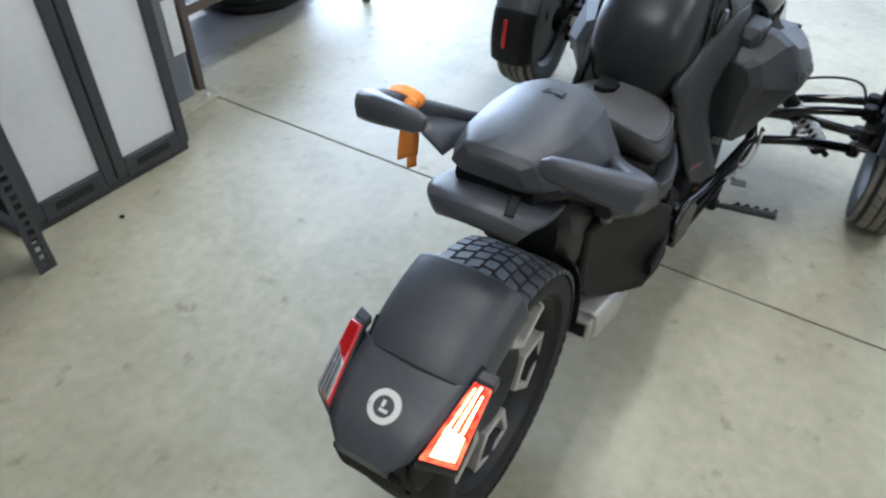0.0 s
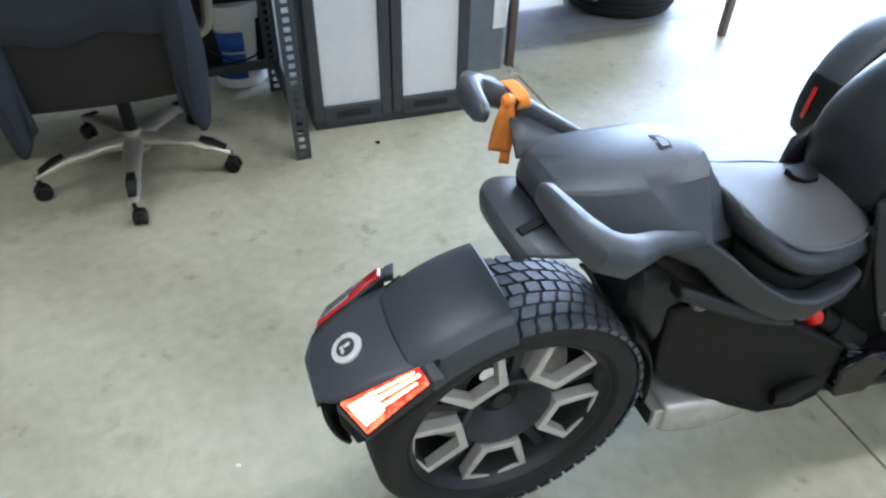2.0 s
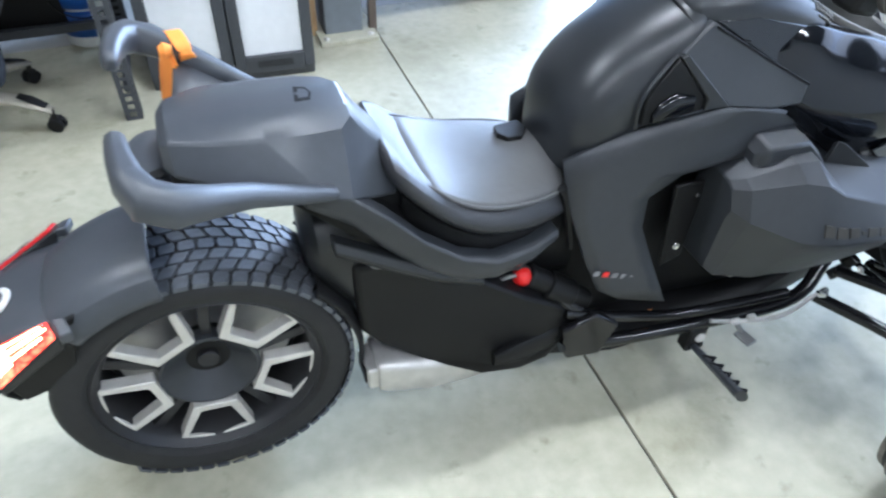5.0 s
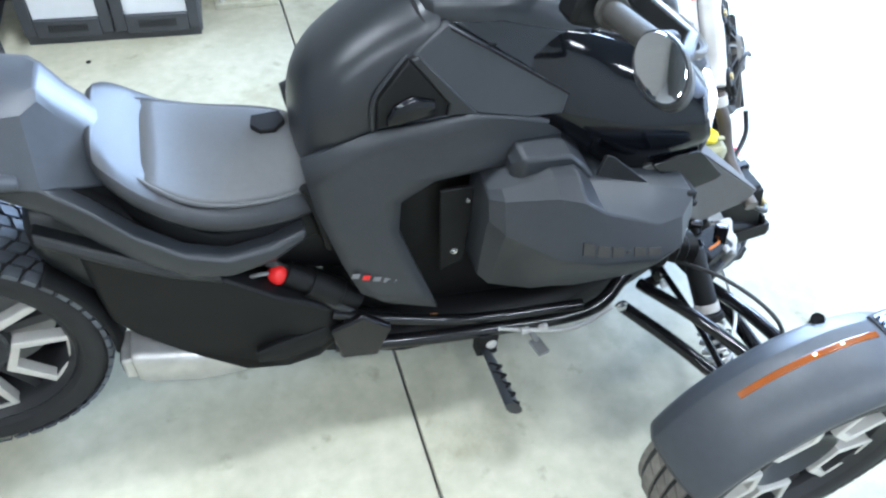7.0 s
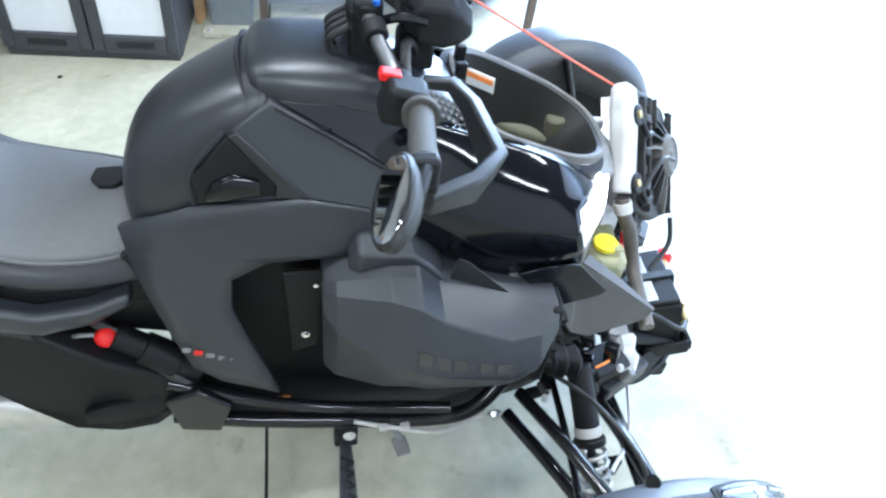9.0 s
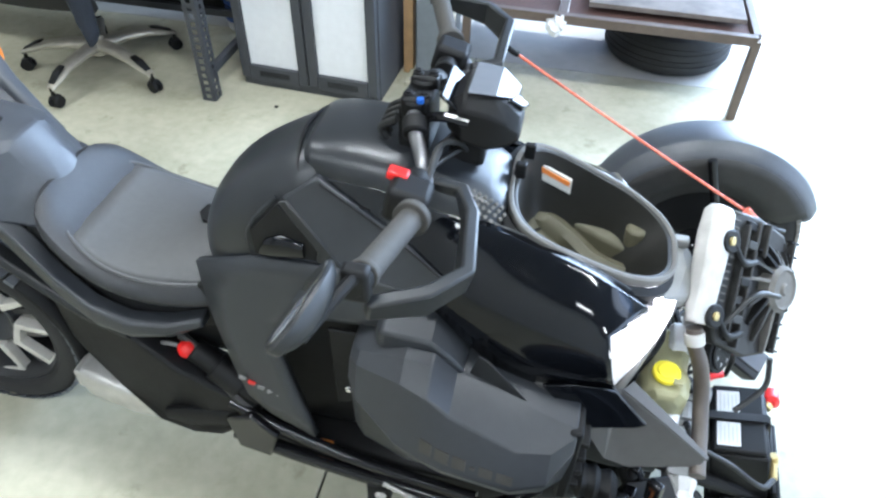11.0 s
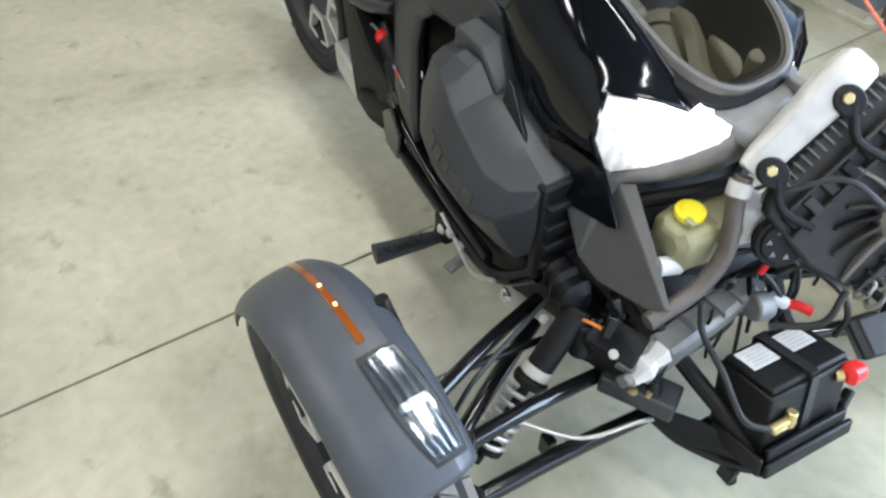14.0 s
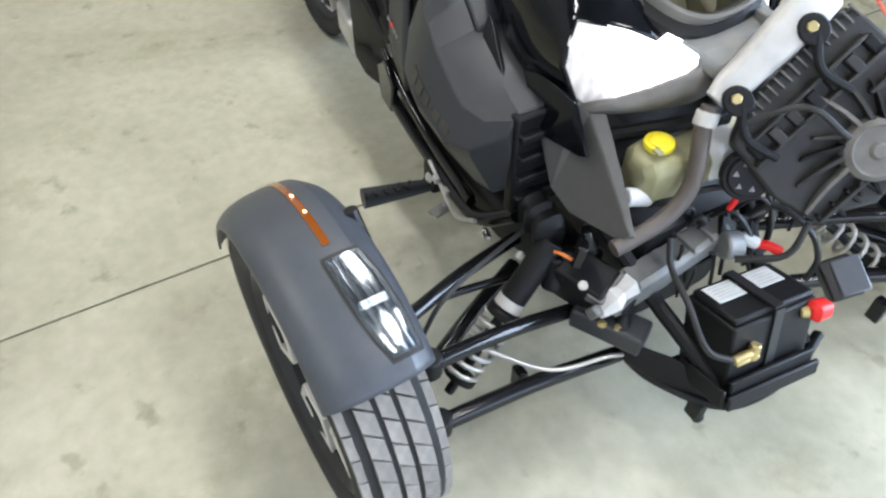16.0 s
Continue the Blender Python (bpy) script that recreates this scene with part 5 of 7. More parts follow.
part("engine_block", hull([(0.74, 0.09, 0.25, 0.60), (0.86, 0.105, 0.17, 0.68), (1.00, 0.105, 0.15, 0.70), (1.20, 0.13, 0.15, 0.74), (1.42, 0.14, 0.17, 0.66), (1.52, 0.10, 0.25, 0.55)], 24, 5), "black", trike, "black engine casing")
part("intake_tube", tube([(0.86, -0.095, 0.765), (0.93, -0.105, 0.785), (1.02, -0.10, 0.79)], 0.026, 14), "satin", trike)
for p in ((1.008, -0.166, 0.436), (1.03, -0.152, 0.566)):
    bolt(p, (0, -1, 0), 0.006, trike)
part("engine_bracket", plate([(0.97, -0.14, 0.60), (1.05, -0.14, 0.60), (1.03, -0.155, 0.40), (0.98, -0.155, 0.38)], (0, -0.01, 0)), "black", trike, bevel=0.004)


# -- faceted side box with lettering drawn as bars --
def side_box(s):
    spec = ((1.040, 0.205, 0.640, 0.222, 0.630, 0.240, 0.590, 0.225, 0.418), (1.062, 0.226, 0.655, 0.250, 0.643, 0.276, 0.580, 0.240, 0.400), (1.150, 0.252, 0.690, 0.290, 0.668, 0.334, 0.552, 0.264, 0.386),
            (1.198, 0.258, 0.690, 0.304, 0.662, 0.348, 0.543, 0.268, 0.385), (1.240, 0.238, 0.650, 0.313, 0.635, 0.358, 0.538, 0.278, 0.386), (1.360, 0.254, 0.630, 0.328, 0.592, 0.366, 0.530, 0.290, 0.398),
            (1.418, 0.268, 0.622, 0.318, 0.592, 0.348, 0.540, 0.292, 0.416), (1.458, 0.274, 0.615, 0.284, 0.607, 0.298, 0.580, 0.276, 0.455))
    rings = [[(x, s * 0.12, zt + 0.006), (x, s * (yt - 0.05), zt + 0.006), (x, s * yt, zt), (x, s * ya, za), (x, s * yc, zc), (x, s * (yc - 0.008), zc - 0.024), (x, s * yl, zl), (x, s * 0.12, zl)] for x, yt, zt, ya, za, yc, zc, yl, zl in spec]
    b = part("side_box", loft(rings), "mgrey", trike, "faceted grey side box", bevel=0.006, angle=18)
    part("box_top", loft([[(x, s * y0, z0), (x, s * y1, z1), (x, s * y1, 0.60), (x, s * y0, 0.60)] for x, y0, y1, z0, z1 in ((1.085, 0.140, 0.208, 0.700, 0.690), (1.100, 0.140, 0.224, 0.724, 0.714), (1.190, 0.145, 0.230, 0.724, 0.714), (1.222, 0.150, 0.230, 0.700, 0.686), (1.250, 0.155, 0.230, 0.664, 0.655))]), "mgrey", trike, bevel=0.006, angle=25)

    def flank(x, v, out):
        """A point on the upper flank, v from its upper crease down to its belly."""
        for q0, q1 in zip(spec, spec[1:]):
            if x <= q1[0]:
                u = (x - q0[0]) / (q1[0] - q0[0])
                y0, z0, y1, z1 = (q0[k] + (q1[k] - q0[k]) * u for k in (3, 4, 5, 6))
                return Vector((x, s * (y0 + (y1 - y0) * v + out * 0.9), z0 + (z1 - z0) * v + out * 0.4))
    if s < 0:
        x = 1.196
        for k, w in enumerate((0.022, 0.024, 0.024, 0.009, 0.024, 0.028)):
            v0, v1 = (0.72, 0.78) if k == 3 else (0.64, 0.85)
            part("badge_bar", loft([[flank(x, v0, o), flank(x + w, v0, o), flank(x + w, v1, o), flank(x, v1, o)] for o in (-0.002, 0.003)]), "gunmetal", b)
            x += w + 0.007
    for k in range(4):
        part("vent_fin", box((1.468, s * 0.215, 0.44 + 0.045 * k), (0.03, 0.13, 0.014)), "black", b, bevel=0.003)
    part("front_vent", box((1.456, s * 0.21, 0.505), (0.025, 0.15, 0.22)), "black", b, bevel=0.006)
    wedge = [(1.258, s * 0.226, 0.642), (1.272, s * 0.224, 0.698), (1.290, s * 0.226, 0.690), (1.368, s * 0.250, 0.630)]
    part("box_wedge", plate(wedge, (0, -s * 0.01, -0.01)), "dgrey", trike, "dark triangular filler plate", bevel=0.002)


for s in (-1, 1):
    side_box(s)
# -- glossy nose fairings, headlamps --
for s in (-1, 1):
    cols = [[(1.205, 0.100, 0.900), (1.300, 0.098, 0.872), (1.391, 0.104, 0.846), (1.463, 0.106, 0.815), (1.556, 0.083, 0.742)],
            [(1.215, 0.116, 0.890), (1.306, 0.115, 0.862), (1.391, 0.122, 0.840), (1.463, 0.123, 0.813), (1.548, 0.103, 0.748)],
            [(1.175, 0.152, 0.812), (1.245, 0.167, 0.796), (1.345, 0.186, 0.782), (1.420, 0.193, 0.778), (1.477, 0.197, 0.774)],
            [(1.165, 0.166, 0.745), (1.240, 0.185, 0.690), (1.345, 0.202, 0.612), (1.435, 0.206, 0.612), (1.510, 0.200, 0.642)]]
    for col, q in zip(cols, ((1.120, 0.092, 0.905), (1.120, 0.100, 0.893), (1.080, 0.122, 0.842), (1.070, 0.145, 0.775))):
        col.insert(0, q)
    for k, out, up, grow in ((3, 0.018, 0.002, (0.0, 0.2, 0.5, 0.8, 1.0, 1.42)), (2, 0.009, 0.006, (0.0, 0.6, 1.0, 1.0, 1.0, 0.5))):
        cols.insert(k, [((a[0] + b[0]) / 2, (a[1] + b[1]) / 2 + out * e, (a[2] + b[2]) / 2 + up * e) for a, b, e in zip(cols[k - 1], cols[k], grow)])
    cols = [spline(col, 5) for col in cols]
    rows = [[(p.x, s * p.y, p.z) for p in row] for row in zip(*cols)]
    if s > 0:
        rows = [[(x, y + 0.034, z + 0.010) for x, y, z in r] for r in rows]
    solid(part("nose_fairing", strip(rows), "gloss", trike, "glossy black nose fairing", angle=60), 0.006, 0.0)
    part("fairing_edge", tube([(r[0][0], r[0][1] - s * 0.002, r[0][2] + 0.001) for r in rows], 0.003, 8, 1), "satin", trike)
    part("fairing_lining", plate([(1.24, s * 0.150, 0.70), (1.345, s * 0.170, 0.62), (1.435, s * 0.175, 0.62), (1.50, s * 0.17, 0.65), (1.46, s * 0.165, 0.75), (1.25, s * 0.14, 0.78)], (0, -s * 0.02, 0)), "black", trike)
    lamp_pts = [(1.470, s * 0.195, 0.777), (1.484, s * 0.214, 0.745), (1.492, s * 0.221, 0.706), (1.500, s * 0.208, 0.672), (1.510, s * 0.191, 0.646), (1.542, s * 0.148, 0.658), (1.572, s * 0.106, 0.682), (1.594, s * 0.060, 0.704), (1.603, s * 0.028, 0.730), (1.580, s * 0.020, 0.748), (1.550, s * 0.066, 0.762), (1.557, s * 0.092, 0.745), (1.530, s * 0.136, 0.766)]
    mid = sum((Vector(q) for q in lamp_pts), Vector()) / len(lamp_pts) + Vector((0.010, s * 0.008, 0.006))
    dome = [[Vector(q) + Vector((-0.03, -s * 0.01, -0.03)) for q in lamp_pts], [Vector(q) for q in lamp_pts]] + [[Vector(q).lerp(mid, f) + Vector((0.004, s * 0.003, 0.003)) * h for q in lamp_pts] for f, h in ((0.25, 1.0), (0.60, 1.6), (0.92, 1.8))]
    part("headlamp", loft(dome), "lamp", trike, "white headlamp, switched on", bevel=0.003)
    edge_hi = [(1.512, 0.196, 0.642), (1.544, 0.150, 0.655), (1.574, 0.108, 0.679), (1.597, 0.060, 0.701), (1.610, 0.022, 0.728)]
    edge_lo = [(1.528, 0.182, 0.626), (1.550, 0.130, 0.624), (1.570, 0.072, 0.622), (1.590, 0.020, 0.632), (1.602, 0.004, 0.650)]
    surround = [[(a[0] + (b[0] - a[0]) * f + o, s * (a[1] + (b[1] - a[1]) * f), a[2] + (b[2] - a[2]) * f) for f, o in ((0.0, 0.0), (0.5, 0.006), (1.0, 0.0))] for a, b in zip(edge_hi, edge_lo)]
    solid(part("lamp_surround", strip(surround), "bezel", trike, "pale grey lip under the headlamp", angle=25), 0.006, -1.0)
    tri = [(1.372, s * 0.214, 0.638), (1.440, s * 0.214, 0.652), (1.508, s * 0.200, 0.646), (1.526, s * 0.184, 0.628), (1.612, s * 0.200, 0.570), (1.700, s * 0.217, 0.512), (1.690, s * 0.224, 0.494), (1.568, s * 0.232, 0.460), (1.520, s * 0.240, 0.486), (1.482, s * 0.238, 0.545), (1.430, s * 0.226, 0.598)]
    bm = bmesh.new()
    add_plate(bm, tri, (0, -s * 0.010, 0))
    bmesh.ops.triangulate(bm, faces=[q for q in bm.faces if len(q.verts) > 4])
    part("cheek_panel", bm, "cheek", trike, "mid-grey triangular cheek panel", bevel=0.003, angle=25)
    part("cheek_flange", loft([[(1.527, s * 0.185, 0.630), (1.545, s * 0.166, 0.634), (1.545, s * 0.164, 0.626), (1.526, s * 0.182, 0.622)], [(1.614, s * 0.201, 0.572), (1.626, s * 0.186, 0.574), (1.626, s * 0.184, 0.567), (1.613, s * 0.198, 0.565)], [(1.701, s * 0.218, 0.513), (1.705, s * 0.210, 0.513), (1.705, s * 0.209, 0.507), (1.700, s * 0.216, 0.507)]]), "cheek", trike, bevel=0.001)
    part("cheek_insert", plate([(1.385, s * 0.217, 0.648), (1.440, s * 0.217, 0.664), (1.490, s * 0.214, 0.664), (1.512, s * 0.199, 0.646), (1.577, s * 0.215, 0.586), (1.560, s * 0.220, 0.580), (1.484, s * 0.234, 0.575), (1.430, s * 0.229, 0.610)], (0, s * 0.006, 0)), "gloss", trike, bevel=0.002)

# -- open front storage tub --
TY = 0.018
def rim_pt(u, grow=0.0, drop=0.0):
    a = 2 * math.pi * u
    ca, sa = math.cos(a), math.sin(a)
    k = 2 / 3.1
    lx = (0.146 + grow) * math.copysign(abs(ca) ** k, ca)
    ly = (0.109 + grow) * (1.0 - 0.19 * ca) * math.copysign(abs(sa) ** k, sa)
    x = 1.431 + lx - (0.75 * min(drop, 0.12) if ca > 0 else 0.0) * abs(ca)
    return Vector((x, TY + ly, 0.841 - 0.40 * lx + 0.09 * ly - drop))


N = 48
tub = loft([[rim_pt(k / N, g, d) for k in range(N)] for g, d in ((0.004, 0.0), (-0.002, 0.003), (-0.005, 0.03), (-0.012, 0.09), (-0.022, 0.135), (-0.045, 0.150))], caps=False)
bot = [tub.verts.new(rim_pt(k / N, -0.045, 0.150)) for k in range(N)]
tub.faces.new(bot)
tubo = solid(part("storage_tub", tub, "liner", trike, "open black storage tub with an olive floor"), 0.004, 1.0)
part("tub_seal", loft([[rim_pt(k / N, g, d) for k in range(N)] for g, d in ((-0.001, 0.004), (0.0, -0.003), (0.004, -0.006), (0.009, -0.004), (0.011, 0.003), (0.010, 0.010))], caps=False), "rubgrey", trike, "thin grey rubber rim seal")
part("tub_surround", loft([[rim_pt(k / N, g, d) for k in range(N)] for g, d in ((0.030, 0.034), (0.024, 0.016), (0.011, 0.010))], caps=False), "black", trike)
part("tub_floor", loft([[rim_pt(k / N, g, d) for k in range(N)] for g, d in ((-0.026, 0.128), (-0.040, 0.142), (-0.075, 0.147))], caps=False), "olive", trike, "olive lined tub floor")
ridge = [(1.322, 0.098, 0.765), (1.355, 0.088, 0.768), (1.400, 0.072, 0.748), (1.445, 0.046, 0.728), (1.490, 0.032, 0.722), (1.525, 0.020, 0.715)]
part("tub_divider", loft([[(x - 0.012, y - 0.016, z - 0.10), (x - 0.010, y - 0.012, z - 0.01), (x, y, z), (x + 0.012, y + 0.014, z - 0.008), (x + 0.02, y + 0.03, z - 0.05), (x + 0.03, y + 0.045, z - 0.10)] for x, y, z in spline(ridge, 3)]), "olive", trike, "olive ridge across the tub", angle=50)
part("tub_ramp", loft([[(1.40, 0.105, 0.742), (1.40, 0.118, 0.750), (1.42, 0.118, 0.66), (1.42, 0.08, 0.66)], [(1.53, 0.060, 0.722), (1.53, 0.100, 0.734), (1.54, 0.10, 0.64), (1.54, 0.06, 0.64)]]), "olive", trike, bevel=0.006)
part("tub_boss", cyl((1.525, 0.092, 0.715), (1.520, 0.090, 0.772), 0.026, 0.021, 20), "olive", trike, bevel=0.006)
part("tub_pocket", joined([box((1.325, TY - 0.055, 0.770), (0.05, 0.075, 0.07), Matrix.Rotation(0.3, 4, "Y"))]), "olive", trike, bevel=0.014)
lab = part("warning_label", plate([(1.318, 0.119, 0.868), (1.384, 0.114, 0.842), (1.384, 0.111, 0.812), (1.318, 0.115, 0.838)], (0, -0.006, 0)), "label", trike, "white and orange warning label")
part("label_band", plate([(1.322, 0.1125, 0.862), (1.380, 0.1075, 0.839), (1.380, 0.1068, 0.829), (1.322, 0.1118, 0.852)], (0, -0.002, 0)), "labelorange", lab)
part("nose_bridge", loft([[(1.560, -0.075, 0.752), (1.565, 0.02, 0.762), (1.560, 0.115, 0.772), (1.560, 0.115, 0.745), (1.560, -0.075, 0.728)], [(1.595, -0.050, 0.735), (1.612, 0.02, 0.752), (1.600, 0.098, 0.760), (1.598, 0.098, 0.73), (1.593, -0.05, 0.71)], [(1.622, -0.025, 0.716), (1.645, 0.03, 0.728), (1.628, 0.085, 0.735), (1.625, 0.085, 0.705), (1.62, -0.025, 0.69)]]), "cast", trike, "silver panel ahead of the tub", bevel=0.006, angle=25)
part("bridge_lug", box((1.600, 0.075, 0.765), (0.03, 0.02, 0.02)), "cast", trike, bevel=0.004)
for k in range(2):
    part("hinge_bracket", box((1.29 + 0.01 * k, 0.02 + 0.06 * k, 0.915), (0.02, 0.014, 0.03)), "black", trike, bevel=0.003)


def console_top(x, y):
    """Height of the console cover's skin at (x, y)."""
    u = (x - 1.17) / 0.08 if x < 1.25 else (x - 1.25) / 0.035
    (w0, a0, b0), (w1, a1, b1) = ((0.112, 0.82, 0.962), (0.108, 0.80, 0.925)) if x < 1.25 else ((0.108, 0.80, 0.925), (0.100, 0.80, 0.905))
    w, a, b = w0 + (w1 - w0) * u, a0 + (a1 - a0) * u, b0 + (b1 - b0) * u
    return (a + b) / 2 + (b - a) / 2 * max(0.0, 1 - (abs(y) / w) ** 2.8) ** (1 / 2.8)


for i in range(6):
    for j in range(4):
        x, y = 1.224 + 0.0098 * i + 0.005 * (j % 2), -0.074 - 0.0085 * j
        c = Vector((x, y, console_top(x, y)))
        nn = Vector((0.38, -0.35 - 8.0 * max(0.0, abs(y) - 0.06), 0.85)).normalized()
        part("grille_cell", cyl(c - nn * 0.004, c + nn * 0.0012, 0.0036, n=6), "dust", trike)
# -- handlebar, controls, mirrors, hand guards, gauge --
def bar_side(s, gi, go, box_c, guard, mir):
    part("handlebar", tube([(1.118, s * 0.035, 1.045), (1.122, s * 0.07, 1.035), (1.15, s * 0.125, 1.000), (1.165, s * 0.18, 1.000), gi, go], 0.0118, 12), "polbar", trike, "black steel handlebar")
    gi, go = Vector(gi), Vector(go)
    d = (go - gi).normalized()
    grip = part("grip", joined([cyl(gi + d * 0.01, go - d * 0.02, 0.0175, n=22)] + [cyl(gi + d * (0.0), gi + d * 0.014, 0.026, n=22), cyl(go - d * 0.022, go - d * 0.012, 0.020, n=22)]), "grip", trike, "worn rubber grip", bevel=0.002)
    part("bar_end", cyl(go - d * 0.012, go + d * 0.012, 0.017, n=18), "black", trike, bevel=0.003)
    b = part("switch_box", box(box_c, (0.062, 0.055, 0.058), Matrix.Rotation(0.25, 4, "Y")), "black", trike, "black switch box", bevel=0.010)
    part("lever_perch", cyl(Vector(box_c) + Vector((0.0, -s * 0.03, 0.0)), Vector(box_c) + Vector((0.0, -s * 0.055, 0.0)), 0.02, n=16), "black", trike, bevel=0.003)
    # guard: a flat angular loop ahead of the grip
    rings = []
    for i, (p, w) in enumerate(guard):
        p = Vector(p)
        a, bb = Vector(guard[max(i - 1, 0)][0]), Vector(guard[min(i + 1, len(guard) - 1)][0])
        t = (bb - a).normalized()
        up = Vector((0.25, 0, 0.97))
        up = (up - t * up.dot(t)).normalized()
        sd = t.cross(up)
        rings.append([p + up * w + sd * 0.010, p + up * w - sd * 0.010, p - up * w - sd * 0.010, p - up * w + sd * 0.010])
    part("hand_guard", loft(rings), "dgrey", trike, "angular grey hand guard", bevel=0.004, angle=25)
    # bar-end mirror
    mc, mn, ml = mir
    mc, mn, ml = Vector(mc), Vector(mn).normalized(), Vector(ml).normalized()
    mw = mn.cross(ml).normalized()
    def disc(r1, r2, off):
        return [mc + ml * r1 * math.cos(2 * math.pi * k / 30) + mw * r2 * math.sin(2 * math.pi * k / 30) + mn * off for k in range(30)]
    m = part("mirror_housing", loft([disc(0.018, 0.012, -0.028), disc(0.040, 0.022, -0.022), disc(0.061, 0.031, -0.011), disc(0.066, 0.034, 0.0), disc(0.063, 0.032, 0.004)]), "dgrey", trike, "oval bar-end mirror")
    part("mirror_glass", loft([disc(0.060, 0.029, 0.0045), disc(0.059, 0.028, 0.0052)]), "mirror", m, "mirror glass")
    part("mirror_stem", tube([go, go + d * 0.02 + Vector((0, 0, 0.012)), mc - mn * 0.02 + ml * 0.03], 0.008, 10), "black", trike)
    part("mirror_clamp", box(go + d * 0.004, (0.034, 0.022, 0.05)), "black", trike, bevel=0.006)


bar_side(-1, (1.168, -0.262, 1.020), (1.143, -0.432, 1.058), (1.150, -0.222, 1.012),
         (((1.182, -0.185, 1.020), 0.008), ((1.222, -0.196, 1.022), 0.010), ((1.242, -0.238, 1.014), 0.015), ((1.254, -0.345, 1.000), 0.024), ((1.216, -0.395, 1.003), 0.022), ((1.150, -0.432, 1.012), 0.014)),
         ((1.100, -0.497, 1.076), (-0.60, 0.22, 0.52), (-0.16, -0.93, -0.10)))
bar_side(1, (1.120, 0.235, 1.022), (1.062, 0.395, 1.045), (1.128, 0.195, 1.015),
         (((1.17, 0.165, 1.012), 0.008), ((1.215, 0.190, 1.012), 0.014), ((1.215, 0.310, 1.025), 0.024), ((1.170, 0.372, 1.025), 0.022), ((1.075, 0.400, 1.03), 0.014)),
         ((1.02, 0.47, 1.07), (-0.85, -0.05, 0.25), (-0.12, 0.93, -0.05)))
part("kill_switch", box((1.132, -0.205, 1.042), (0.030, 0.020, 0.014), Matrix.Rotation(0.2, 4, "Y")), "red", trike, "red engine kill switch", bevel=0.003)
part("bar_riser", joined([box((1.115, 0, 1.005), (0.05, 0.09, 0.09))] + [cyl((1.116, s * 0.032, 0.99), (1.116, s * 0.032, 1.062), 0.022, n=18) for s in (-1, 1)]), "black", trike, "black handlebar riser", bevel=0.004)
for s in (-1, 1):
    part("bar_clamp", box((1.117, s * 0.034, 1.050), (0.046, 0.030, 0.036)), "black", trike, bevel=0.006)
for k in range(4):
    part("cable", tube([(1.09, -0.05 + 0.02 * k, 1.03), (1.06, -0.04 + 0.02 * k, 1.00), (1.09, -0.03 + 0.02 * k, 0.95)], 0.006, 8), "wire", trike)
part("cable", tube([(1.15, -0.19, 1.0), (1.16, -0.10, 0.985), (1.19, -0.02, 0.97)], 0.005, 8), "wire", trike)
pod = [[(x, y * w, z) for y, z in ((-1, z0 + 0.01), (-0.98, z1 - 0.022), (-0.6, z1), (0.6, z1), (0.98, z1 - 0.022), (1, z0 + 0.01), (0.6, z0), (-0.6, z0))] for x, w, z0, z1 in ((1.168, 0.045, 1.015, 1.062), (1.195, 0.062, 1.000, 1.088), (1.235, 0.062, 0.992, 1.084), (1.262, 0.055, 0.996, 1.070), (1.284, 0.040, 1.004, 1.045))]
gauge = part("gauge_pod", loft(pod), "black", trike, "black instrument pod", bevel=0.005, angle=25)
part("gauge_face", box((1.180, 0, 1.062), (0.006, 0.10, 0.060), Matrix.Rotation(radians(-50), 4, "Y")), "gloss", gauge, bevel=0.004)
# visor's pale tone paints the daylight mirrored in its top
part("gauge_visor", loft([[(1.196, -0.048, 1.090), (1.196, 0.062, 1.088), (1.205, 0.074, 1.070), (1.205, 0.066, 1.06)], [(1.242, -0.044, 1.088), (1.242, 0.056, 1.086), (1.248, 0.068, 1.064), (1.246, 0.060, 1.052)], [(1.272, -0.010, 1.068), (1.274, 0.040, 1.066), (1.276, 0.050, 1.050), (1.270, 0.044, 1.042)]]), "visor", gauge, "smooth grey visor, paler for the daylight mirrored in it", bevel=0.004, angle=25)
part("visor_cutout", plate([(1.262, -0.028, 1.078), (1.285, -0.012, 1.058), (1.292, 0.018, 1.046), (1.272, 0.006, 1.070)], (-0.012, 0, -0.02)), "gloss", gauge, bevel=0.003)
for sy in (-1, 1):
    part("gauge_arm", tube([(1.13, sy * 0.045, 1.035), (1.165, sy * 0.058, 1.050), (1.205, sy * 0.060, 1.045)], 0.008, 8), "steel", gauge)
    part("bar_collar", cyl((1.121, sy * 0.060, 1.039), (1.127, sy * 0.084, 1.029), 0.020, n=18), "black", trike, bevel=0.003)
    bolt((1.105, sy * 0.034, 1.071), (0, 0, 1), 0.006, trike, "black")
    bolt((1.130, sy * 0.034, 1.071), (0, 0, 1), 0.006, trike, "black")
part("blue_cap", cyl((1.128, -0.052, 1.066), (1.128, -0.052, 1.073), 0.006, n=10), "blue", trike, "small blue cap")
for k in range(3):
    part("cable", tube([(1.165, -0.17 + 0.03 * k, 1.0), (1.17, -0.11 + 0.02 * k, 1.030 - 0.01 * k), (1.19, -0.05 + 0.02 * k, 1.000), (1.205, -0.01 + 0.02 * k, 0.955)], 0.0045, 8), "wire", trike)
    part("cable", tube([(1.145, 0.17 - 0.02 * k, 1.0), (1.16, 0.10, 1.028 - 0.012 * k), (1.19, 0.045, 0.995), (1.20, 0.02, 0.955)], 0.0045, 8), "wire", trike)
part("gauge_bracket", box((1.20, 0.0, 0.97), (0.06, 0.05, 0.06)), "black", trike, bevel=0.008)

# -- front wheels, mudguards, suspension --
FY = 0.690


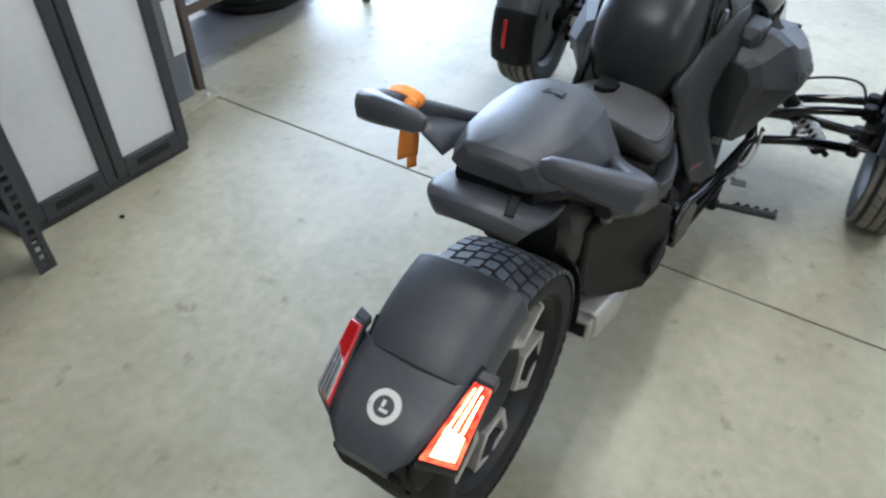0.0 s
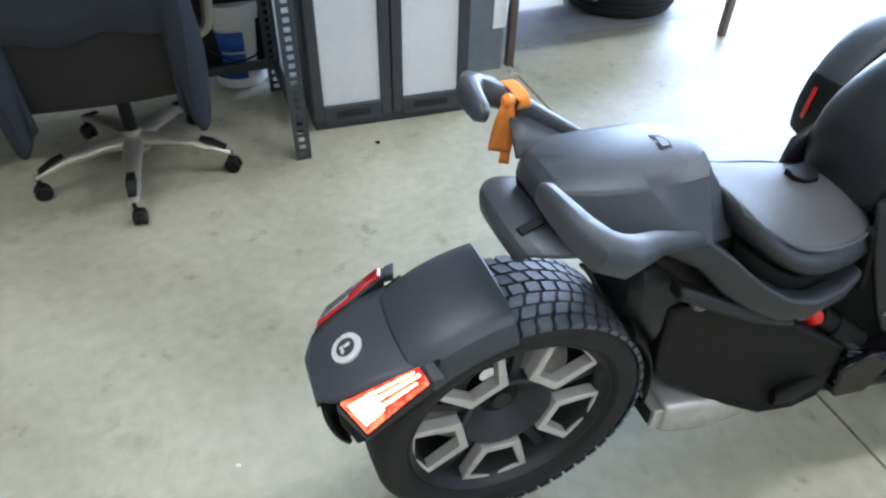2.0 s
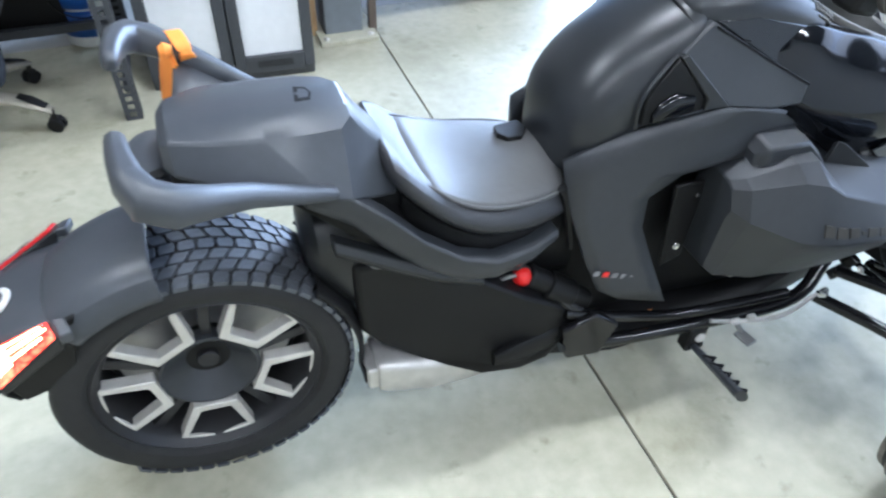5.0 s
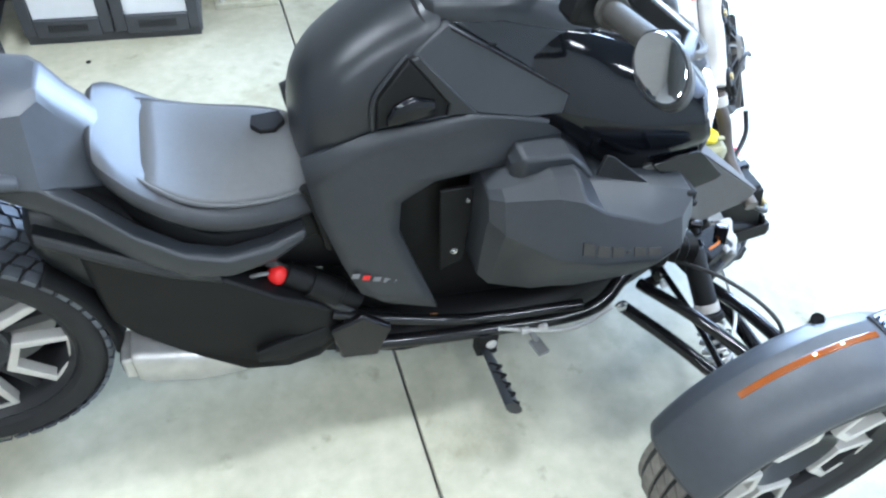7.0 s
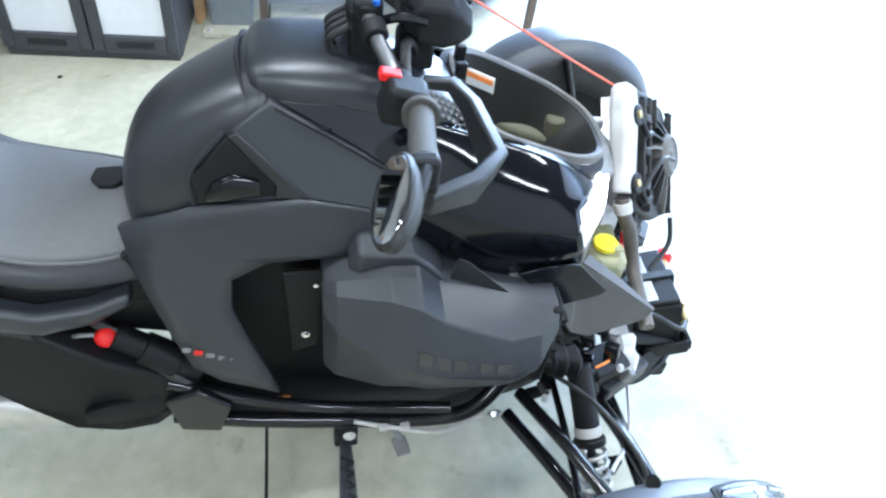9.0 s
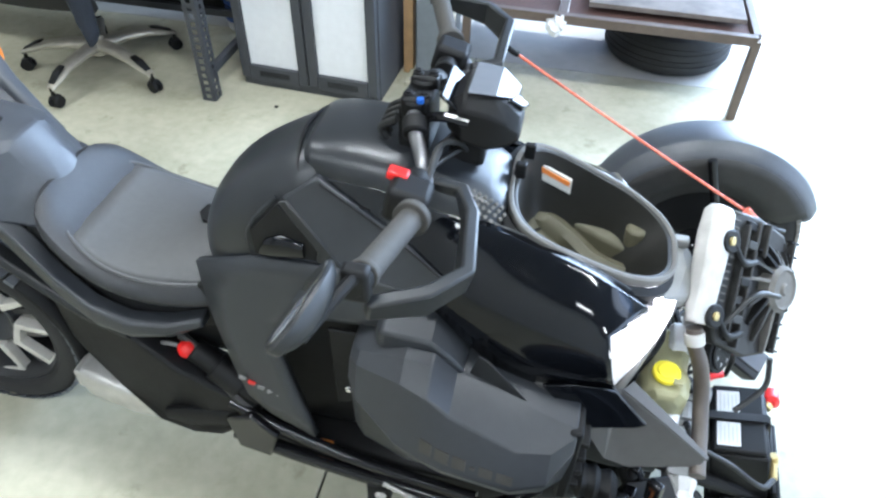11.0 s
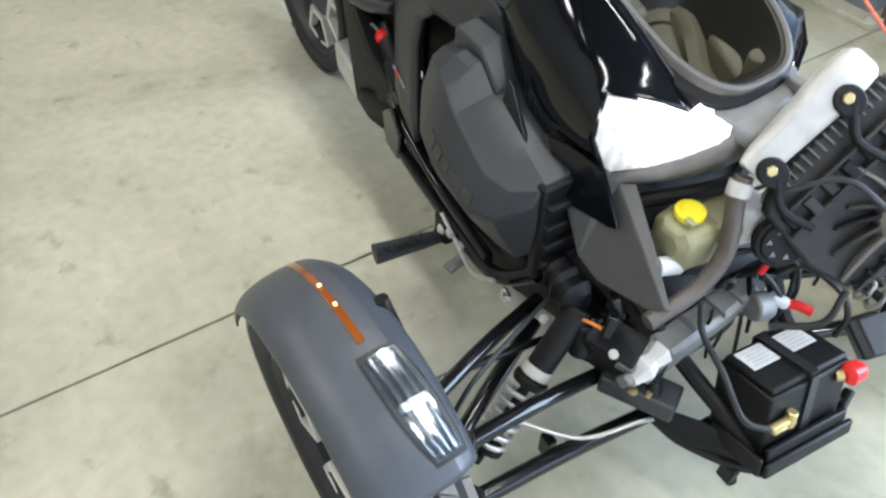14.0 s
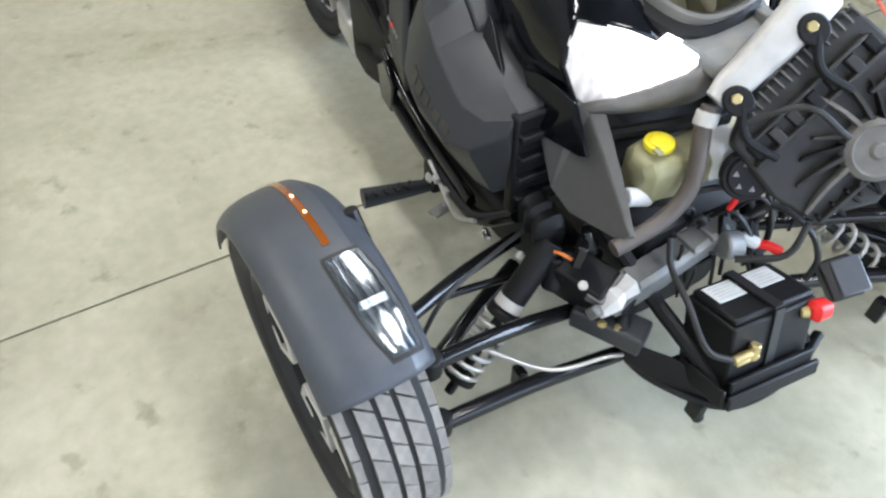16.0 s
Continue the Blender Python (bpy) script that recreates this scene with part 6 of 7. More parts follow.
def front_corner(s, FX, FZ, steer, FY):
    c = (FX, s * FY, FZ)
    before = set(trike.children)
    wheel("narrow dusty front tyre", c, 0.290, 0.072, 0.205, s, tread_road, "front")
    prof = [(s * 0.082, 0.291), (s * 0.082, 0.297), (s * 0.076, 0.306), (s * 0.056, 0.319), (s * 0.020, 0.327), (-s * 0.020, 0.329), (-s * 0.052, 0.327), (-s * 0.060, 0.318), (-s * 0.078, 0.309), (-s * 0.088, 0.294), (-s * 0.089, 0.280)]
    mudguard("front_mudguard", c, prof, 46 if s < 0 else 25, 162, "grey", "matte grey front mudguard", 34)
    if s < 0:
        amber = part("side_marker", ring([(-s * 0.010, 0.324), (-s * 0.012, 0.3325), (-s * 0.023, 0.3335), (-s * 0.026, 0.325)], c, 20, 84, 130), "amber", trike, "thin amber side marker", bevel=0.001)
        # small glowing boxes stand in for glints on the marker
        for a in (97, 106):
            p = Vector((FX + 0.3345 * math.cos(radians(a)), s * (FY - 0.018), FZ + 0.3345 * math.sin(radians(a))))
            part("marker_glint", box(p, (0.005, 0.004, 0.002), Matrix.Rotation(radians(90 - a), 4, "Y")), "ambershine", amber)
        def cut(a, half, mid, r):
            """One cross cut of the signal at angle a, from side to side."""
            return [(FX + rr * math.cos(radians(a)), s * FY - s * (mid + half * u), FZ + rr * math.sin(radians(a))) for u, rr in ((-1, r - 0.008), (-1, r), (-0.5, r + 0.0015), (0, r + 0.002), (0.5, r + 0.0015), (1, r), (1, r - 0.008))]
        shape = ((79.8, 0.0245, 0.026), (79.0, 0.0265, 0.0265), (72.0, 0.0290, 0.031), (64.0, 0.0295, 0.035), (57.0, 0.0260, 0.040), (52.8, 0.0215, 0.0445), (52.0, 0.0200, 0.045))
        base = part("turn_signal", loft([cut(a, h, m, 0.3325) for a, h, m in shape]), "reflector", trike, "clear ribbed front turn signal")
        part("lens_frame", loft([cut(a + da, h + 0.004, m, 0.3305) for (a, h, m), da in zip(shape, (1.2, 0.6, 0, 0, 0, -0.6, -1.2))]), "dgrey", base)
        for k in range(4):
            u = -0.66 + 0.44 * k
            rib = [[(FX + rr * math.cos(radians(a)), s * FY - s * (m + h * u + o), FZ + rr * math.sin(radians(a))) for o, rr in ((-0.0038, 0.334), (-0.002, 0.3385), (0.002, 0.3385), (0.0038, 0.334))] for a, h, m in shape[1:-1]]
            part("lens_rib", loft(rib), "clear", base)
        part("lens_band", loft([cut(a, 0.019, 0.0345, 0.3350) for a in (64.8, 66.8)]), "emblem", base)
    if s > 0:
        skirt = [[(FX + r * math.cos(radians(a)), s * FY - s * y, FZ + r * math.sin(radians(a))) for y, r in ((0.088, 0.296), (0.090, 0.270), (0.088, 0.235), (0.084, max(0.185, 0.225 - 0.004 * (a - 28))))] for a in range(28, 161, 6)]
        solid(part("mudguard_skirt", strip(skirt), "dusty", trike, "dusty dark inner side of the mudguard", angle=50), 0.004, 0.0)
        solid(part("mud_flap", ring([(y, r + 0.003) for y, r in prof], c, 14, 156, 194), "black", trike, "black rear flap of the mudguard", sub=1), 0.005, 0.0)
        part("rear_reflector", box((FX - 0.332, s * (FY + 0.015), FZ + 0.045), (0.006, 0.016, 0.11), Matrix.Rotation(radians(8), 4, "Y")), "redlens", trike, "red strip reflector", bevel=0.003)
    turn = Matrix.Translation(c) @ Matrix.Rotation(radians(steer), 4, "Z") @ Matrix.Translation(-Vector(c))
    for ob in set(trike.children) - before:
        ob.matrix_basis = turn @ ob.matrix_basis
    # mudguard stay, upright, arms
    part("mudguard_stay", tube([(FX - 0.03, s * 0.61, 0.60), (FX + 0.02, s * 0.585, 0.45), (FX + 0.07, s * 0.58, 0.30)], 0.012, 10), "steel", trike)
    part("upright", joined([box((FX + 0.07, s * 0.585, 0.285), (0.12, 0.035, 0.15)), cyl((FX, s * 0.56, FZ), (FX, s * 0.64, FZ), 0.05, n=24)]), "steel", trike, "black steering upright", bevel=0.008)
    dx = FX - 1.54
    for name, inner, outer, rr in (("lower_arm", (1.44, s * 0.24, 0.205), (1.60 + dx, s * 0.565, 0.190), 0.016), ("lower_arm", (1.71, s * 0.17, 0.165), (1.69 + dx, s * 0.560, 0.205), 0.017),
                                   ("upper_arm", (1.45, s * 0.25, 0.300), (1.56 + dx, s * 0.560, 0.350), 0.014), ("upper_arm", (1.63, s * 0.23, 0.255), (1.655 + dx, s * 0.560, 0.345), 0.015), ("tie_rod", (1.54, s * 0.20, 0.28), (1.50 + dx, s * 0.58, 0.30), 0.008)):
        mid = (Vector(inner) + Vector(outer)) / 2 + Vector((0, 0, 0.012))
        part(name, tube([inner, mid, outer], rr, 12), "steel", trike, "black tubular suspension arm")
        part("ball_joint", joined([cyl(Vector(outer) - Vector((0, 0, 0.022)), Vector(outer) + Vector((0, 0, 0.022)), 0.022, n=16)]), "black", trike, bevel=0.004)
    part("arm_tab", box((1.66 + dx, s * 0.37, 0.165), (0.03, 0.02, 0.06)), "steel", trike, bevel=0.004)
    top, bot = Vector((1.560, s * 0.250, 0.390)), Vector((1.605 + dx, s * 0.495, 0.135))
    ax = (bot - top).normalized()
    part("shock_absorber", joined([cyl(top, top + ax * 0.17, 0.026, n=18), cyl(top + ax * 0.12, bot, 0.010, n=12), cyl(top + ax * 0.155, top + ax * 0.172, 0.034, n=20), cyl(bot - ax * 0.05, bot - ax * 0.035, 0.034, n=20)]), "black", trike, "black shock absorber", bevel=0.003)
    part("shock_collar", cyl(top + ax * 0.130, top + ax * 0.150, 0.0285, n=18), "frame", trike)
    q1 = ax.orthogonal().normalized()
    q2 = ax.cross(q1)
    turns, L0 = 6, (bot - ax * 0.05 - (top + ax * 0.17)).length
    coil = [top + ax * (0.172 + L0 * k / (turns * 10)) + (q1 * math.cos(2 * math.pi * k / 10) + q2 * math.sin(2 * math.pi * k / 10)) * 0.031 for k in range(turns * 10 + 1)]
    part("coil_spring", tube(coil, 0.0052, 8, 1), "silver", trike, "silver coil spring")
    part("brake_line", tube([(1.48, s * 0.22, 0.36), (1.55, s * 0.36, 0.42), (1.60, s * 0.50, 0.42), (1.60, s * 0.55, 0.33)], 0.0045, 8), "wire", trike)


front_corner(-1, 1.540, 0.286, 2, 0.690)
front_corner(1, 1.772, 0.300, 4, 0.715)
part("sensor_cable", tube([(1.62, -0.42, 0.24), (1.70, -0.33, 0.215), (1.735, -0.22, 0.225), (1.76, -0.15, 0.21)], 0.0045, 8), "silver", trike, "pale braided cable")

# -- frame rails, pegs, pedals --
for s in (-1, 1):
    part("frame_rail", tube([(0.74, s * 0.195, 0.235), (0.90, s * 0.215, 0.225), (1.10, s * 0.235, 0.225), (1.32, s * 0.265, 0.262), (1.42, s * 0.23, 0.33)], 0.017, 12), "steel", trike, "black tubular frame rail")
    part("upper_rail", tube([(0.74, s * 0.185, 0.335), (0.88, s * 0.205, 0.295), (1.05, s * 0.222, 0.262), (1.30, s * 0.262, 0.285)], 0.013, 12), "steel", trike, "black tubular frame rail")
    part("rail_bracket", plate([(0.73, s * 0.19, 0.30), (0.80, s * 0.20, 0.345), (0.86, s * 0.21, 0.30), (0.83, s * 0.205, 0.205), (0.75, s * 0.195, 0.205)], (0, s * 0.02, 0)), "steel", trike, bevel=0.006)
    bolt((1.392, s * 0.288, 0.276), (0, s, 0), 0.010, trike)
    # foot peg
    root, tip = Vector((1.085, s * 0.245, 0.158)), Vector((1.080, s * 0.425, 0.190))
    dd = (tip - root).normalized()
    peg = part("foot_peg", tube([root, root + dd * 0.05, root + dd * 0.12, tip], lambda u: 0.016 + 0.010 * u, 10, 4, 0.5), "mgrey", trike, "ribbed rubber foot peg")
    for k in range(9):
        p = root + dd * (0.06 + 0.014 * k) + Vector((0, 0, 0.012))
        part("peg_rib", box(p, (0.030, 0.006, 0.007), Matrix.Rotation(0.5 if k % 2 else -0.5, 4, "Z")), "black", peg)
    part("peg_mount", joined([box((1.085, s * 0.235, 0.185), (0.05, 0.035, 0.075)), cyl((1.06, s * 0.245, 0.160), (1.11, s * 0.245, 0.160), 0.012, n=12)]), "black", trike, bevel=0.005)
    bolt((1.092, s * 0.256, 0.192), (0, s, 0.2), 0.009, trike, "frame")
part("pedal", joined([box((1.200, -0.285, 0.185), (0.030, 0.045, 0.008), Matrix.Rotation(0.2, 4, "Z")), tube([(1.200, -0.270, 0.190), (1.19, -0.26, 0.205), (1.18, -0.250, 0.225)], 0.007, 8)]), "cast", trike, "small steel foot pedal", bevel=0.002)
part("silver_hose", tube([(1.10, -0.255, 0.250), (1.18, -0.268, 0.235), (1.28, -0.29, 0.24), (1.36, -0.29, 0.29)], 0.005, 8), "silver", trike)
for x, z in ((1.16, 0.245), (1.205, 0.243), (1.30, 0.252)):
    part("rail_clip", box((x, -0.272, z), (0.02, 0.012, 0.014)), "frame", trike, bevel=0.002)
part("skid_plate", hull([(0.72, 0.14, 0.13, 0.20), (0.90, 0.18, 0.115, 0.20), (1.30, 0.19, 0.12, 0.22), (1.50, 0.16, 0.15, 0.26), (1.66, 0.11, 0.18, 0.28)], 20, 5), "black", trike, "black belly pan")
part("oil_cap", joined([cyl((1.19, -0.17, 0.325), (1.19, -0.19, 0.325), 0.022, n=16)]), "frame", trike, bevel=0.003)
part("orange_connector", joined([box((0.955, -0.20, 0.265), (0.035, 0.015, 0.02))]), "labelorange", trike, bevel=0.004)

# -- bare nose: coolant bottle, hoses, cast frame, battery --
tank = []
for y, x0, x1, z0, z1 in ((-0.145, 1.590, 1.640, 0.520, 0.572), (-0.132, 1.572, 1.658, 0.497, 0.584), (-0.095, 1.568, 1.664, 0.490, 0.586), (-0.060, 1.575, 1.662, 0.498, 0.572), (-0.020, 1.580, 1.668, 0.508, 0.578), (0.012, 1.590, 1.668, 0.520, 0.588), (0.024, 1.604, 1.656, 0.535, 0.578)):
    tank.append([(x0 + 0.010, y, z0), (x1 - 0.010, y, z0), (x1, y, z0 + 0.014), (x1, y, z1 - 0.016), (x1 - 0.014, y, z1), (x0 + 0.014, y, z1), (x0, y, z1 - 0.016), (x0, y, z0 + 0.014)])
bottle = part("coolant_bottle", joined([loft(tank), cyl((1.612, -0.100, 0.570), (1.612, -0.100, 0.592), 0.024, n=20)]), "milk", trike, "milky yellow coolant bottle", bevel=0.006, angle=30)
part("bottle_tank", hull([(1.622, 0.026, 0.525, 0.585, 0.002), (1.630, 0.032, 0.515, 0.598, 0.002), (1.668, 0.030, 0.515, 0.600, 0.006), (1.676, 0.022, 0.525, 0.590, 0.006)], 18, 5), "cabdoor", trike, "white reservoir beside the bottle", bevel=0.004)
part("filler_cap", joined([cyl((1.612, -0.101, 0.588), (1.612, -0.101, 0.599), 0.026, n=28), cyl((1.612, -0.101, 0.599), (1.612, -0.101, 0.603), 0.019, 0.017, 24)]), "yellow", trike, "bright yellow filler cap", bevel=0.002)
part("cap_tab", box((1.632, -0.122, 0.598), (0.018, 0.012, 0.006)), "milk", trike, bevel=0.002)
part("coolant_hose", tube([(1.645, -0.046, 0.668), (1.652, -0.058, 0.640), (1.672, -0.074, 0.602), (1.686, -0.086, 0.560), (1.692, -0.112, 0.524), (1.694, -0.160, 0.500), (1.690, -0.235, 0.482)], 0.0150, 14), "copper", trike, "brown grey rubber coolant hose")
part("hose_band", cyl((1.647, -0.050, 0.660), (1.653, -0.059, 0.640), 0.019, n=18), "frame", trike)
part("white_canister", cyl((1.630, -0.170, 0.519), (1.641, -0.126, 0.509), 0.0165, n=20), "cabdoor", trike, "white capped canister", bevel=0.003)
part("canister_end", cyl((1.641, -0.126, 0.509), (1.652, -0.085, 0.500), 0.019, n=18), "black", trike, bevel=0.003)
cast = loft([[(1.690 + a * 0.026, y, z + b * h) for a, b in ((-1, -1), (1, -1), (1, 0.7), (0.6, 1), (-1, 1))] for y, z, h in ((-0.215, 0.335, 0.020), (-0.20, 0.340, 0.026), (-0.10, 0.362, 0.026), (-0.085, 0.366, 0.020), (0.00, 0.392, 0.020), (0.03, 0.400, 0.022))])
part("cast_crossmember", cast, "cast", trike, "grey cast crossmember", bevel=0.003, angle=25)
for y_, z_ in ((-0.17, 0.372), (-0.05, 0.398), (-0.01, 0.408)):
    part("cast_rib", box((1.692, y_, z_), (0.046, 0.005, 0.016), Matrix.Rotation(0.25, 4, "X")), "cast", trike, bevel=0.001)
part("clear_sleeve", loft([[(1.70 + 0.022 * math.cos(a) * q, -0.215 + 0.03 * t, 0.345 + 0.02 * t + 0.020 * math.sin(a) * q) for a in (0.2, 1.1, 2.3, 3.0, 4.2, 5.3)] for t, q in ((-0.8, 0.6), (0.0, 1.15), (0.5, 0.8), (1.2, 1.1))]), "plasticwrap", trike, "crumpled clear sleeve", angle=15)
part("cast_lug", cyl((1.725, 0.0, 0.40), (1.735, 0.035, 0.395), 0.026, n=18), "cast", trike, bevel=0.005)
part("clear_connector", joined([box((1.676, -0.232, 0.342), (0.034, 0.022, 0.030), Euler((0.3, 0.2, 0.5)).to_matrix().to_4x4()), box((1.692, -0.245, 0.325), (0.022, 0.016, 0.034), Euler((0.1, 0.5, 0.2)).to_matrix().to_4x4())]), "cast", trike, bevel=0.004)
part("steering_bracket", joined([box((1.70, -0.205, 0.275), (0.14, 0.06, 0.045), Matrix.Rotation(0.5, 4, "Z")), box((1.64, -0.215, 0.30), (0.06, 0.05, 0.07))]), "mgrey", trike, "black steering bracket", bevel=0.006)
for p in ((1.705, -0.232, 0.300), (1.725, -0.212, 0.298)):
    bolt(p, (0, 0, 1), 0.006, trike, "brass")
part("nose_frame", joined([tube([(1.50, s * 0.17, 0.46), (1.62, s * 0.16, 0.40), (1.74, s * 0.12, 0.30), (1.90, s * 0.10, 0.24)], 0.016, 10) for s in (-1, 1)] + [tube([(1.52, -0.14, 0.56), (1.60, 0.0, 0.60), (1.52, 0.14, 0.56)], 0.014, 10)]), "black", trike, "black nose subframe")
part("inner_nose", hull([(1.45, 0.16, 0.30, 0.60), (1.56, 0.15, 0.28, 0.52), (1.66, 0.12, 0.25, 0.42)], 20, 5), "black", trike, "black inner nose panels")
RB = Matrix.Translation((1.838, -0.012, 0.298)) @ Matrix.Rotation(radians(86), 4, "Z") @ Matrix.Rotation(-0.26, 4, "X") @ Matrix.Rotation(0.05, 4, "Y")
bat = part("battery", joined([box((0, 0, -0.005), (0.186, 0.116, 0.145)), box((0, 0, 0.074), (0.176, 0.104, 0.014))]), "black", trike, "black battery with two paper labels", bevel=0.005, at=RB)
for x in (-0.046, 0.040):
    part("paper_label", box((x, 0.020, 0.0818), (0.060, 0.046, 0.0015)), "label", bat)
    for k in range(5):
        part("print_bar", box((x, 0.004 + 0.008 * k, 0.083), (0.050 - 0.012 * (k % 2), 0.0018, 0.0006)), "faint", bat)
part("battery_strap", joined([box((0.0, 0, 0.0835), (0.020, 0.118, 0.004)), box((0.0, -0.0605, 0.005), (0.020, 0.004, 0.15)), box((0.0, 0.0605, 0.005), (0.020, 0.004, 0.15))]), "dgrey", bat, "black rubber strap")
part("red_terminal", hull([(0.067, 0.010, 0.040, 0.062, -0.066), (0.075, 0.018, 0.032, 0.070, -0.068), (0.100, 0.016, 0.034, 0.068, -0.070), (0.110, 0.008, 0.042, 0.060, -0.070)], 14, 3), "red", bat, "red terminal boot")
part("terminal_post", cyl((0.058, -0.056, 0.048), (0.070, -0.064, 0.050), 0.011, n=12), "brass", bat, bevel=0.002)
part("earth_terminal", joined([cyl((-0.095, -0.066, 0.010), (-0.055, -0.068, 0.014), 0.008, n=12), cyl((-0.055, -0.068, 0.000), (-0.050, -0.068, 0.030), 0.010, n=12), box((-0.065, -0.064, 0.002), (0.05, 0.02, 0.008))]), "brass", bat, "brass earth terminal", bevel=0.002)
part("earth_cable", tube([RB @ Vector((-0.095, -0.066, 0.010)), RB @ Vector((-0.130, -0.040, 0.030)), RB @ Vector((-0.125, 0.02, 0.085)), RB @ Vector((-0.115, 0.08, 0.12)), (1.69, -0.10, 0.44)], 0.006, 8), "wire", trike)
part("battery_front_rail", box((0, -0.070, -0.050), (0.19, 0.010, 0.028)), "black", bat, bevel=0.003)
part("red_connector", tube([(1.750, 0.068, 0.392), (1.765, 0.080, 0.394), (1.785, 0.092, 0.390)], 0.009, 10), "red", trike, "red cable boot")
part("white_plug", tube([(1.728, 0.045, 0.402), (1.750, 0.068, 0.392)], 0.012, 8), "label", trike, bevel=0.002)
part("fuse_box", box((1.857, 0.190, 0.332), (0.078, 0.056, 0.05), Euler((0.5, 0.5, -0.2)).to_matrix().to_4x4()), "dgrey", trike, "black fuse box", bevel=0.005)
# lid of the black box, coloured pale blue for the sky's sheen
part("fuse_lid", box((1.872, 0.188, 0.358), (0.068, 0.050, 0.010), Euler((0.5, 0.5, -0.2)).to_matrix().to_4x4()), "visor", trike, bevel=0.003)
HN = Vector((0.75, -0.50, 0.42)).normalized()
hc = Vector((1.718, 0.000, 0.562))
horn = part("horn", joined([cyl(hc - HN * 0.012, hc + HN * 0.010, 0.042, n=32), cyl(hc + HN * 0.010, hc + HN * 0.015, 0.034, n=28), cyl(hc - HN * 0.030, hc - HN * 0.012, 0.022, n=20)]), "black", trike, "round black horn", bevel=0.003)
for k in range(6):
    a = radians(60 * k)
    h1 = HN.orthogonal().normalized()
    h2 = HN.cross(h1)
    part("horn_mark", cyl(hc + HN * 0.015 + (h1 * math.cos(a) + h2 * math.sin(a)) * 0.022, hc + HN * 0.0165 + (h1 * math.cos(a) + h2 * math.sin(a)) * 0.022, 0.006, n=3), "badge", horn)
tray_ = part("battery_tray", joined([box((0, -0.005, -0.086), (0.215, 0.145, 0.014)), box((0.0, -0.080, -0.075), (0.21, 0.010, 0.032)), box((-0.108, -0.02, -0.070), (0.010, 0.11, 0.04))]), "black", trike, "black battery tray", bevel=0.004, at=RB)
part("bumper_rail", tube([(1.745, -0.185, 0.205), (1.80, -0.165, 0.192), (1.890, -0.105, 0.186), (1.922, -0.04, 0.195), (1.925, 0.05, 0.225), (1.90, 0.13, 0.255)], 0.011, 10, 5, 0.9), "black", trike, "black lower bumper rail")
part("bumper_foot", joined([box((1.875, -0.118, 0.162), (0.030, 0.026, 0.045)), cyl((1.875, -0.118, 0.147), (1.888, -0.113, 0.132), 0.012, n=10)]), "black", trike, bevel=0.004)
part("side_bracket", plate([(1.735, -0.205, 0.225), (1.80, -0.175, 0.212), (1.895, -0.100, 0.200), (1.90, -0.085, 0.228), (1.80, -0.14, 0.25), (1.735, -0.185, 0.25)], (0, 0, -0.014)), "black", trike, bevel=0.005)
wires = random.Random(5)
for k in range(10):
    p = Vector((1.58 + 0.016 * k, -0.14 + 0.027 * k, 0.40 + wires.uniform(0, 0.08)))
    q = p + Vector((wires.uniform(0.02, 0.10), wires.uniform(0.04, 0.14), wires.uniform(-0.10, 0.0)))
    m_ = (p + q) / 2 + Vector((wires.uniform(-0.02, 0.03), wires.uniform(-0.02, 0.02), wires.uniform(0.0, 0.05)))
    part("wire", tube([p - Vector((0.04, 0.02, 0.08)), p, m_, q, q - Vector((0.0, 0.0, 0.06))], wires.choice((0.0035, 0.0045, 0.006)), 7), "wire", trike)
part("red_lead", tube([(1.712, 0.000, 0.482), (1.716, 0.000, 0.500), (1.712, 0.006, 0.520)], 0.006, 8), "red", trike, "short red lead")
part("abs_block", joined([box((1.63, -0.22, 0.33), (0.10, 0.07, 0.09), Euler((0.2, 0.1, 0.4)).to_matrix().to_4x4()), cyl((1.58, -0.25, 0.37), (1.60, -0.27, 0.31), 0.022, n=16)]), "black", trike, "black hydraulic block", bevel=0.006)
part("orange_clip", tube([(1.590, -0.268, 0.400), (1.605, -0.266, 0.408), (1.622, -0.256, 0.404), (1.634, -0.246, 0.392)], 0.0032, 8), "labelorange", trike)
part("bellows_duct", hull([(1.47, 0.022, 0.40, 0.45, -0.245), (1.49, 0.032, 0.385, 0.455, -0.25), (1.50, 0.026, 0.39, 0.45, -0.25), (1.515, 0.034, 0.375, 0.45, -0.25), (1.525, 0.026, 0.38, 0.44, -0.25), (1.545, 0.034, 0.365, 0.44, -0.25), (1.56, 0.022, 0.37, 0.42, -0.245)], 18, 3), "black", trike, "black rubber duct")

clut = random.Random(11)
for k in range(16):
    p = Vector((1.50 + 0.20 * clut.random(), -0.255 + 0.10 * clut.random(), 0.26 + 0.16 * clut.random()))
    if k % 2:
        part("steel_bracket", box(p, (0.02 + 0.05 * clut.random(), 0.012 + 0.03 * clut.random(), 0.015 + 0.04 * clut.random()), Euler((clut.uniform(-0.5, 0.5), clut.uniform(-0.5, 0.5), clut.uniform(-0.8, 0.8))).to_matrix().to_4x4()), "steel" if k % 4 else "dusty", trike, bevel=0.004)
    else:
        part("coupling", cyl(p, p + Vector((clut.uniform(-0.04, 0.05), clut.uniform(-0.05, 0.03), clut.uniform(-0.05, 0.01))), 0.009 + 0.008 * clut.random(), n=14), "black", trike, bevel=0.002)
for p in ((1.565, -0.262, 0.345), (1.62, -0.262, 0.362), (1.66, -0.255, 0.372), (1.50, -0.275, 0.31)):
    bolt(p, (0.2, -0.6, 0.7), 0.006, trike, "silver")

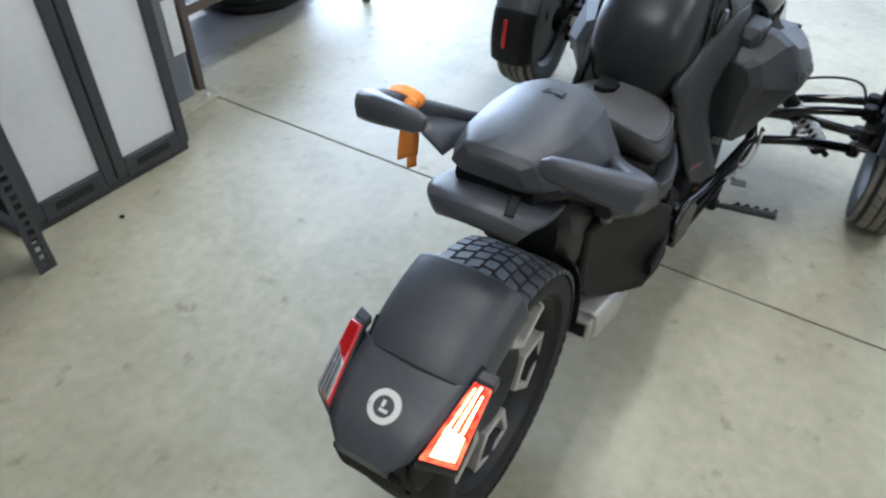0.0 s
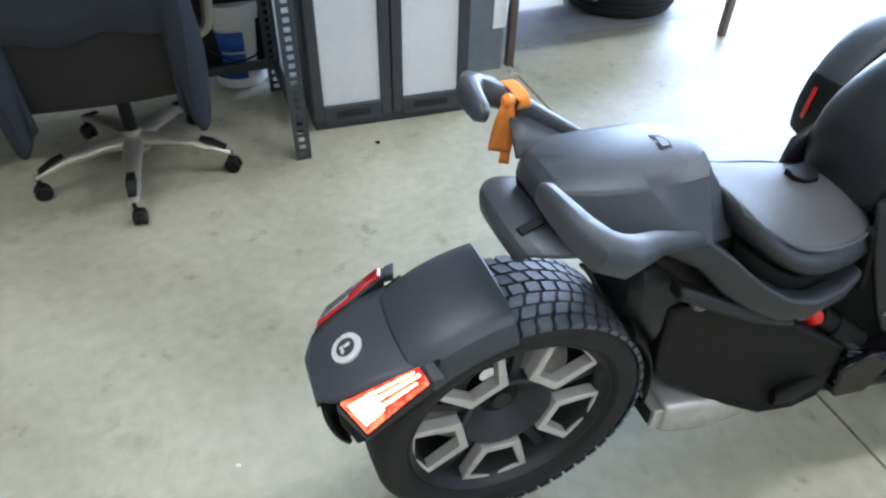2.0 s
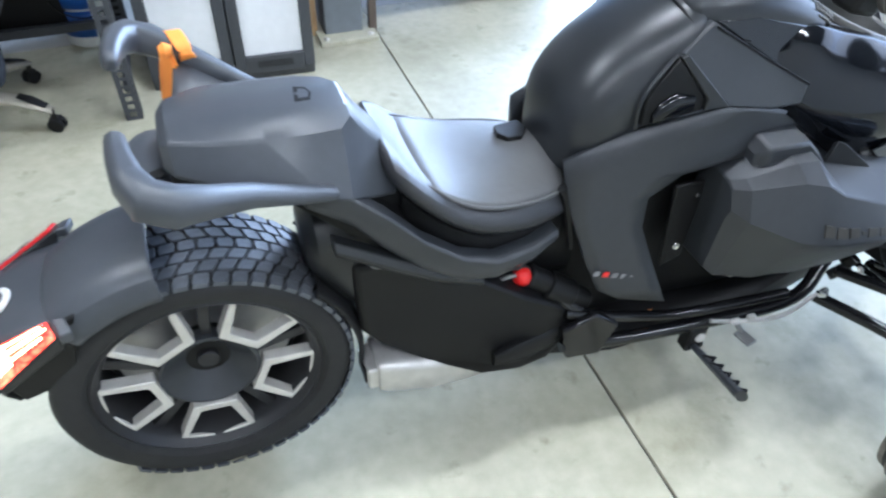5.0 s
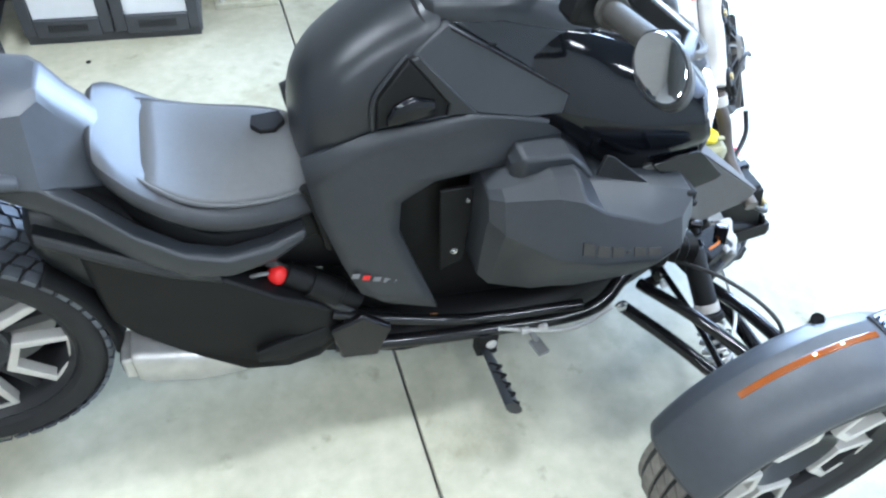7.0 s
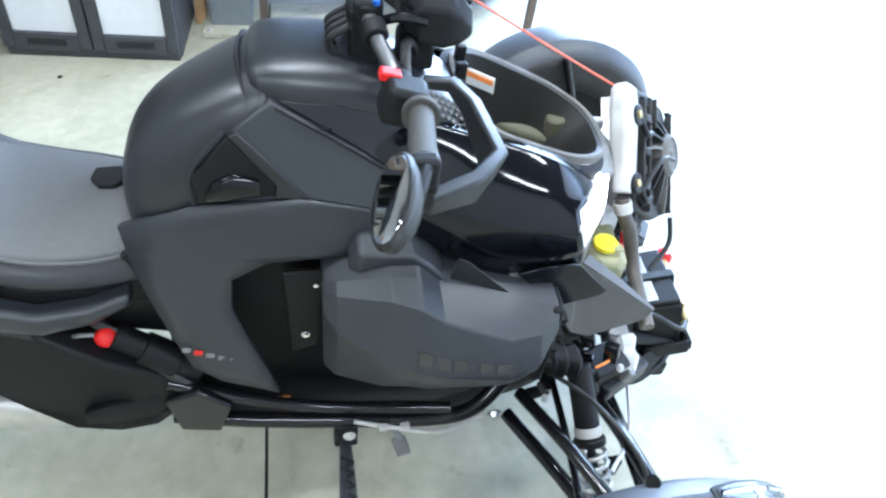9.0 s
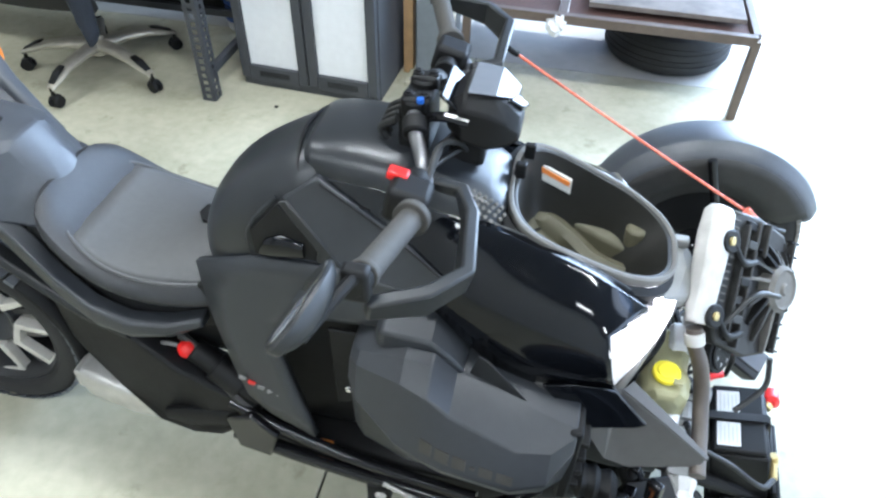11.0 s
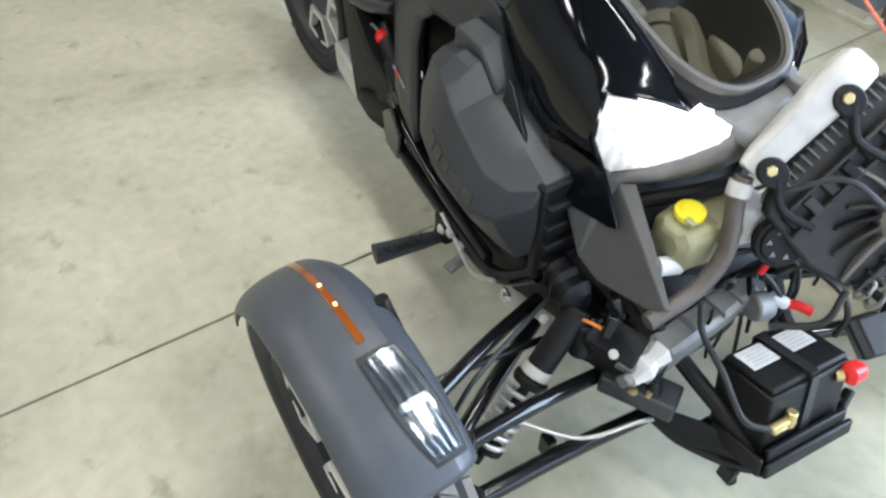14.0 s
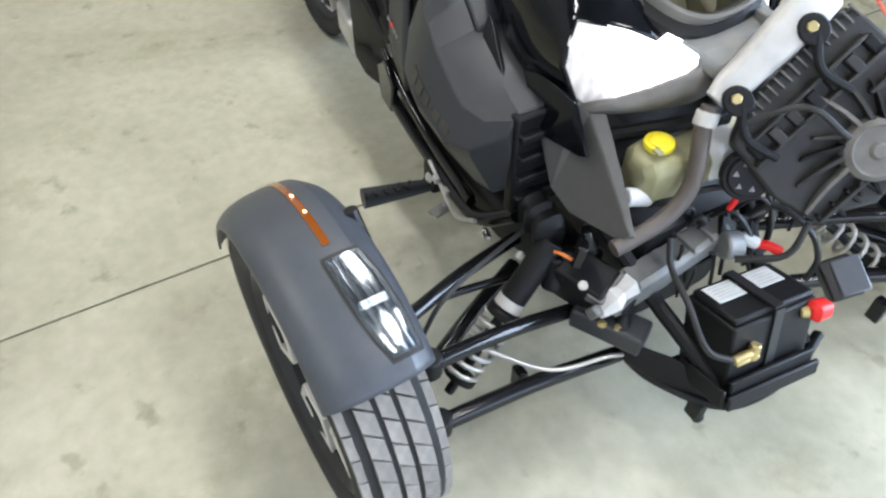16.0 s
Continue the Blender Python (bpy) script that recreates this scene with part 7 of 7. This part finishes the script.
dens = random.Random(23)
for k in range(16):
    a = Vector((1.60 + 0.11 * dens.random(), -0.10 + 0.26 * dens.random(), 0.33 + 0.10 * dens.random()))
    b = a + Vector((dens.uniform(-0.05, 0.03), dens.uniform(-0.02, 0.14), dens.uniform(-0.08, 0.06)))
    m_ = (a + b) / 2 + Vector((dens.uniform(-0.03, 0.03), dens.uniform(-0.03, 0.03), dens.uniform(0.0, 0.04)))
    part("wire", tube([a - Vector((0.03, 0.0, 0.10)), a, m_, b, b - Vector((-0.02, 0.0, 0.10))], dens.choice((0.003, 0.004, 0.0055, 0.008)), 7), dens.choice(("wire", "wire", "black", "dusty")), trike)
for k in range(8):
    a = Vector((1.60 + 0.11 * dens.random(), -0.03 + 0.20 * dens.random(), 0.30 + 0.12 * dens.random()))
    part("connector_block", box(a, (0.03 + 0.03 * dens.random(), 0.02 + 0.02 * dens.random(), 0.02 + 0.02 * dens.random()), Euler((dens.uniform(-0.6, 0.6), dens.uniform(-0.6, 0.6), dens.uniform(-1, 1))).to_matrix().to_4x4()), dens.choice(("black", "dusty", "cast", "mgrey")), trike, bevel=0.003)

# -- radiator held up by a strap from the handlebar --
rad = thing("radiator", "black fan shroud and radiator hung from the handlebar by a strap", "radiator")
A = Vector((1.658, 0.106, 0.818))
U = Vector((-0.057, -0.718, -0.694)).normalized()
V = Vector((0.727, 0.446, -0.520))
V = (V - U * V.dot(U)).normalized()
W = U.cross(V).normalized()
W = W if W.x > 0 else -W
RM = Matrix((( *[U[0]], V[0], W[0], A[0]), (U[1], V[1], W[1], A[1]), (U[2], V[2], W[2], A[2]), (0, 0, 0, 1)))
bar = loft([[RM @ Vector((u, v * w, h * t)) for v, t in ((-1, -0.6), (-1, 0.6), (-0.7, 1), (0.7, 1), (1, 0.6), (1, -0.6), (0.7, -1), (-0.7, -1))] for u, w, h in ((-0.016, 0.020, 0.012), (-0.004, 0.030, 0.020), (0.04, 0.034, 0.022), (0.10, 0.030, 0.022), (0.175, 0.026, 0.020), (0.205, 0.019, 0.016))])
part("upper_frame_bar", bar, "frame", rad, "pale silver frame bar", bevel=0.004)
shroud = loft([[RM @ Vector((u, v, w)) for u, v in ((-0.02, 0.045), (0.02, 0.035), (0.18, 0.04), (0.235, 0.070), (0.250, 0.18), (0.235, 0.250), (0.15, 0.300), (0.04, 0.285), (-0.010, 0.235), (-0.025, 0.14))] for w in (-0.035, 0.0)])
part("fan_shroud", shroud, "dusty", rad, "black moulded fan shroud", bevel=0.006)
part("radiator_core", loft([[RM @ Vector((u, v, w)) for u, v in ((-0.01, 0.06), (0.225, 0.07), (0.225, 0.245), (0.0, 0.245))] for w in (-0.075, -0.036)]), "silver", rad, "grey radiator core")
fc = Vector((0.100, 0.225, 0.0))
part("fan_motor", loft([[RM @ (fc + Vector((r * math.cos(2 * math.pi * k / 30), r * math.sin(2 * math.pi * k / 30), h))) for k in range(30)] for r, h in ((0.050, 0.0), (0.048, 0.022), (0.040, 0.030), (0.036, 0.026), (0.014, 0.026), (0.010, 0.032))]), "dust", rad, "round dusty fan motor")
for k in range(16):
    a = 2 * math.pi * k / 16 + 0.2
    d = Vector((math.cos(a), math.sin(a), 0))
    t = Vector((-d.y, d.x, 0))
    reach = 0.068 if d.y > 0.1 else 0.085 + 0.045 * (k % 4) / 3
    part("shroud_rib", loft([[RM @ (fc + d * q + t * (w * s + o) + Vector((0, 0, h))) for s, h in ((-1, 0.0), (-1, z), (1, z), (1, 0.0))] for q, w, o, z in ((0.046, 0.0035, 0.0, 0.022), (reach * 0.6, 0.003, 0.008, 0.020), (reach * 0.8, 0.003, 0.018, 0.016), (reach, 0.003, 0.032, 0.008))]), ("dusty", "black", "dusty", "dust")[k % 4], rad)
for k, (v, u0, u1) in enumerate(((0.085, 0.0, 0.22), (0.120, -0.012, 0.235), (0.155, -0.015, 0.05), (0.255, 0.0, 0.23))):
    part("shroud_ledge", loft([[RM @ Vector((u, v + o, h)) for o, h in ((-0.004, 0.0), (-0.003, 0.016), (0.003, 0.016), (0.004, 0.0))] for u in (u0, (u0 + u1) / 2, u1)]), "dusty", rad, bevel=0.002)
for k in range(7):
    u = 0.0 + 0.036 * k
    part("shroud_step", loft([[RM @ Vector((u + o, v, h)) for o, h in ((-0.010, 0.0), (-0.008, 0.010 + 0.006 * (k % 2)), (0.008, 0.010 + 0.006 * (k % 2)), (0.010, 0.0))] for v in (0.090, 0.120)]), "dusty" if k % 3 else "black", rad, bevel=0.002)
for k in range(16):
    u = -0.015 + 0.014 * k
    part("core_fin", loft([[RM @ Vector((u + o, v, h)) for o, h in ((-0.0015, 0.0), (-0.0015, 0.008), (0.0015, 0.008), (0.0015, 0.0))] for v in (0.036, 0.060)]), "dust", rad)
for u, v in ((0.045, 0.012), (0.185, 0.010)):
    ear = loft([[RM @ (Vector((u, v + 0.01, h)) + Vector((0.022 * math.cos(2 * math.pi * k / 20), 0.026 * math.sin(2 * math.pi * k / 20), 0))) for k in range(20)] for h in (0.012, 0.026)])
    part("mount_ear", ear, "black", rad, bevel=0.003)
    c0 = RM @ Vector((u, v + 0.004, 0.026))
    bolt(c0, W, 0.009, rad, "brass")
    part("ear_arm", tube([RM @ Vector((u, v + 0.02, 0.02)), RM @ Vector((u + 0.03, v + 0.06, 0.022)), RM @ Vector((u + 0.02, v + 0.12, 0.012))], 0.007, 8), "black", rad)
for k in range(9):
    u = 0.0 + 0.028 * k
    part("shroud_fin", loft([[RM @ Vector((u + o, v, h)) for o, h in ((-0.002, 0.0), (-0.002, 0.012), (0.002, 0.012), (0.002, 0.0))] for v in (0.245, 0.275)]), "black", rad)
part("shroud_cable", tube([RM @ Vector((0.20, 0.05, 0.02)), RM @ Vector((0.13, 0.09, 0.05)), RM @ Vector((0.12, 0.17, 0.05))], 0.005, 8), "wire", rad)
part("shroud_cable", tube([RM @ Vector((0.24, 0.24, 0.02)), RM @ Vector((0.30, 0.26, 0.01)), RM @ Vector((0.36, 0.22, -0.02))], 0.006, 8), "wire", rad)

strap = thing("strap", "red and white lashing strap from the handlebar to the radiator", "strap")
s0, s1 = Vector((1.243, 0.300, 0.982)), Vector((1.800, 0.255, 0.695))
part("webbing", tube([s0 + (s1 - s0) * u + Vector((0, 0, -0.004 * math.sin(math.pi * u))) for u in (0, 0.25, 0.5, 0.75, 1)], 0.003, 8, 4), "strap", strap)
part("hook", tube([s0, s0 + Vector((-0.02, 0.0, 0.012)), s0 + Vector((-0.035, 0.012, 0.035)), s0 + Vector((-0.03, 0.03, 0.05))], 0.006, 8), "black", strap)
part("knot", joined([tube([s1 + Vector((-0.05, 0.003, 0.028)), s1 + Vector((-0.02, -0.006, 0.006)), s1 + Vector((0.012, 0.004, -0.015))], 0.009, 8)]), "strap", strap)
part("end_hook", tube([s1, s1 + Vector((0.03, 0.012, -0.02)), s1 + Vector((0.05, 0.03, -0.035)), s1 + Vector((0.04, 0.045, -0.05))], 0.005, 8), "black", strap)

tag = thing("warning_ribbon", "bright orange ribbon tied round the grab handle", "ribbon")
wrap = [[(x + dx, y, z) for x, y, z in ((0.078, 0.186, 0.864), (0.070, 0.212, 0.882), (0.060, 0.246, 0.884), (0.062, 0.258, 0.864), (0.072, 0.240, 0.830), (0.082, 0.196, 0.832), (0.078, 0.186, 0.864))] for dx in (0.004, 0.012, 0.022, 0.032)]
solid(part("wrap", strip(wrap), "orange", tag, "ribbon band", sub=1), 0.0015, 0.0)
part("ribbon_knot", hull([(0.052, 0.008, 0.862, 0.878, 0.190), (0.062, 0.014, 0.856, 0.884, 0.190), (0.074, 0.008, 0.862, 0.878, 0.190)], 10, 2.2), "orange", tag)
for dx, ln, wd in ((0.0, 0.105, 0.021), (0.012, 0.135, 0.010)):
    tailr = [[(0.058 + dx + 0.003 * math.sin(5 * v) + 0.88 * wd * (0.35 + 0.65 * min(1.0, 2.2 * v)) * u, 0.190 - 0.5 * wd * (0.35 + 0.65 * min(1.0, 2.2 * v)) * u + 0.004 * v, 0.866 - ln * v) for u in (-1, -0.3, 0.3, 1)] for v in (0, 0.15, 0.4, 0.7, 0.9, 1.0)]
    solid(part("ribbon_tail", strip(tailr), "orange", tag), 0.0015, 0.0)
# ---- small litter on the floor ----
def litter(name, label, x, y, r, mat, seed):
    bm = bmesh.new()
    bmesh.ops.create_icosphere(bm, subdivisions=2, radius=r)
    for v in bm.verts:
        v.co *= 0.8 + 0.5 * noise.noise(v.co * (0.8 / r) + Vector((seed, 0, 0)))
        v.co.z *= 0.45
    t = thing(name, label, "debris", at=pose(x, y, r * 0.30))
    part("chip", bm, mat, t)


litter("pebble", "small dark pebble lying on the concrete floor", 0.150, 1.452, 0.012, "black", 1.0)
litter("paint_flake", "tiny white flake lying on the concrete floor", -0.56, 0.20, 0.007, "white", 3.0)
